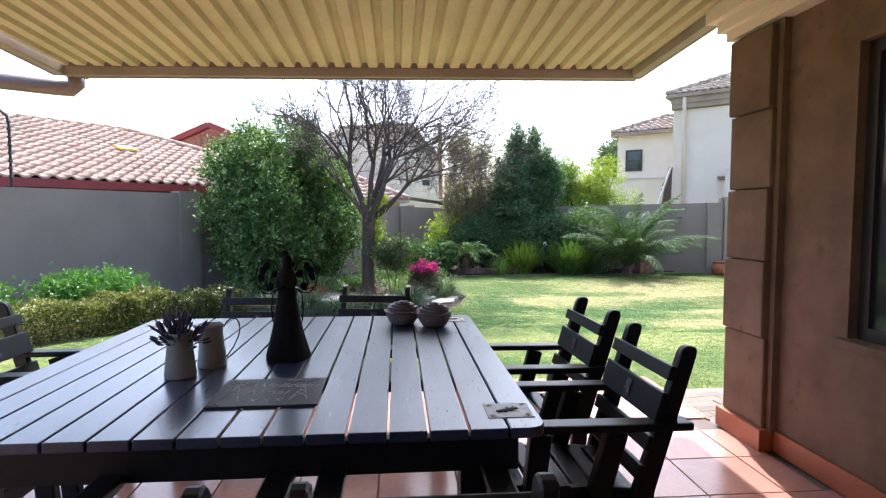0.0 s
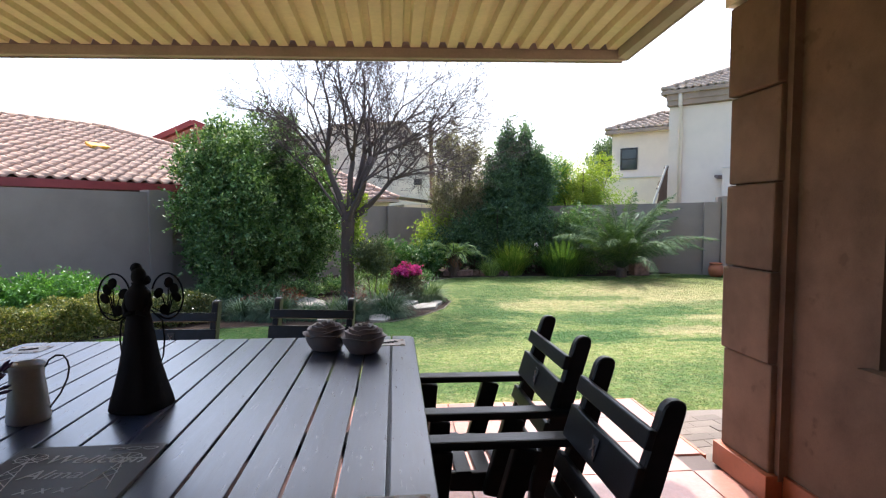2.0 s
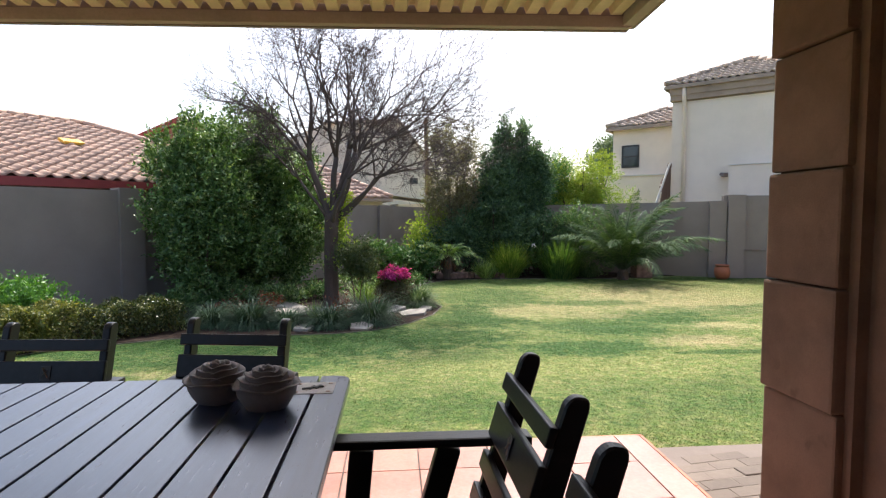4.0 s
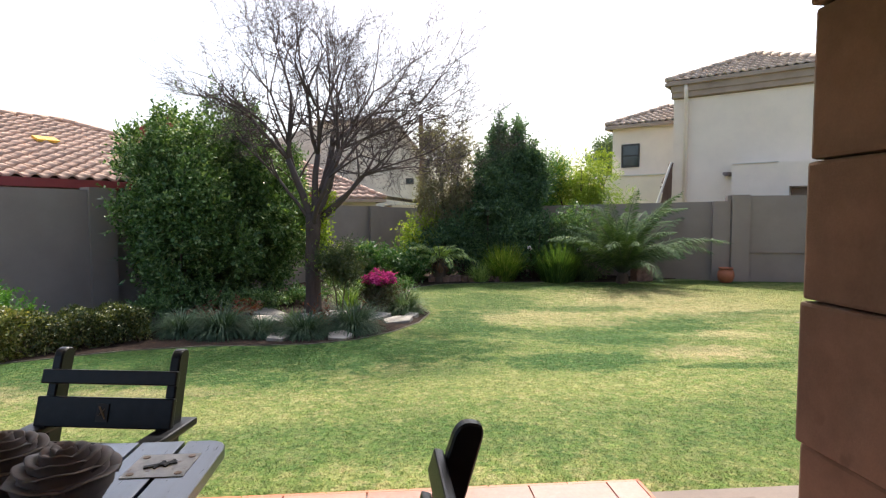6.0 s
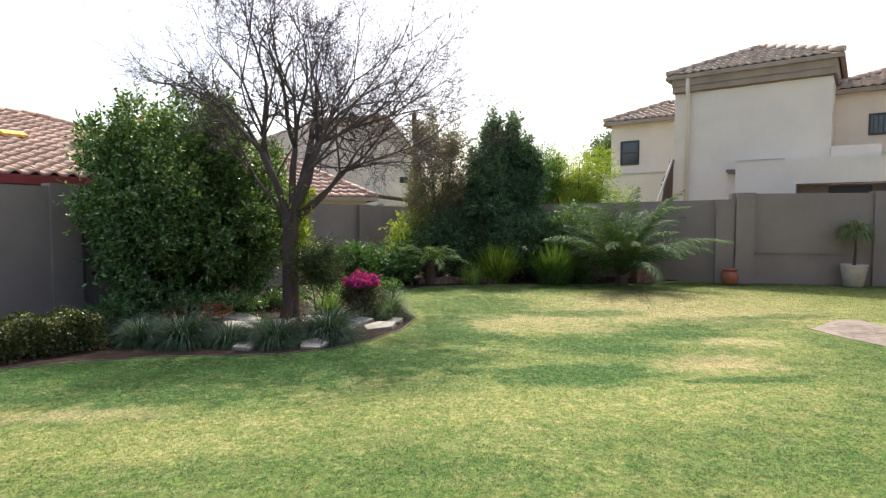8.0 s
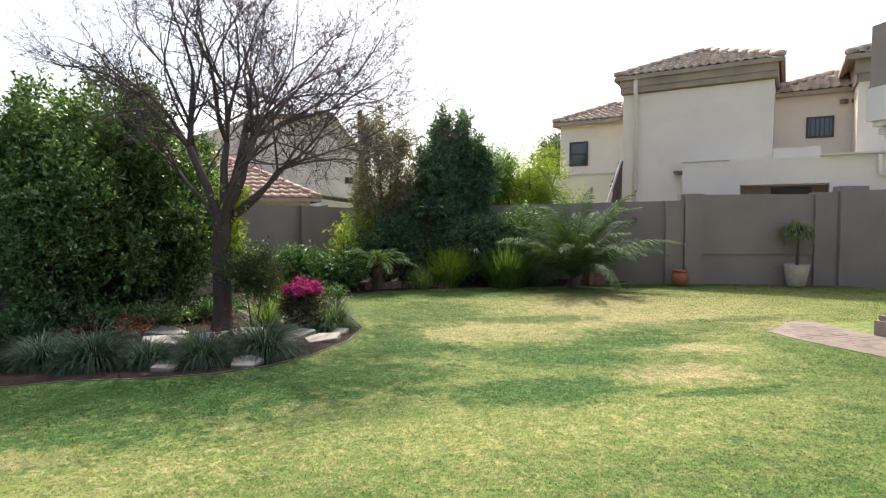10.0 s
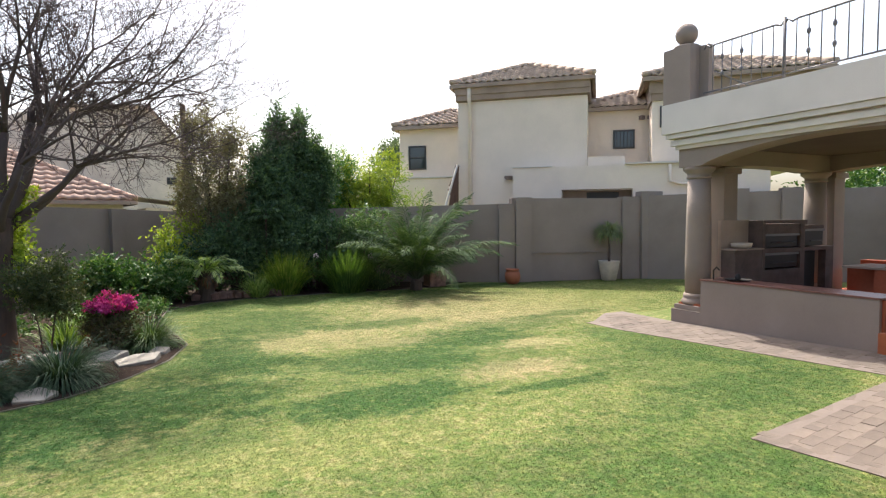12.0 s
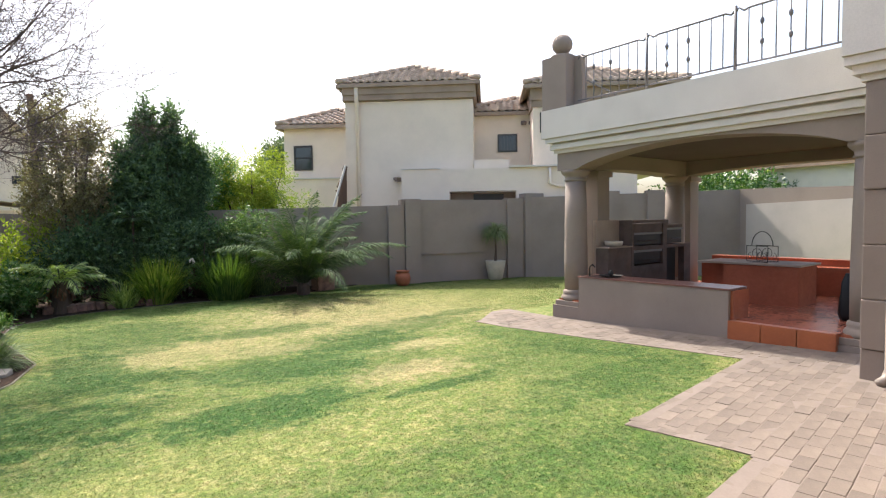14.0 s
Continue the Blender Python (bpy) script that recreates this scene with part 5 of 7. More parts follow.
def dining_table():
    t = thing("dining_table", "large square dark-stained slatted garden table", "table", (0, 0, 0))
    n = 16
    w = (TX1 - TX0) / n
    for i in range(n):
        bm = bmesh.new()
        x0 = TX0 + i * w + 0.004
        x1 = TX0 + (i + 1) * w - 0.004
        if i in (0, n - 1):
            r = 0.05
            pts = []
            s = 1 if i == n - 1 else -1
            xo, xi = (x1, x0) if s == 1 else (x0, x1)
            pts.append((xi, TY0))
            for k in range(5):
                a = math.pi / 2 * k / 4
                pts.append((xo - s * r + s * r * math.sin(a), TY0 + r - r * math.cos(a)))
            for k in range(5):
                a = math.pi / 2 * k / 4
                pts.append((xo - s * r + s * r * math.cos(a), TY1 - r + r * math.sin(a)))
            pts.append((xi, TY1))
            prism(bm, pts, TZ - 0.03, TZ)
            bmesh.ops.bevel(bm, geom=[e for e in bm.edges if abs(e.verts[0].co.z - e.verts[1].co.z) < 1e-5], offset=0.003, segments=1, affect="EDGES")
        else:
            box(bm, x0, x1, TY0, TY1, TZ - 0.03, TZ, bevel=0.003)
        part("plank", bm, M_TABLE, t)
    for y in (TY0 + 0.03, TY1 - 0.06):
        bm = bmesh.new()
        box(bm, TX0 + 0.08, TX1 - 0.08, y, y + 0.035, TZ - 0.13, TZ - 0.031, bevel=0.003)
        part("apron", bm, M_WOOD, t)
    for x in (TX0 + 0.10, TX1 - 0.135):
        bm = bmesh.new()
        box(bm, x, x + 0.035, TY0 + 0.065, TY1 - 0.06, TZ - 0.13, TZ - 0.031, bevel=0.003)
        part("apron", bm, M_WOOD, t)
    for y in (2.05, 2.55):
        bm = bmesh.new()
        box(bm, TX0 + 0.135, TX1 - 0.135, y, y + 0.08, TZ - 0.07, TZ - 0.031)
        part("cross_rail", bm, M_WOOD, t)
    for x in (TX0 + 0.14, TX1 - 0.24):
        for y in (TY0 + 0.07, TY1 - 0.17):
            bm = bmesh.new()
            box(bm, x, x + 0.1, y, y + 0.1, 0.0, TZ - 0.131, bevel=0.006)
            part("leg", bm, M_WOOD, t)
    # printed tiles let into the corners
    for x, y in ((0.33, 1.63), (0.305, 3.10), (-1.26, 3.10), (-1.27, 1.63)):
        bm = bmesh.new()
        box(bm, x - 0.068, x + 0.068, y - 0.06, y + 0.06, TZ - 0.001, TZ + 0.002)
        k = part("inlaid_tile", bm, M_CLOCK, t, "printed beige tile let into the table corner")
        bm = bmesh.new()
        a = Vector((x, y, TZ + 0.004))
        beam(bm, a + Vector((-0.035, -0.014, 0)), a + Vector((0.03, 0.012, 0)), 0.012, 0.003)
        beam(bm, a + Vector((-0.01, -0.02, 0.0)), a + Vector((0.0, 0.018, 0)), 0.006, 0.003)
        beam(bm, a + Vector((0.01, -0.012, 0.0)), a + Vector((0.02, 0.024, 0)), 0.006, 0.003)
        part("picture", bm, M_IRON, k, "small dark lizard figure")
        for sx, sy in ((-1, -1), (1, -1), (-1, 1), (1, 1)):
            bm = bmesh.new()
            lathe(bm, [(0.008, 0.0), (0.008, 0.0015)], 10, (x + sx * 0.052, y + sy * 0.044, TZ + 0.0022))
            part("corner_mark", bm, M_BAND, k)


dining_table()


def chair_model():
    """An armchair of dark slats; it faces +y, origin on the floor under the seat's middle."""
    c = thing("armchair", "dark-stained slatted wooden garden armchair", "chair", group="chairs round the table")
    W = 0.208                                      # half the distance between the back posts
    def P(name, a, b, w, h, up=(0, 0, 1), bev=0.008, m=M_WOOD, label=""):
        bm = bmesh.new()
        beam(bm, a, b, w, h, up, bev)
        return part(name, bm, m, c, label)
    back = lambda z: -0.21 - (z - 0.40) * 0.30 if z > 0.40 else -0.21
    for s in (-1, 1):
        bm = bmesh.new()
        x = s * W
        # back post: straight below, raked above, with a rounded top
        pts = [(-0.20, 0.0), (-0.20 + 0.065, 0.0), (-0.165, 0.40), (back(0.88) + 0.031, 0.886), (back(0.90) + 0.025, 0.901), (back(0.91) + 0.012, 0.908), (back(0.91) - 0.014, 0.903), (back(0.90) - 0.025, 0.894), (back(0.88) - 0.030, 0.874), (-0.235, 0.40)]
        f = [bm.verts.new((x - 0.017, y, z)) for y, z in pts]
        g = [bm.verts.new((x + 0.017, y, z)) for y, z in pts]
        bm.faces.new(f)
        bm.faces.new(g[::-1])
        for i in range(len(pts)):
            j = (i + 1) % len(pts)
            bm.faces.new((f[i], g[i], g[j], f[j]))
        bmesh.ops.bevel(bm, geom=list(bm.edges), offset=0.005, segments=1, affect="EDGES")
        part("back_post", bm, M_WOOD, c)
        P("front_leg", (s * (W + 0.01), 0.23, 0.0), (s * (W + 0.01), 0.17, 0.62), 0.075, 0.045, (1, 0, 0))
        P("arm_strut", (s * (W + 0.01), -0.02, 0.34), (s * (W + 0.01), -0.10, 0.62), 0.075, 0.045, (1, 0, 0))
        P("armrest", (s * (W + 0.015), -0.36, 0.635), (s * (W + 0.015), 0.29, 0.645), 0.075, 0.028)
        P("side_rail", (s * (W - 0.035), -0.2, 0.36), (s * (W - 0.035), 0.24, 0.385), 0.035, 0.07)
    for z, h in ((0.815, 0.052), (0.697, 0.107), (0.572, 0.055), (0.47, 0.055)):
        y = back(z) + 0.047
        bm = bmesh.new()
        m = Matrix.Translation((0, y, z)) @ pose(0, 0, 0, 16.7, 0, 0)
        box(bm, -W - 0.027, W + 0.027, -0.011, 0.011, -h / 2, h / 2, m, bevel=0.005)
        sl = part("back_slat", bm, M_WOOD, c)
        if h > 0.1:
            bm = bmesh.new()
            box(bm, -0.02, 0.02, 0.0125, 0.0155, -0.032, 0.032, m)
            part("emblem", bm, M_SLATE, sl, "small grey emblem plate")
            bm = bmesh.new()
            beam(bm, m @ Vector((-0.012, 0.017, -0.02)), m @ Vector((0.012, 0.017, 0.022)), 0.005, 0.002)
            beam(bm, m @ Vector((0.012, 0.017, -0.01)), m @ Vector((-0.008, 0.017, 0.014)), 0.005, 0.002)
            part("emblem_mark", bm, M_TRIM, sl, "pale mark on the emblem")
    for i in range(6):
        y = 0.235 - i * 0.078
        z = 0.415 - i * 0.006
        bm = bmesh.new()
        box(bm, -W + 0.02, W - 0.02, y - 0.03, y + 0.03, z - 0.012, z + 0.012, bevel=0.004)
        part("seat_slat", bm, M_WOOD, c)
    P("front_rail", (-W + 0.03, 0.255, 0.37), (W - 0.03, 0.255, 0.37), 0.03, 0.07)
    return c


chair = chair_model()
# facing -x on the right side of the table: turned by 90
places = [(0.643, 2.04, 91.5), (0.648, 2.717, 91.5), (-0.93, 3.485, 176), (-0.197, 3.525, 171), (-1.66, 2.78, -92), (-1.62, 2.1, -90), (-0.54, 1.27, 0), (0.045, 1.27, 0)]
chair.matrix_basis = pose(places[0][0], places[0][1], 0, 0, 0, places[0][2])
for x, y, r in places[1:]:
    low = Matrix.Diagonal((1.05, 1, 0.96, 1) if y > 3.4 else (1, 1, 1.01, 1))
    copy_thing(chair, pose(x, y, 0, 0, 0, r) @ low)


# ---- things on the table ----
def figure():
    """An angel figure stays one plain shape: gown, head and wire wings."""
    bm = bmesh.new()
    gown = [(0.096, 0.0), (0.102, 0.008), (0.097, 0.035), (0.084, 0.085), (0.071, 0.14), (0.060, 0.20), (0.051, 0.26), (0.043, 0.31), (0.037, 0.345), (0.041, 0.365), (0.042, 0.39),
            (0.040, 0.42), (0.026, 0.438), (0.019, 0.448), (0.021, 0.456)]
    lathe(bm, gown, 40, wave=lambda a, z: (0.05 * math.sin(5 * a + 1) + 0.03 * math.sin(9 * a)) * max(0, 1 - z / 0.3))
    bmesh.ops.create_icosphere(bm, subdivisions=3, radius=0.029, matrix=Matrix.Translation((0.004, 0, 0.478)) @ Matrix.Diagonal((0.85, 1, 1.15, 1)))
    bmesh.ops.create_icosphere(bm, subdivisions=2, radius=0.020, matrix=Matrix.Translation((-0.006, 0.008, 0.507)))
    bmesh.ops.create_icosphere(bm, subdivisions=2, radius=0.019, matrix=Matrix.Translation((0.022, 0.01, 0.463)))
    for s in (-1, 1):
        tube(bm, [(s * 0.032, 0.0, 0.415), (s * 0.040, -0.012, 0.375), (s * 0.030, -0.038, 0.345), (s * 0.006, -0.046, 0.355)], [0.011, 0.011, 0.010, 0.008], 8)
        cx, cz = s * 0.088, 0.40
        loop = [(cx + s * 0.053 * math.cos(a), 0.03, cz + 0.085 * math.sin(a)) for a in [math.pi * (-0.72 + 1.62 * k / 20) for k in range(21)]]
        tube(bm, loop, 0.0035, 5)
        tube(bm, [(s * 0.03, 0.03, 0.35), (s * 0.068, 0.03, 0.31), (s * 0.074, 0.03, 0.24), (s * 0.068, 0.03, 0.18), (s * 0.060, 0.03, 0.150), (s * 0.035, 0.03, 0.20), (s * 0.025, 0.03, 0.25)], 0.0032, 5)
        tube(bm, [(s * 0.035, 0.03, 0.36), (s * 0.085, 0.03, 0.33), (s * 0.135, 0.03, 0.35)], 0.0028, 5)
        for dx, dz, tilt in ((0.005, 0.050, 0.2), (-0.030, 0.012, 0.5), (0.030, -0.004, -0.5), (-0.012, -0.050, 0.0), (0.022, 0.028, -0.2)):
            p = Vector((cx + s * dx, 0.03, cz + dz))
            tube(bm, [Vector((cx, 0.03, cz - 0.075)), (Vector((cx, 0.03, cz - 0.03)) + p) / 2, p], 0.0024, 4)
            m = Matrix.Translation(p) @ pose(0, 0, 0, 0, math.degrees(tilt), 0) @ Matrix.Diagonal((0.75, 0.22, 1.0, 1))
            bmesh.ops.create_icosphere(bm, subdivisions=2, radius=0.021, matrix=m)
    solid("angel_figure", bm, M_FIGURE, "dark carved angel figure with wire wings on the table", "figurine", smooth=True, at=(-0.45, 2.31, TZ), rz=6).scale = (0.86, 0.86, 0.84)


figure()


def jug(at, flowers, handle, rz=0):
    t = thing("jug", "cream enamel flower jug with purple lavender" if flowers else "cream fluted enamel jug with a thin wire handle", "jug", at, rz)
    bm = bmesh.new()
    lathe(bm, [(0.052, 0.0), (0.055, 0.006), (0.05, 0.06), (0.042, 0.13), (0.043, 0.15), (0.047, 0.165), (0.043, 0.163), (0.038, 0.13), (0.046, 0.02)], 40, wave=(lambda a, z: 0.045 * math.sin(20 * a) * (z < 0.14)) if handle else None)
    part("body", bm, M_ENAMEL if handle else M_PAINTFLOWER, t, smooth=True)
    if handle:
        bm = bmesh.new()
        tube(bm, [(0.045, 0, 0.15), (0.055, 0, 0.170), (0.072, 0, 0.182), (0.09, 0, 0.18), (0.1, 0, 0.165), (0.104, 0, 0.14), (0.098, 0, 0.11), (0.08, 0, 0.07), (0.052, 0, 0.03)], 0.0028, 6)
        part("handle", bm, M_IRON, t, smooth=True)
        bm = bmesh.new()
        lathe(bm, [(0.012, 0.0), (0.02, 0.012), (0.024, 0.02)], 10, (-0.045, 0, 0.143))
        part("spout", bm, M_ENAMEL, t, smooth=True)
    if flowers:
        rng = np.random.default_rng(5)
        bm = bmesh.new()
        bs = bmesh.new()
        for i in range(120):
            a, l = rng.uniform(0, 6.28), rng.uniform(0.01, 0.095)
            h = rng.uniform(0.155, 0.235) - l * 0.45
            tip = Vector((l * math.cos(a), l * math.sin(a), h))
            tube(bs, [(0.02 * math.cos(a), 0.02 * math.sin(a), 0.12), tip], 0.0018, 4)
            d = (tip - Vector((0, 0, 0.1))).normalized()
            tube(bm, [tip - d * 0.010, tip + d * 0.008, tip + d * 0.022], [0.0035, 0.0055, 0.0015], 5)
        part("stems", bs, M_STEM, t)
        part("flower", bm, M_LAV, t, "purple lavender heads", kind="stuff")


jug((-0.79, 2.08, TZ), True, False)
jug((-0.722, 2.22, TZ), False, True, 15)


def rose_pot(at, rz, lid):
    t = thing("rose_pot", "grey-brown stoneware pot shaped like an open rose", "pot", at, rz)
    bm = bmesh.new()
    lathe(bm, [(0.045, 0), (0.062, 0.006), (0.078, 0.03), (0.083, 0.052), (0.079, 0.068), (0.068, 0.082), (0.050, 0.096), (0.028, 0.106), (0.01, 0.108)], 36, wave=lambda a, z: 0.03 * math.sin(4 * a + z * 20))
    part("body", bm, M_ROSE, t, smooth=True)
    # overlapping petals that lean inwards and curl out at the lip
    for ring, (r, z, k, curl) in enumerate(((0.083, 0.068, 4, 0.014), (0.070, 0.088, 4, 0.010), (0.055, 0.101, 4, 0.005), (0.036, 0.111, 3, 0.003), (0.017, 0.116, 3, 0.001))):
        for i in range(k):
            a = 2 * math.pi * (i + 0.5 * ring + 0.13 * ring * ring) / k + rz * 0.01
            bm = bmesh.new()
            vs = []
            span = math.pi / k * 1.25
            for u in range(11):
                f = u / 5 - 1
                b = a + span * f
                lip = 0.012 * (1 - f * f) - 0.003 + 0.0018 * math.sin(f * 7 + ring + i)
                out = 0.0045 * (1 - f * f)
                rows = [(r + 0.001 + out * 0.2, z - 0.026), (r + 0.003 + out, z - 0.006), (r + curl * 0.35 + out, z + lip * 0.75), (r + curl + out, z + lip), (r + curl + out - 0.003, z + lip + 0.002), (r - 0.007, z + lip * 0.6), (r - 0.010, z - 0.018)]
                vs.append([bm.verts.new((q * math.cos(b), q * math.sin(b), h)) for q, h in rows])
            for p, q in zip(vs, vs[1:]):
                for j in range(6):
                    bm.faces.new((p[j], q[j], q[j + 1], p[j + 1]))
            bm.faces.new(vs[0])
            bm.faces.new(vs[-1][::-1])
            part("petal", bm, M_ROSE, t, smooth=True)


rose_pot((0.028, 2.995, TZ), 0, True)
rose_pot((0.192, 2.925, TZ), 40, True)


def slate_board():
    t = thing("slate_board", "black slate board chalked with windmills and welcome words on the table", "board", (-0.42, 1.855, TZ), 1)
    bm = bmesh.new()
    box(bm, -0.17, 0.17, -0.142, 0.142, 0.0, 0.008, bevel=0.002)
    part("slate", bm, M_SLATE, t)

    def words(text, size, x, y, rot=0):
        cu = bpy.data.curves.new("chalk_words", "FONT")
        cu.body, cu.size, cu.extrude, cu.shear = text, size, 0.0003, 0.3
        ob = bpy.data.objects.new("chalk_words", cu)
        scene.collection.objects.link(ob)
        me = bpy.data.meshes.new_from_object(ob.evaluated_get(bpy.context.evaluated_depsgraph_get()))
        bpy.data.objects.remove(ob)
        me.materials.clear()
        me.materials.append(M_CHALK)
        o = new("chalk_words", me)
        o.matrix_basis = pose(x, y, 0.0085, 0, 0, rot)
        o.parent = t

    words("Wellcom", 0.062, -0.08, 0.045, -4)
    words("Almal", 0.062, -0.085, -0.035, -2)
    words("x x x", 0.05, -0.05, -0.105, 0)
    bm = bmesh.new()

    def line(*pts):
        for a, b in zip(pts, pts[1:]):
            beam(bm, (a[0], a[1], 0.0088), (b[0], b[1], 0.0088), 0.0022, 0.0006)
    for cx, s in ((-0.115, 1.0), (0.105, 0.8)):
        line((cx - 0.035 * s, -0.10), (cx, 0.06 * s), (cx + 0.035 * s, -0.10))
        line((cx - 0.03 * s, -0.07), (cx + 0.02 * s, -0.02), (cx - 0.015 * s, 0.01))
        line((cx + 0.03 * s, -0.07), (cx - 0.02 * s, -0.02), (cx + 0.015 * s, 0.01))
        for k in range(8):
            a = k * math.pi / 4
            line((cx, 0.07 * s), (cx + 0.04 * math.cos(a), 0.07 * s + 0.03 * math.sin(a)))
        line(*[(cx + 0.035 * math.cos(a), 0.075 * s + 0.025 * math.sin(a)) for a in [k * 0.5 for k in range(14)]])
    for cx in (0.06, 0.10, 0.14):
        line(*[(cx + 0.018 * math.sin(a) , 0.10 + 0.02 * abs(math.cos(a / 2))) for a in [k * 0.7 for k in range(10)]])
    line((-0.16, -0.12), (-0.145, -0.105), (-0.13, -0.12), (-0.145, -0.13), (-0.16, -0.12))
    part("chalk_drawing", bm, M_CHALK, t, "chalk windmills and hearts", kind="stuff")


slate_board()


# ---- garden ----
RNG = np.random.default_rng(11)


def limb(bm, p, d, r, length, depth, rng, tips, spread=0.5, wob=0.12, segs=4, lift=0.25, minr=0.0028, shrink=0.72, forks=(2, 3)):
    """Grows one limb and what forks from it into bm, and notes the thin ends."""
    pts, rad = [p.copy()], [r]
    for i in range(segs):
        d = (d + Vector(rng.normal(size=3)) * wob + Vector((0, 0, lift * 0.12))).normalized()
        p = p + d * (length / segs)
        pts.append(p.copy())
        rad.append(max(minr, r * (1 - 0.35 * (i + 1) / segs)))
    tube(bm, pts, rad, 8 if r > 0.03 else (5 if r > 0.008 else 3))
    if depth == 0:
        tips.append((p, d))
        return
    n = int(rng.integers(forks[0], forks[1] + 1))
    for k in range(n):
        v = Vector(rng.normal(size=3))
        v = (v - d * v.dot(d)).normalized()
        nd = (d + v * spread * rng.uniform(0.6, 1.2)).normalized()
        limb(bm, p, nd, rad[-1] * (0.85 if k == 0 else 0.68), length * shrink * rng.uniform(0.8, 1.15), depth - 1, rng, tips, spread, wob, segs, lift, minr, shrink, forks)
    if depth <= 4:
        for q, rr in zip(pts[1:-1], rad[1:-1]):
            for _ in range(3 if depth <= 2 else 1):
                v = Vector(rng.normal(size=3))
                v = (v - d * v.dot(d)).normalized()
                limb(bm, q, (d * 0.6 + v).normalized(), max(minr, rr * 0.5), length * 0.5, max(0, depth - 2), rng, tips, spread, wob, 3, lift, minr, shrink, forks)


def bare_tree():
    t = thing("tree", "bare deciduous tree with a grey-brown trunk and purplish twigs", "tree", (-0.61, 11.7, -0.35))
    rng = np.random.default_rng(21)
    bm = bmesh.new()
    tube(bm, [(0, 0, -0.1), (0, 0, 0.05), (0.01, 0, 0.3), (0.0, 0, 0.9), (0.02, 0, 1.4), (0.03, 0, 1.72)], [0.20, 0.17, 0.135, 0.125, 0.125, 0.14], 14)
    part("trunk", bm, M_BARK, t, "grey-brown trunk", smooth=True)
    top = Vector((0.03, 0, 1.68))
    tips = []
    bm = bmesh.new()
    mains = [((-0.55, 0.1, 1.0), 0.075, 1.25), ((-0.12, -0.3, 1.2), 0.07, 1.3), ((0.12, 0.3, 1.3), 0.08, 1.35), ((0.55, -0.1, 0.95), 0.07, 1.3), ((0.95, 0.15, 0.7), 0.045, 1.1), ((0.5, -0.2, 1.15), 0.05, 1.35), ((0.25, 0.2, 1.25), 0.05, 1.45), ((-0.25, 0.1, 1.2), 0.045, 1.4), ((-0.6, -0.35, 0.95), 0.035, 1.0), ((0.2, -0.7, 0.8), 0.05, 1.15),
             ((0.8, 0.45, 0.9), 0.05, 1.25), ((-0.5, 0.7, 0.8), 0.045, 1.15)]
    for d, r, ln in mains:
        limb(bm, top - Vector((0, 0, rng.uniform(0, 0.25))), Vector(d).normalized(), r, ln * 1.0, 5, rng, tips, 0.52, 0.12, 4, 0.3, 0.0021, 0.775, (2, 3))
    part("branch", bm, M_TWIG, t, "purplish grey-brown branches and twigs", smooth=True, kind="stuff")
    iv = np.column_stack([rng.normal(size=260) * 0.10 + 0.17, rng.normal(size=260) * 0.09 + 0.1, rng.uniform(0.75, 2.1, 260)])
    ob = new("ivy", quads_mesh("ivy", sprays(iv, rng.normal(size=iv.shape) * 0.5, 0.07, 0.6, rng, 7), L_YELLOW))
    ob.parent = t
    tagged(ob, "yellow-green leafy shoots on the trunk", kind="stuff")
    pts = np.array([tuple(p) for p, d in tips])
    pts = np.repeat(pts, 2, axis=0) + rng.normal(size=(len(pts) * 2, 3)) * 0.04
    q = leaf_quads(pts, 0.024, 0.012, rng)
    ob = new("bud", quads_mesh("bud", q, M_BUD))
    ob.parent = t
    tagged(ob, "small dry buds on the twigs", kind="stuff")


bare_tree()


def leafy(name, label, category, at, radii, height, n, size, mat, seed, lumps=30, lump=0.4, shell=0.5, trunk=0.05, up=0.3, stems=6, aspect=0.42, group="", reach=(0.45, 0.85)):
    """A shrub or tree: limbs from the ground into a crown of many leaves."""
    t = thing(name, label, category, at, group=group)
    rng = np.random.default_rng(seed)
    bm = bmesh.new()
    for k in range(stems):
        a = 2 * math.pi * k / stems + rng.uniform(0, 0.6)
        f = rng.uniform(0.3, 0.75)
        end = Vector((radii[0] * f * math.cos(a), radii[1] * f * math.sin(a), height + radii[2] * rng.uniform(-0.2, 0.7)))
        mid = end * 0.45 + Vector((0, 0, 0.05))
        tube(bm, [(trunk * math.cos(a), trunk * math.sin(a), -0.08), mid, end], [trunk, trunk * 0.6, trunk * 0.15], 6)
    part("trunk", bm, M_BARK, t, smooth=True)
    p, v = blob_points(n // 11, (0, 0, height), radii, rng, lumps, lump, shell, reach)
    keep = p[:, 2] > 0.03
    q = sprays(p[keep], v[keep], size, aspect, rng, lift=up)
    ob = new("crown", quads_mesh("crown", q, mat))
    ob.parent = t
    tagged(ob, kind="stuff")
    return t


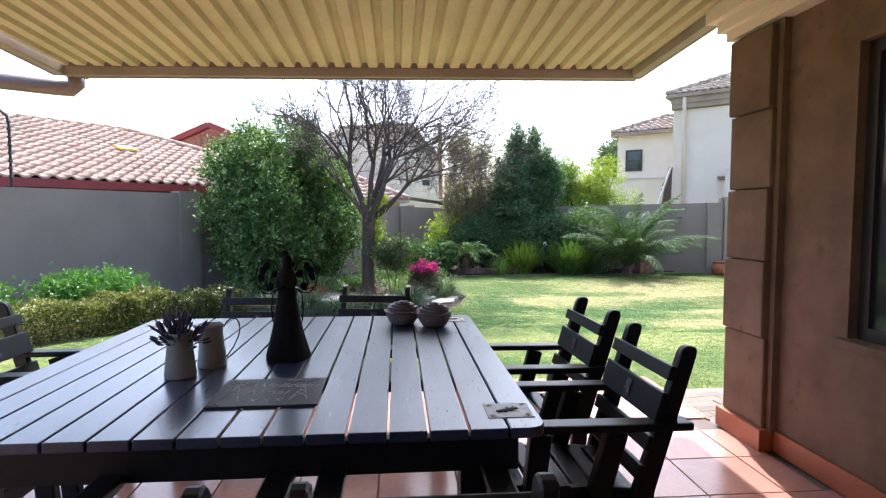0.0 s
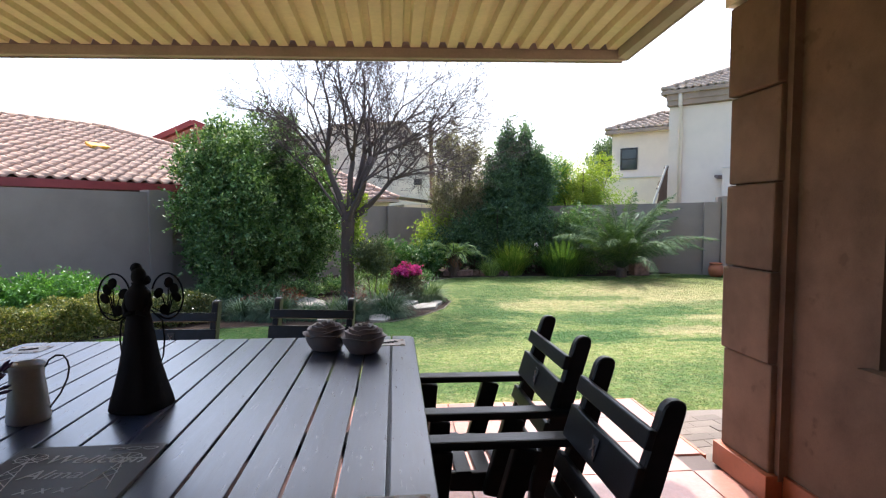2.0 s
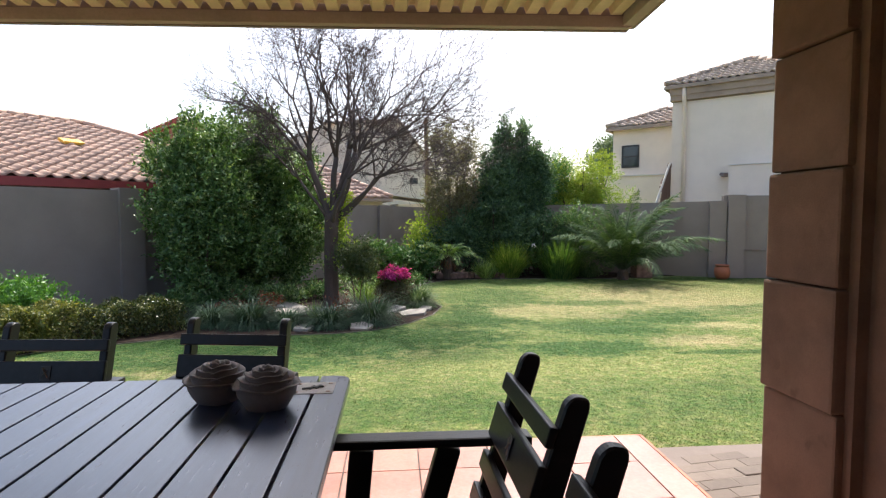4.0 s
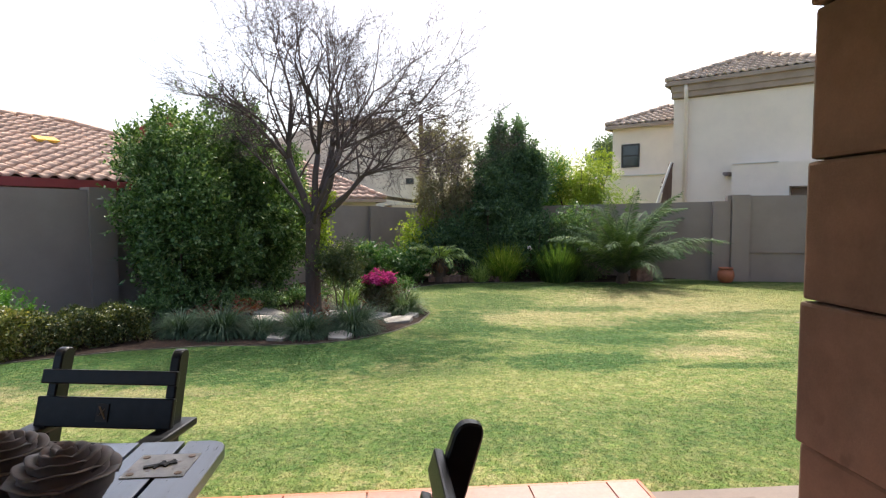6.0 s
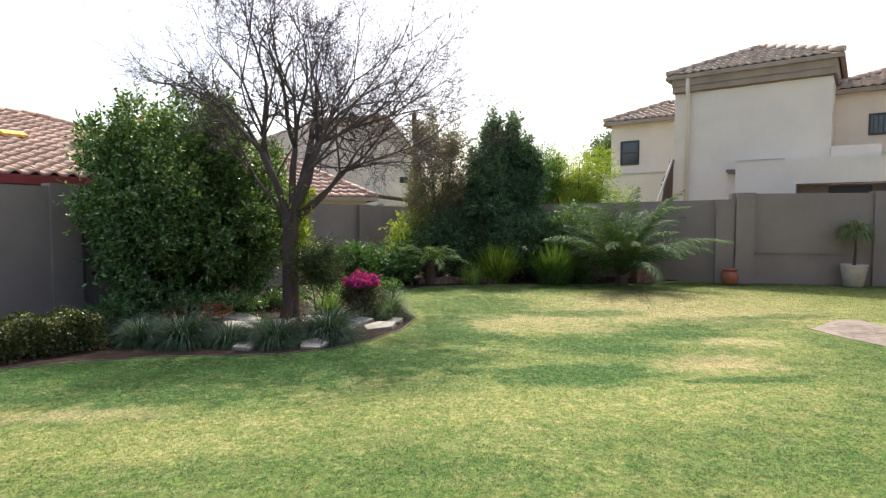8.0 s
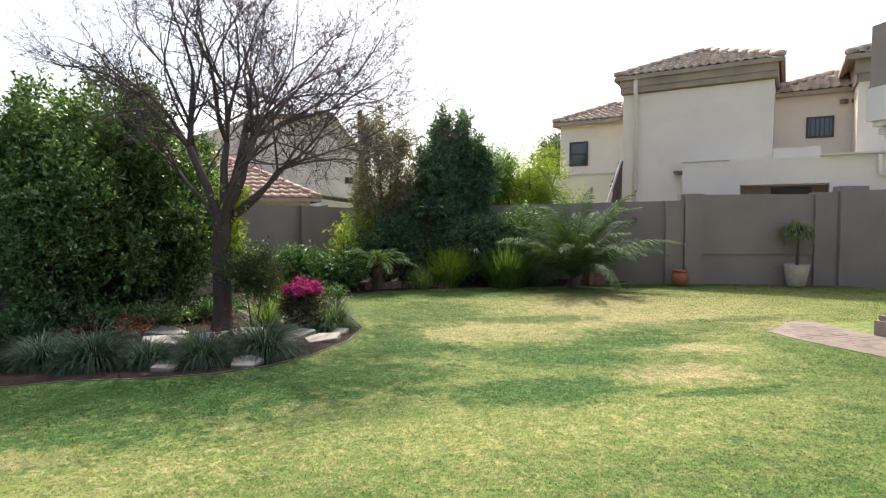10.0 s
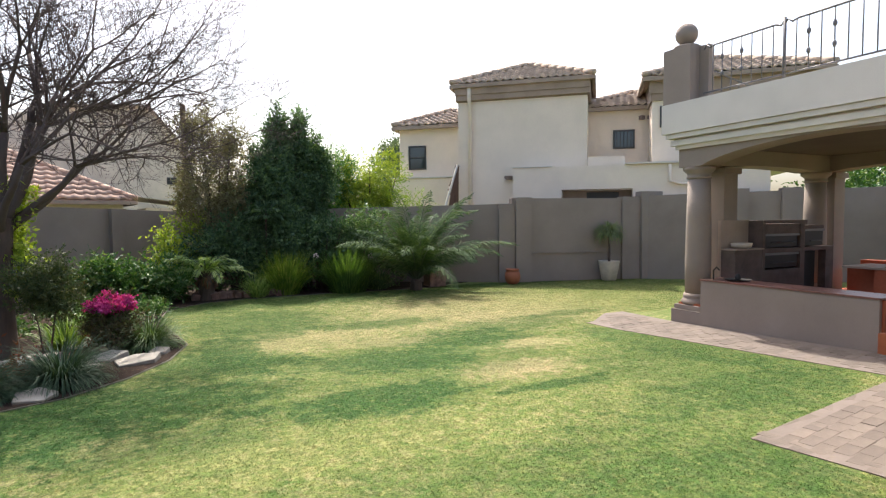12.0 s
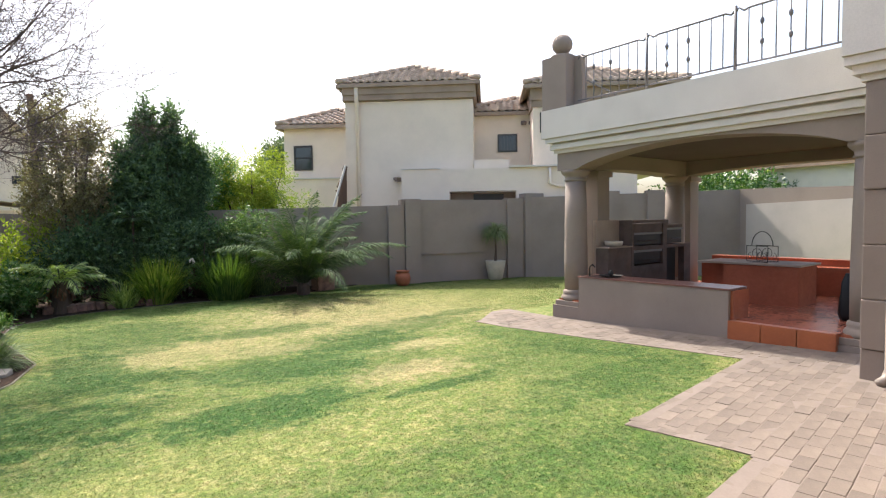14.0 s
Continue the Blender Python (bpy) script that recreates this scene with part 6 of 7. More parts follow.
leafy("large_bush", "large dense dark green bush with small glossy leaves", "bush", (-2.7, 13.0, -0.35), (1.5, 1.4, 1.72), 1.85, 190000, 0.08, L_BUSH, 31, 150, 0.33, 0.2, 0.07, aspect=0.5, up=0.5, reach=(0.2, 1.1))
leafy("large_bush", "upper side growth of the dense green bush", "bush", (-2.95, 11.8, -0.35), (0.75, 0.7, 1.45), 1.7, 52000, 0.08, L_BUSH, 131, 70, 0.3, 0.2, 0.04, aspect=0.5, up=0.5, reach=(0.2, 1.1))
leafy("large_bush", "lower dark side growth of the dense green bush", "bush", (-4.1, 13.4, -0.35), (0.75, 0.6, 0.9), 1.0, 26000, 0.075, L_BUSH, 132, 50, 0.28, 0.2, 0.04, aspect=0.5, up=0.5, reach=(0.2, 1.1))
leafy("large_bush", "dense green bush growing beside the larger one", "bush", (-1.75, 13.9, -0.35), (0.95, 0.9, 1.35), 1.7, 52000, 0.07, L_BUSH, 32, 90, 0.26, 0.2, 0.05, aspect=0.5, up=0.5, reach=(0.25, 1.0))
leafy("bush", "bright green low bush behind the clipped hedge", "bush", (-5.0, 9.6, -0.35), (0.95, 0.55, 0.35), 0.42, 17000, 0.065, L_BRIGHT, 33, 40, 0.26, 0.4, 0.02)
leafy("bush", "bright green low bush by the wall", "bush", (-6.2, 8.6, -0.35), (0.6, 0.6, 0.35), 0.4, 10000, 0.065, L_BRIGHT, 34, 30, 0.26, 0.4, 0.02)
leafy("shrub", "small round standard shrub with fine grey-green leaves", "shrub", (-0.11, 11.3, -0.35), (0.46, 0.45, 0.40), 0.90, 14000, 0.04, L_OLIVE, 35, 50, 0.17, 0.3, 0.015, stems=2, reach=(0.1, 0.85))
leafy("shrub", "leafy green shrub under the corner wall", "shrub", (0.3, 15.6, -0.35), (0.6, 0.5, 0.36), 0.55, 8000, 0.09, L_MID, 36, 22, 0.32, 0.4, 0.02)
leafy("shrub", "leafy variegated shrub under the corner wall", "shrub", (1.0, 15.9, -0.35), (0.6, 0.5, 0.35), 0.42, 5000, 0.10, L_MID, 37, 18, 0.3, 0.4, 0.02)
leafy("shrub", "pale yellow-green shrub against the corner wall", "shrub", (1.55, 17.2, -0.35), (0.55, 0.4, 0.75), 0.95, 4500, 0.09, L_YELLOW, 38, 20, 0.3, 0.4, 0.02)
leafy("tree", "tall sparse brown-leaved shrub tree", "tree", (2.28, 17.3, -0.35), (1.02, 0.8, 2.1), 2.62, 50000, 0.06, L_BROWN, 39, 80, 0.3, 0.1, 0.05)
leafy("tree", "dark green conical tree by the back wall", "tree", (3.5, 17.2, -0.35), (0.95, 0.85, 1.3), 1.65, 46000, 0.085, L_DARK, 40, 70, 0.36, 0.2, 0.08, reach=(0.2, 1.0))
for x, y, h, w, n in [(3.70, 17.2, 4.3, 0.2, 5200), (4.22, 17.25, 4.25, 0.2, 5200), (4.68, 17.2, 3.5, 0.2, 4600), (4.42, 17.2, 2.7, 0.26, 5000), (3.25, 17.2, 3.6, 0.22, 3600)]:
    leafy("tree", "slender dark green upright shoot among the back trees", "tree", (x, y, -0.35), (w * 1.25, w * 1.2, 0.8), h - 0.72, int(n * 1.1), 0.095, L_DARK, int(x * 100), 12, 0.19, 0.2, 0.03, stems=2, reach=(0.1, 1.1))
leafy("tree", "dark green spire-shaped tree with upright shoots", "tree", (3.9, 17.4, -0.35), (0.55, 0.45, 0.75), 2.9, 17000, 0.095, L_DARK, 41, 22, 0.26, 0.3, 0.05, reach=(0.2, 1.1))
leafy("tree", "narrow dark leaning conifer by the back wall", "tree", (4.75, 17.2, -0.35), (0.42, 0.4, 1.15), 2.55, 12000, 0.08, L_DARK, 42, 26, 0.18, 0.3, 0.04, reach=(0.2, 1.1))
leafy("shrub", "dark broad-leaved undergrowth by the back wall", "shrub", (2.7, 16.8, -0.35), (1.2, 0.4, 0.8), 0.9, 14000, 0.09, L_DARK, 43, 34, 0.35, 0.4, 0.03)
leafy("shrub", "dark undergrowth beneath the tall trees", "shrub", (4.6, 16.5, -0.35), (1.1, 0.4, 0.8), 0.9, 12000, 0.09, L_DARK, 44, 30, 0.35, 0.4, 0.03)
leafy("tree", "feathery yellow-green tree behind the palm", "tree", (6.5, 18.7, -0.35), (1.6, 0.8, 1.6), 2.1, 52000, 0.065, L_YELLOW, 45, 90, 0.34, 0.2, 0.06, up=0.1, aspect=0.4, reach=(0.3, 1.0))
leafy("tree", "bright green feathery tree behind the garden wall", "tree", (5.0, 18.6, -0.35), (1.2, 0.7, 1.5), 2.2, 36000, 0.065, L_BRIGHT, 46, 80, 0.3, 0.2, 0.06, up=0.1, aspect=0.4, reach=(0.3, 1.0))
leafy("shrub", "dark green shrub behind the palm", "shrub", (5.6, 16.4, -0.35), (0.9, 0.45, 0.9), 0.9, 9000, 0.08, L_BUSH, 47, 28, 0.35, 0.4, 0.03)
leafy("tree", "distant grey-green tree beyond the houses", "tree", (12.0, 30.0, -0.35), (1.4, 1.2, 1.2), 4.3, 7000, 0.2, L_BLUE, 48, 26, 0.6, 0.3, 0.1)
leafy("tree", "distant dark cypress behind the large bush", "tree", (-5.6, 24.0, -0.35), (0.8, 0.8, 1.7), 3.6, 6000, 0.13, L_DARK, 49, 20, 0.4, 0.3, 0.1)
leafy("tree", "distant green trees seen through the pavilion", "tree", (24.5, 14.5, -0.35), (4.0, 2.0, 1.3), 2.4, 9000, 0.2, L_MID, 50, 36, 0.7, 0.3, 0.1)


def pink_bush():
    t = leafy("azalea", "small azalea bush topped with bright pink flowers", "bush", (0.57, 11.45, -0.35), (0.34, 0.34, 0.34), 0.40, 7000, 0.045, L_BROWNGREEN, 51, 30, 0.14, 0.3, 0.02)
    rng = np.random.default_rng(52)
    p, _ = blob_points(4600, (0, 0, 0.60), (0.28, 0.28, 0.15), rng, 44, 0.075, 0.5)
    ob = new("flower", quads_mesh("flower", leaf_quads(p, 0.045, 0.035, rng), L_PINK))
    ob.parent = t
    tagged(ob, "dense bright pink flowers", kind="stuff")


pink_bush()


def hedge(label, line, n, mat, seed, height, half=0.36):
    t = thing("hedge", label, "hedge", (0, 0, 0))
    rng = np.random.default_rng(seed)
    pts = []
    seg = rng.integers(0, len(line) - 1, n)
    f = rng.uniform(0, 1, n)
    a, b = np.array(line)[seg], np.array(line)[seg + 1]
    d = b - a
    nn = np.stack([-d[:, 1], d[:, 0]], 1) / np.linalg.norm(d, axis=1)[:, None]
    w = rng.uniform(-half, half, n)
    top = height + 0.05 * np.sin(f * 9 + seg * 3) + rng.normal(size=n) * 0.02
    z = np.where(rng.uniform(size=n) < 0.5, top * rng.uniform(0.85, 1.0, n), rng.uniform(0.05, 1, n) * top)
    face = rng.uniform(size=n) < 0.5
    w = np.where(face & (z < top * 0.85), np.sign(w) * (half + rng.normal(size=n) * 0.03), w)
    xy = a + d * f[:, None] + nn * w[:, None]
    p = np.column_stack([xy, z - 0.34])
    q = leaf_quads(p, 0.045, 0.025, rng, up=0.4)
    ob = new("foliage", quads_mesh("foliage", q, mat))
    ob.parent = t
    tagged(ob, kind="stuff")
    bm = bmesh.new()
    for (x0, y0), (x1, y1) in zip(line, line[1:]):
        for k in range(7):
            x, y = x0 + (x1 - x0) * k / 7, y0 + (y1 - y0) * k / 7
            tube(bm, [(x, y, -0.4), (x + rng.uniform(-0.08, 0.08), y + rng.uniform(-0.08, 0.08), 0.05)], [0.015, 0.005], 5)
    part("stems", bm, M_BARK, t, kind="stuff")


hedge("low clipped golden-green hedge along the garden bed", [(-6.6, 5.6), (-5.1, 7.0), (-4.2, 8.3), (-3.75, 8.9)], 36000, L_HEDGE, 60, 0.50)
# the hedge's far end, leaf colour darkened for the shade it stands in
hedge("shaded end of the low clipped hedge, with darker coloured leaves", [(-3.7, 8.95), (-3.2, 9.45), (-2.75, 9.9)], 15000, L_HEDGE_SHADED, 61, 0.42)


def blades(center, n, length, width, rng, spread=0.6, base=0.08, segs=4, stiff=0.5, droop=0.28):
    """Arching strap blades from one foot, as quads."""
    out = []
    for i in range(n):
        a = rng.uniform(0, 2 * math.pi)
        el = rng.uniform(0.15, 1.0) ** stiff
        d = np.array([math.cos(a) * spread * (1.3 - el), math.sin(a) * spread * (1.3 - el), el + 0.25])
        d /= np.linalg.norm(d)
        p = np.array(center, float) + np.array([math.cos(a), math.sin(a), 0]) * rng.uniform(0, base)
        side = np.cross(d, [0, 0, 1])
        side = side / (np.linalg.norm(side) + 1e-9) + rng.normal(size=3) * 0.2
        ln = length * rng.uniform(0.6, 1.15)
        for s in range(segs):
            w0 = width * (1 - s / segs) ** 0.6
            w1 = width * (1 - (s + 1) / segs) ** 0.6
            d2 = d + np.array([0, 0, -droop * (s + 1) / segs * (1.6 - el)])
            d2 /= np.linalg.norm(d2)
            p2 = p + d2 * ln / segs
            out.append([p - side * w0 / 2, p + side * w0 / 2, p2 + side * w1 / 2, p2 - side * w1 / 2])
            p, d = p2, d2
    return np.array(out)


def tuft(name, label, at, n, length, width, mat, seed, spread=0.9, base=0.1, stiff=0.5, flowers=None, group="", droop=0.28):
    t = thing(name, label, "grass tuft", at, group=group)
    rng = np.random.default_rng(seed)
    ob = new("foliage", quads_mesh("foliage", blades((0, 0, 0), n, length, width, rng, spread, base, 6, stiff, droop), mat))
    ob.parent = t
    tagged(ob, kind="stuff")
    if flowers:
        for x, y, h in flowers:
            bm, bf = bmesh.new(), bmesh.new()
            tube(bm, [(0, 0, 0), (x, y, h)], 0.008, 5)
            for k in range(14):
                v = Vector(rng.normal(size=3)).normalized() * 0.05
                lathe(bf, [(0.004, -0.02), (0.022, 0.0), (0.004, 0.02)], 6, (x + v.x, y + v.y, h + v.z))
            part("stalk", bm, M_STEM, t)
            part("flower_head", bf, M_WHITEFLOWER, t, "round white flower head")
    return t


for i, (x, y, s) in enumerate([(-2.95, 10.15, 0.9), (-2.2, 9.95, 1.0), (-1.62, 9.85, 1.05), (-1.05, 9.8, 1.05), (-0.42, 9.72, 1.05), (0.22, 9.98, 1.1), (-2.5, 10.7, 0.9)]):
    tuft("border_grass", "grey-green strappy border grass tuft", (x, y, -0.345), 1500, (0.40 + 0.09 * (i % 3)) * s, 0.010, L_GREY, 70 + i, 1.2, 0.15, 0.8, droop=0.75, group="border grasses")
tuft("border_grass", "fresh green strappy border grass tuft beside the azalea", (0.98, 11.45, -0.345), 1100, 0.58, 0.012, L_GREENTUFT, 80, 1.25, 0.12, 0.8, droop=0.6, group="border grasses")
tuft("day_lily", "light green arching lily leaves beneath the standard shrub", (0.0, 11.95, -0.345), 190, 0.5, 0.022, L_LILY, 81, 1.0, 0.2)
tuft("day_lily", "yellow-green upright lily clump by the stones", (-0.75, 10.35, -0.345), 70, 0.34, 0.018, L_LILY, 82, 0.7, 0.08)
tuft("agapanthus", "tall bright green grass clump by the back wall", (3.62, 16.0, -0.345), 800, 1.0, 0.022, L_GRASS, 83, 0.7, 0.28, 0.4)
tuft("agapanthus", "spreading strap-leaved clump beside the tall grass", (3.0, 15.9, -0.345), 300, 0.55, 0.026, L_FERN, 84, 1.0, 0.2)
tuft("agapanthus", "tall dark green grass clump with a few white flower heads", (4.98, 15.8, -0.345), 1200, 1.0, 0.020, L_GRASS2, 85, 0.7, 0.42, 0.4, [(-0.7, 0.1, 0.85), (0.6, 0.1, 0.8)])
tuft("agapanthus", "low dark strap-leaved clump near the palm", (5.75, 15.9, -0.345), 420, 0.5, 0.02, L_PALM, 86, 0.9, 0.25)
for i, (x, y, r, h, m) in enumerate([(-3.2, 11.3, 0.45, 0.22, L_BUSH), (-2.3, 11.7, 0.5, 0.24, L_BUSH), (-1.5, 11.9, 0.45, 0.2, L_BUSH), (-0.9, 12.6, 0.5, 0.22, L_MID), (0.3, 12.9, 0.5, 0.2, L_BUSH), (0.8, 13.8, 0.4, 0.2, L_MID), (-0.2, 13.9, 0.5, 0.25, L_BUSH)]):
    leafy("ground_cover", "low dark leafy ground cover in the bed", "plant", (x, y, -0.345), (r, r * 0.8, h * 0.6), h, 2600, 0.06, m, 130 + i, 20, 0.16, 0.3, 0.008)
for i, (x, y) in enumerate([(-2.3, 11.0), (-1.6, 11.0), (-0.35, 10.5), (0.4, 11.9)]):
    leafy("ground_plant", "low reddish-brown leafy plant in the bed", "plant", (x, y, -0.345), (0.2, 0.2, 0.11), 0.14, 330, 0.07, L_RUST, 90 + i, 10, 0.12, 0.3, 0.008)


def frond(length, n_leaf, leaf_len, rise, droop, rng, width=0.02, vee=0.5):
    """Quads of one pinnate frond that leaves along +x, and its stem's points."""
    stem = []
    p, ang = np.array([0.0, 0, 0]), rise
    steps = 16
    for i in range(steps + 1):
        stem.append(p.copy())
        ang -= droop / steps * (0.4 + 1.4 * i / steps)
        p = p + np.array([math.cos(ang), 0, math.sin(ang)]) * length / steps
    stem = np.array(stem)
    out = []
    for k in range(n_leaf):
        f = 0.12 + 0.88 * k / n_leaf
        i = min(steps - 1, int(f * steps))
        q = stem[i] + (stem[i + 1] - stem[i]) * (f * steps - i)
        t = stem[i + 1] - stem[i]
        t /= np.linalg.norm(t)
        ll = leaf_len * (math.sin(math.pi * min(1, f * 0.9 + 0.12)) ** 0.6) * rng.uniform(0.85, 1.1)
        nrm = np.cross([0, 1, 0], t)
        for s in (-1, 1):
            d = t * rng.uniform(0.9, 1.6) + np.array([0, s * 1.0, 0]) + nrm * vee * rng.uniform(-0.5, 1.2)
            d = d / np.linalg.norm(d)
            w = t * width / 2
            mid = q + d * ll * 0.5
            end = q + d * ll + np.array([0, 0, -ll * 0.28])
            out.append([q - w * 0.6, mid - w, end, mid + w])
    return np.array(out), stem


def fronds(name, label, category, at, count, length, n_leaf, leaf_len, mat, seed, elev=(0.2, 1.35), droop=1.0, crown_z=0.25, width=0.02, trunk=0.1, stem_mat=M_STEM, az=None):
    t = thing(name, label, category, at)
    rng = np.random.default_rng(seed)
    bm = bmesh.new()
    lathe(bm, [(trunk * 1.2, -0.1), (trunk * 1.1, 0.05), (trunk, crown_z), (trunk * 0.5, crown_z + 0.08)], 12, wave=lambda a, z: 0.12 * math.sin(9 * a + 40 * z))
    part("trunk", bm, M_BARK, t)
    for k in range(count):
        roll = rng.uniform(-0.45, 0.45) if name == "palm" else 0.0
        a = 2 * math.pi * k * 0.382 + rng.uniform(-0.2, 0.2)
        if az:
            a = rng.uniform(*az)
        e = elev[0] + (elev[1] - elev[0]) * (k / count) + rng.uniform(-0.15, 0.15)
        L = length * rng.uniform(0.6, 1.1)
        q, stem = frond(L, n_leaf, leaf_len, e, droop * rng.uniform(0.55, 1.45), rng, width)
        R = np.array(Matrix.Rotation(a, 3, "Z") @ Matrix.Rotation(roll, 3, Vector((math.cos(e), 0, math.sin(e)))))
        q = q @ R.T + np.array([0, 0, crown_z])
        st = stem @ R.T + np.array([0, 0, crown_z])
        ob = new("frond", quads_mesh("frond", q, mat))
        ob.parent = t
        bm = bmesh.new()
        tube(bm, [Vector(v) for v in st[::2]], [0.013 * (1 - i / 9) + 0.003 for i in range(len(st[::2]))], 5)
        part("midrib", bm, stem_mat, ob)
    return t


fronds("palm", "young date palm with long arching grey-green fronds", "palm", (6.5, 15.3, -0.345), 56, 2.5, 115, 0.37, L_PALM, 101, (0.72, 1.5), 1.1, 0.2, 0.017, 0.13)
fronds("tree_fern", "small tree fern with light green spreading fronds", "fern", (1.95, 15.9, -0.345), 18, 1.0, 36, 0.22, L_FERN, 102, (0.3, 1.1), 1.1, 0.58, 0.036, 0.15)
fronds("tree_fern_skirt", "brown withered fronds hanging under the small tree fern", "fern", (1.95, 15.88, -0.345), 9, 0.5, 22, 0.12, L_DRYFROND, 104, (-0.5, 0.1), 1.2, 0.52, 0.04, 0.10)
fronds("fan_palm", "dark fan palm leaves among the trees", "palm", (3.3, 16.6, -0.345), 14, 0.6, 26, 0.22, L_DARK, 103, (0.0, 1.1), 0.9, 1.75, 0.03, 0.018)

bm = bmesh.new()
rs = np.random.default_rng(7)
STONES = [(0.88, 10.62, 0.24, 0.18, 25), (0.52, 10.95, 0.26, 0.15, 5), (1.1, 11.0, 0.13, 0.1, 30), (-0.75, 9.52, 0.17, 0.15, 0), (0.05, 9.5, 0.19, 0.13, 10), (-0.3, 11.2, 0.34, 0.16, 10), (0.10, 12.0, 0.36, 0.17, -10),
          (-0.7, 11.0, 0.30, 0.15, 20), (-1.15, 10.9, 0.34, 0.18, 0), (-1.4, 11.5, 0.4, 0.18, 0), (0.3, 10.6, 0.24, 0.11, -5), (0.55, 12.6, 0.28, 0.14, 15), (-0.55, 10.6, 0.26, 0.12, 30), (-0.85, 9.85, 0.14, 0.1, 10)]


def stone(x, y, a, b, rz, h=0.04, mat=None, label="flat pale sandstone slab in the garden bed"):
    bm = bmesh.new()
    n = 5
    ring = []
    for i in range(n):
        t = 2 * math.pi * i / n + rs.uniform(-0.25, 0.25)
        k = rs.uniform(0.85, 1.15)
        ring.append((a * k * math.cos(t), b * 1.2 * k * math.sin(t)))
    prism(bm, ring, -0.05, h)
    bmesh.ops.bevel(bm, geom=list(bm.edges), offset=0.006, segments=1, affect="EDGES")
    ob = solid("stone", bm, mat or M_STONE, label, "stone", "bed stones", at=(x, y, -0.34), rz=rz)
    ob.matrix_basis = pose(x, y, -0.33, rs.uniform(2, 13), rs.uniform(-9, 9), 0) @ pose(0, 0, 0, 0, 0, rz)


for x, y, a, b, r in STONES:
    stone(x, y, a, b, r, 0.04)
for i in range(11):
    x = 1.75 + i * 0.17
    stone(x, 15.95 + rs.uniform(-0.1, 0.1), 0.11, 0.09, rs.uniform(0, 90), 0.14, M_FACE, "rough brown border stone under the trees")


def pot(at, r, h, mat, label, profile):
    t = thing("plant_pot", label, "pot", at)
    bm = bmesh.new()
    lathe(bm, [(r * a, h * b) for a, b in profile], 32)
    part("body", bm, mat, t, smooth=True)
    bm = bmesh.new()
    lathe(bm, [(r * 0.8, h * 0.88), (r * 0.8, h * 0.9)], 20)
    part("soil", bm, M_SOIL, t)
    return t


pot((9.12, 15.15, -0.35), 0.20, 0.38, M_TERRA, "round terracotta pot by the garden wall", [(0.6, 0), (0.85, 0.15), (1.0, 0.45), (0.92, 0.75), (0.75, 0.86), (0.78, 0.9), (0.9, 1.0), (0.8, 1.0), (0.7, 0.88)])
p2 = pot((11.78, 14.55, -0.35), 0.275, 0.52, M_POTW, "tapered cream plant pot with a spiky plant", [(0.62, 0), (0.7, 0.05), (0.9, 0.6), (1.0, 0.96), (1.0, 1.0), (0.9, 1.0), (0.86, 0.88)])
bm = bmesh.new()
tube(bm, [(0, 0, 0.45), (0.02, 0, 0.8), (0.0, 0, 1.25)], [0.04, 0.025, 0.02], 8)
part("stem", bm, M_BARK, p2)
ob = new("spiky_leaves", quads_mesh("spiky_leaves", blades((0, 0, 1.22), 640, 0.56, 0.02, np.random.default_rng(111), 1.2, 0.03, 6, 0.6, 0.9), L_SPIKE))
ob.parent = p2
bm = bmesh.new()
box(bm, -0.22, 0.22, -0.2, 0.2, 0.0, 0.42, bevel=0.02)
solid("planter", bm, M_FACE, "square brown brick planter beside the palm", "planter", at=(7.2, 15.75, -0.35))


# ---- grass blades on the near lawn ----
def grass():
    rng = np.random.default_rng(200)
    n = 1150000
    x = rng.uniform(-5.5, 13.0, n)
    y = 3.2 + (16.0 - 3.2) * rng.uniform(0, 1, n) ** 1.25
    ok = ~inside(BED_POLY, x, y) & ~inside(PAVING, x, y) & ~((x < 2.08) & (y < 4.48)) & ~((x > 8.0) & (y < 10.4)) & (y < 15.6 - 0.30 * (x - 9.3) * (x > 9.3))
    x, y = x[ok], y[ok]
    n = len(x)
    z = G(x, y) - 0.006
    h = 0.012 * rng.uniform(0.5, 1.3, n)
    a = rng.uniform(0, 2 * math.pi, n)
    w = 0.0024 + 0.0009 * (y / 6)
    l = rng.normal(size=(n, 2)) * 0.015
    c = np.column_stack([x, y, z])
    s = np.column_stack([np.cos(a) * w, np.sin(a) * w, np.zeros(n)])
    tip = c + np.column_stack([l, h])
    tagged(new("grass", quads_mesh("grass", np.stack([c - s, c + s, tip], 1), M_BLADE, 3)), "short lawn grass blades", "grass", kind="stuff")


grass()


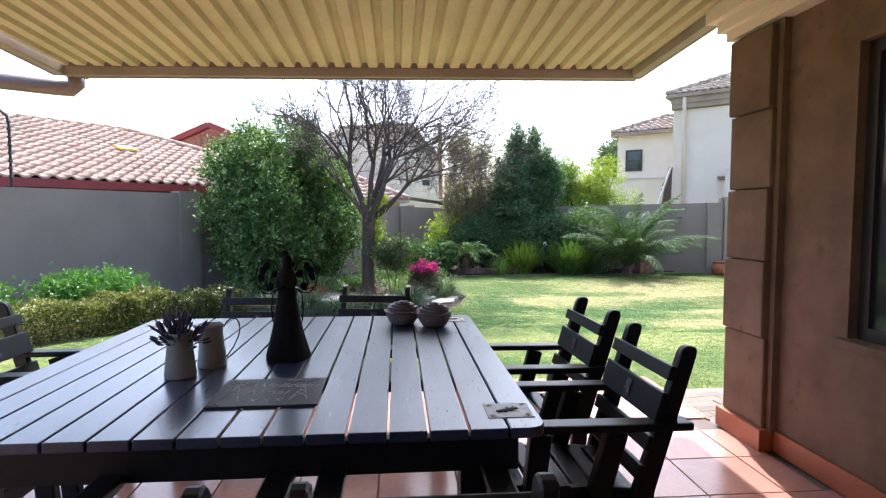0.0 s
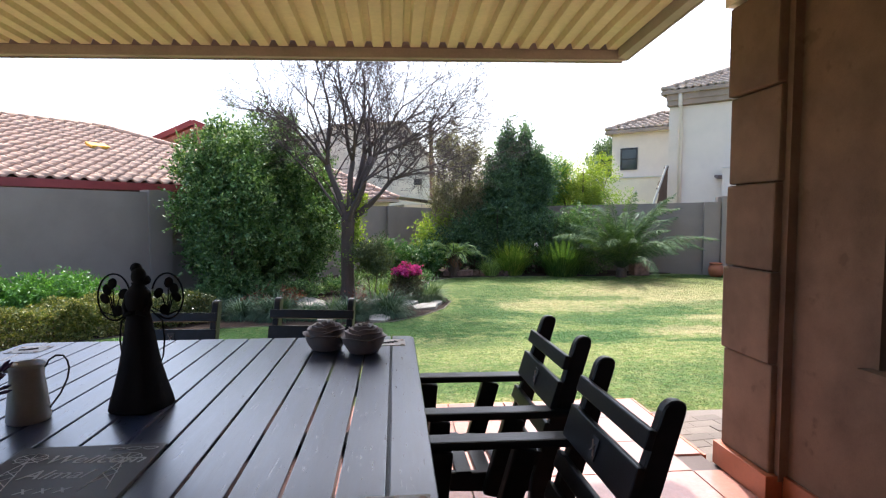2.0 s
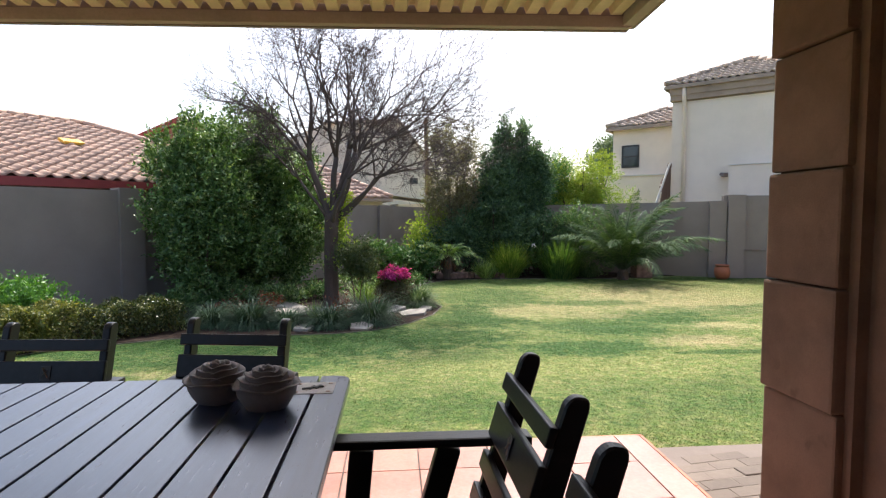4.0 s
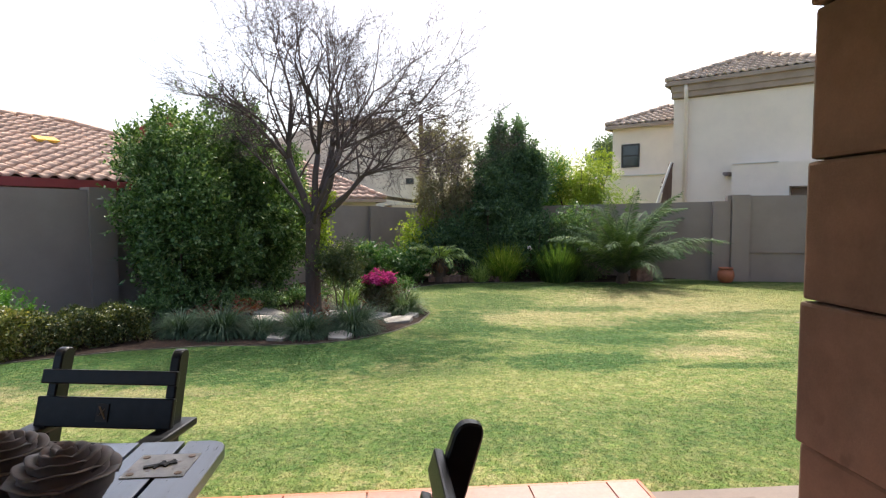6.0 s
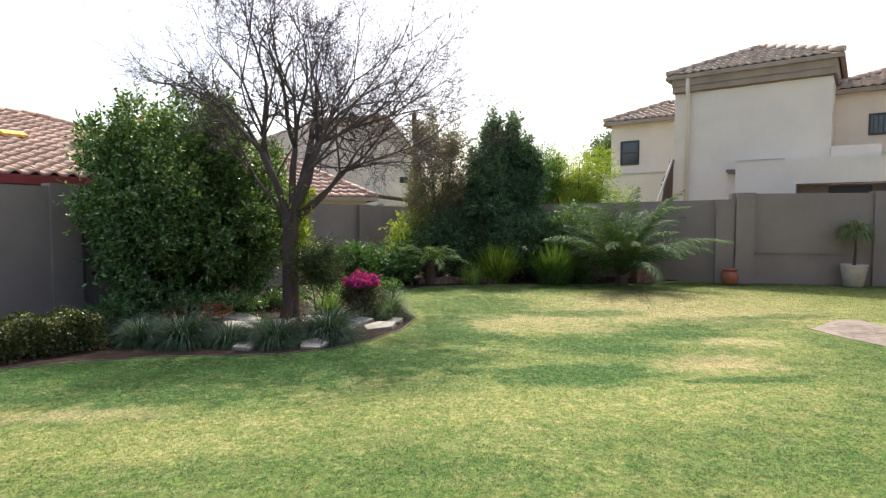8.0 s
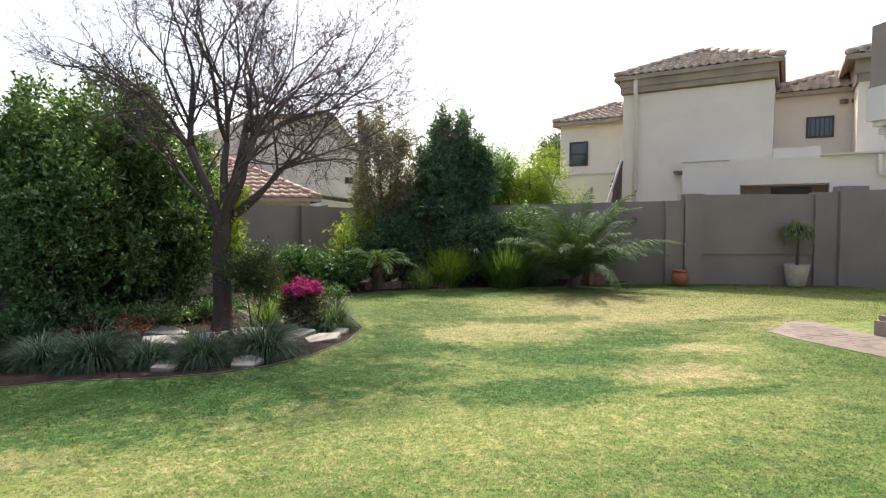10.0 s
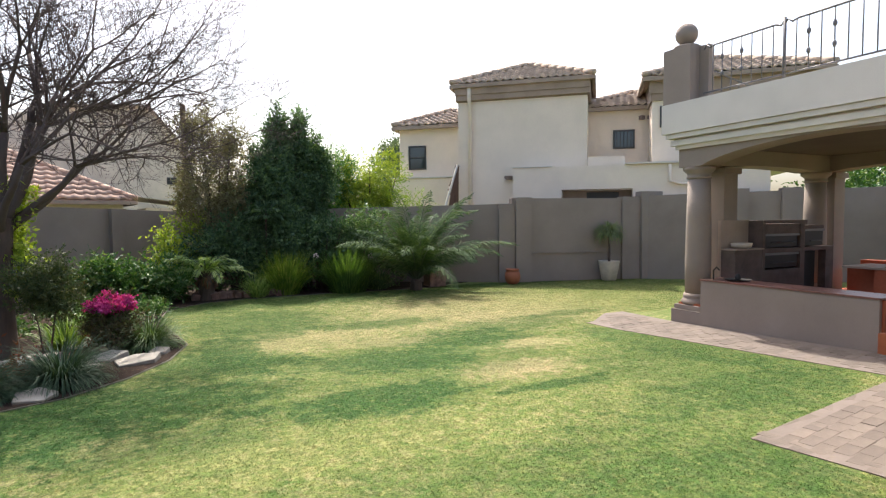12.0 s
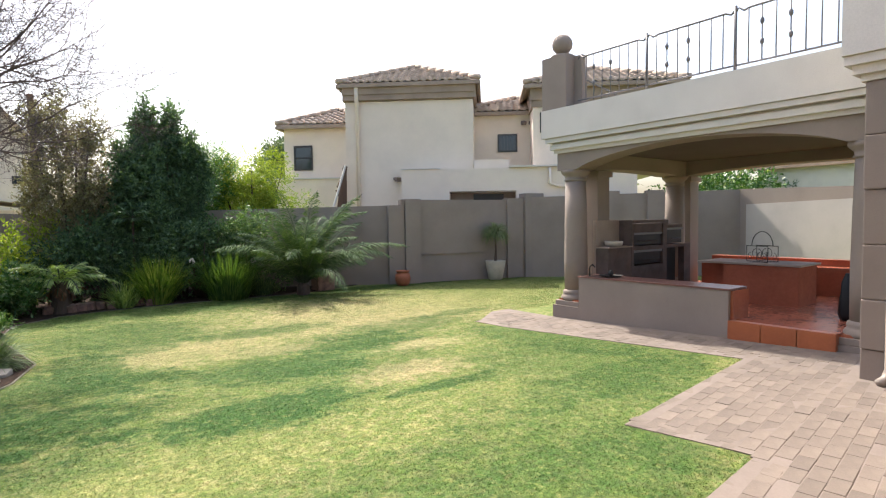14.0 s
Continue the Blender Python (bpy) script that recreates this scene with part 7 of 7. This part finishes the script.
# ---- small pieces of floors and paving ----
def floor_tiles():
    bm = bmesh.new()
    box(bm, -0.1965, 0.1965, -0.1965, 0.1965, -0.03, 0.0)
    bmesh.ops.bevel(bm, geom=[e for e in bm.edges if min(v.co.z for v in e.verts) > -0.01], offset=0.002, segments=1, affect="EDGES")
    me = finish("floor_tile", bm, M_TILE)
    far = []
    for i in range(-11, 5):
        for j in range(-15, 4):
            x, y = 0.1 + 0.4 * i, 2.92 + 0.4 * j + 0.2
            if x + 0.2 > 2.06 or x - 0.2 < SLAB[0] or y - 0.2 < SLAB[2]:
                continue
            if y + 0.2 > 4.3:
                continue
            ob = new("floor_tile", me)
            ob.location = (x, y, 0)
            ob.parent = patio
    # cut tiles by the wall and the lit border of the slab
    for x0, x1, y0, y1 in [(1.904, 2.142 if k < 3 else 2.095, 1.324 + 0.4 * k, 1.716 + 0.4 * k) for k in range(-6, 5)] + [(2.05, 2.06, 0, 0)] + [(-4.3 + 0.4 * i + 0.204, -4.3 + 0.4 * i + 0.596, 4.124, 4.46) for i in range(0, 15)] + [(1.904, 2.056, 3.52, 4.46)]:
        if x1 - x0 < 0.05 or (x1 > 2.06 and y1 > 3.5):
            continue
        bm = bmesh.new()
        box(bm, x0, x1, y0, y1, -0.03, -0.0005)
        ob = new("floor_tile", finish("floor_tile", bm, M_TILE))
        ob.parent = patio
    bm = bmesh.new()
    for i in range(16):
        box(bm, -4.3 + 0.4 * i + 0.003, min(2.075, -4.3 + 0.4 * (i + 1) - 0.003), 4.462, 4.48, -0.5, -0.001)
    for k in range(3):
        box(bm, 2.062, 2.078, 3.5 + k * 0.33, 3.5 + (k + 1) * 0.33 - 0.006, -0.5, -0.001)
    ob = part("riser_tile", bm, M_SKIRT, patio, "orange terracotta tiles on the slab's edge")


floor_tiles()


def paving():
    pave = bpy.data.objects["pavement"]
    L, W = 0.215, 0.105
    bm = bmesh.new()
    box(bm, -L / 2 + 0.002, L / 2 - 0.002, -W / 2 + 0.0015, W / 2 - 0.0015, -0.05, 0.006)
    bmesh.ops.bevel(bm, geom=[e for e in bm.edges if min(v.co.z for v in e.verts) > 0], offset=0.004, segments=1, affect="EDGES")
    me = finish("brick", bm, M_BRICK)
    vs = np.array([tuple(v.co) for v in me.vertices])
    fs = [tuple(p.vertices) for p in me.polygons]
    rng = np.random.default_rng(300)
    ang = radians(8)
    ca, sa = math.cos(ang), math.sin(ang)
    cand = []
    for j in range(-30, 110):
        for i in range(-10, 60):
            u = (i + 0.5 * (j % 2)) * L
            v = j * W
            x = 2.0 + u * ca - v * sa
            y = 3.4 + u * sa + v * ca
            cand.append((x, y, 0.0))
    c = np.array(cand)
    m = 0.14
    ok = inside(PAVING, c[:, 0], c[:, 1])
    for dx, dy in ((m, 0), (-m, 0), (0, m), (0, -m)):
        ok &= inside(PAVING, c[:, 0] + dx, c[:, 1] + dy)
    ok &= ~((c[:, 0] > 7.2) & (c[:, 1] < 5.0)) & ~((c[:, 0] > 8.34) & (c[:, 1] < 9.62))
    turned = {}
    c = c[ok]
    # a border course of stretchers along the lawn
    rim = []
    for a, b in zip(PAVING[2:7], PAVING[3:8]):
        a, b = Vector(a), Vector(b)
        e = (b - a).normalized()
        side = Vector((-e.y, e.x))
        mid = (a + b) / 2 + side * 0.2
        if not inside(PAVING, np.array([mid.x]), np.array([mid.y]))[0]:
            side = -side
        for k in range(int(((b - a).length + 0.1) / L)):
            for row in (0.5, 1.5):
                p = a + e * (L * (k + 0.5) + (row - 0.5) * 0.04) + side * W * row
                if inside(PAVING, np.array([p.x]), np.array([p.y]))[0]:
                    turned[len(c) + len(rim)] = math.atan2(e.y, e.x)
                    rim.append((p.x, p.y, 0.0))
    c = np.concatenate([c, np.array(rim)])
    d = np.hypot(c[:, 0] - 4.9, c[:, 1] - 5.1)
    order = np.argsort(d)
    verts, faces = [], []
    for k, idx in enumerate(order):
        x, y, _ = c[idx]
        r = turned.get(int(idx), ang) + rng.normal() * 0.012
        z = float(G(x, y)) + rng.normal() * 0.0018 - (0.004 if int(idx) in turned else 0)
        if k < 300:
            ob = new("brick", me)
            ob.matrix_basis = pose(x, y, z, rng.normal() * 0.5, rng.normal() * 0.5, math.degrees(r))
            ob.parent = pave
        else:
            cr, sr = math.cos(r), math.sin(r)
            b = len(verts)
            for p in vs:
                verts.append((x + p[0] * cr - p[1] * sr, y + p[0] * sr + p[1] * cr, z + p[2]))
            faces += [tuple(q + b for q in f) for f in fs]
    ob = new("bricks", raw_mesh("bricks", verts, faces, M_BRICKI))
    ob.parent = pave
    tagged(ob, kind="stuff")


paving()
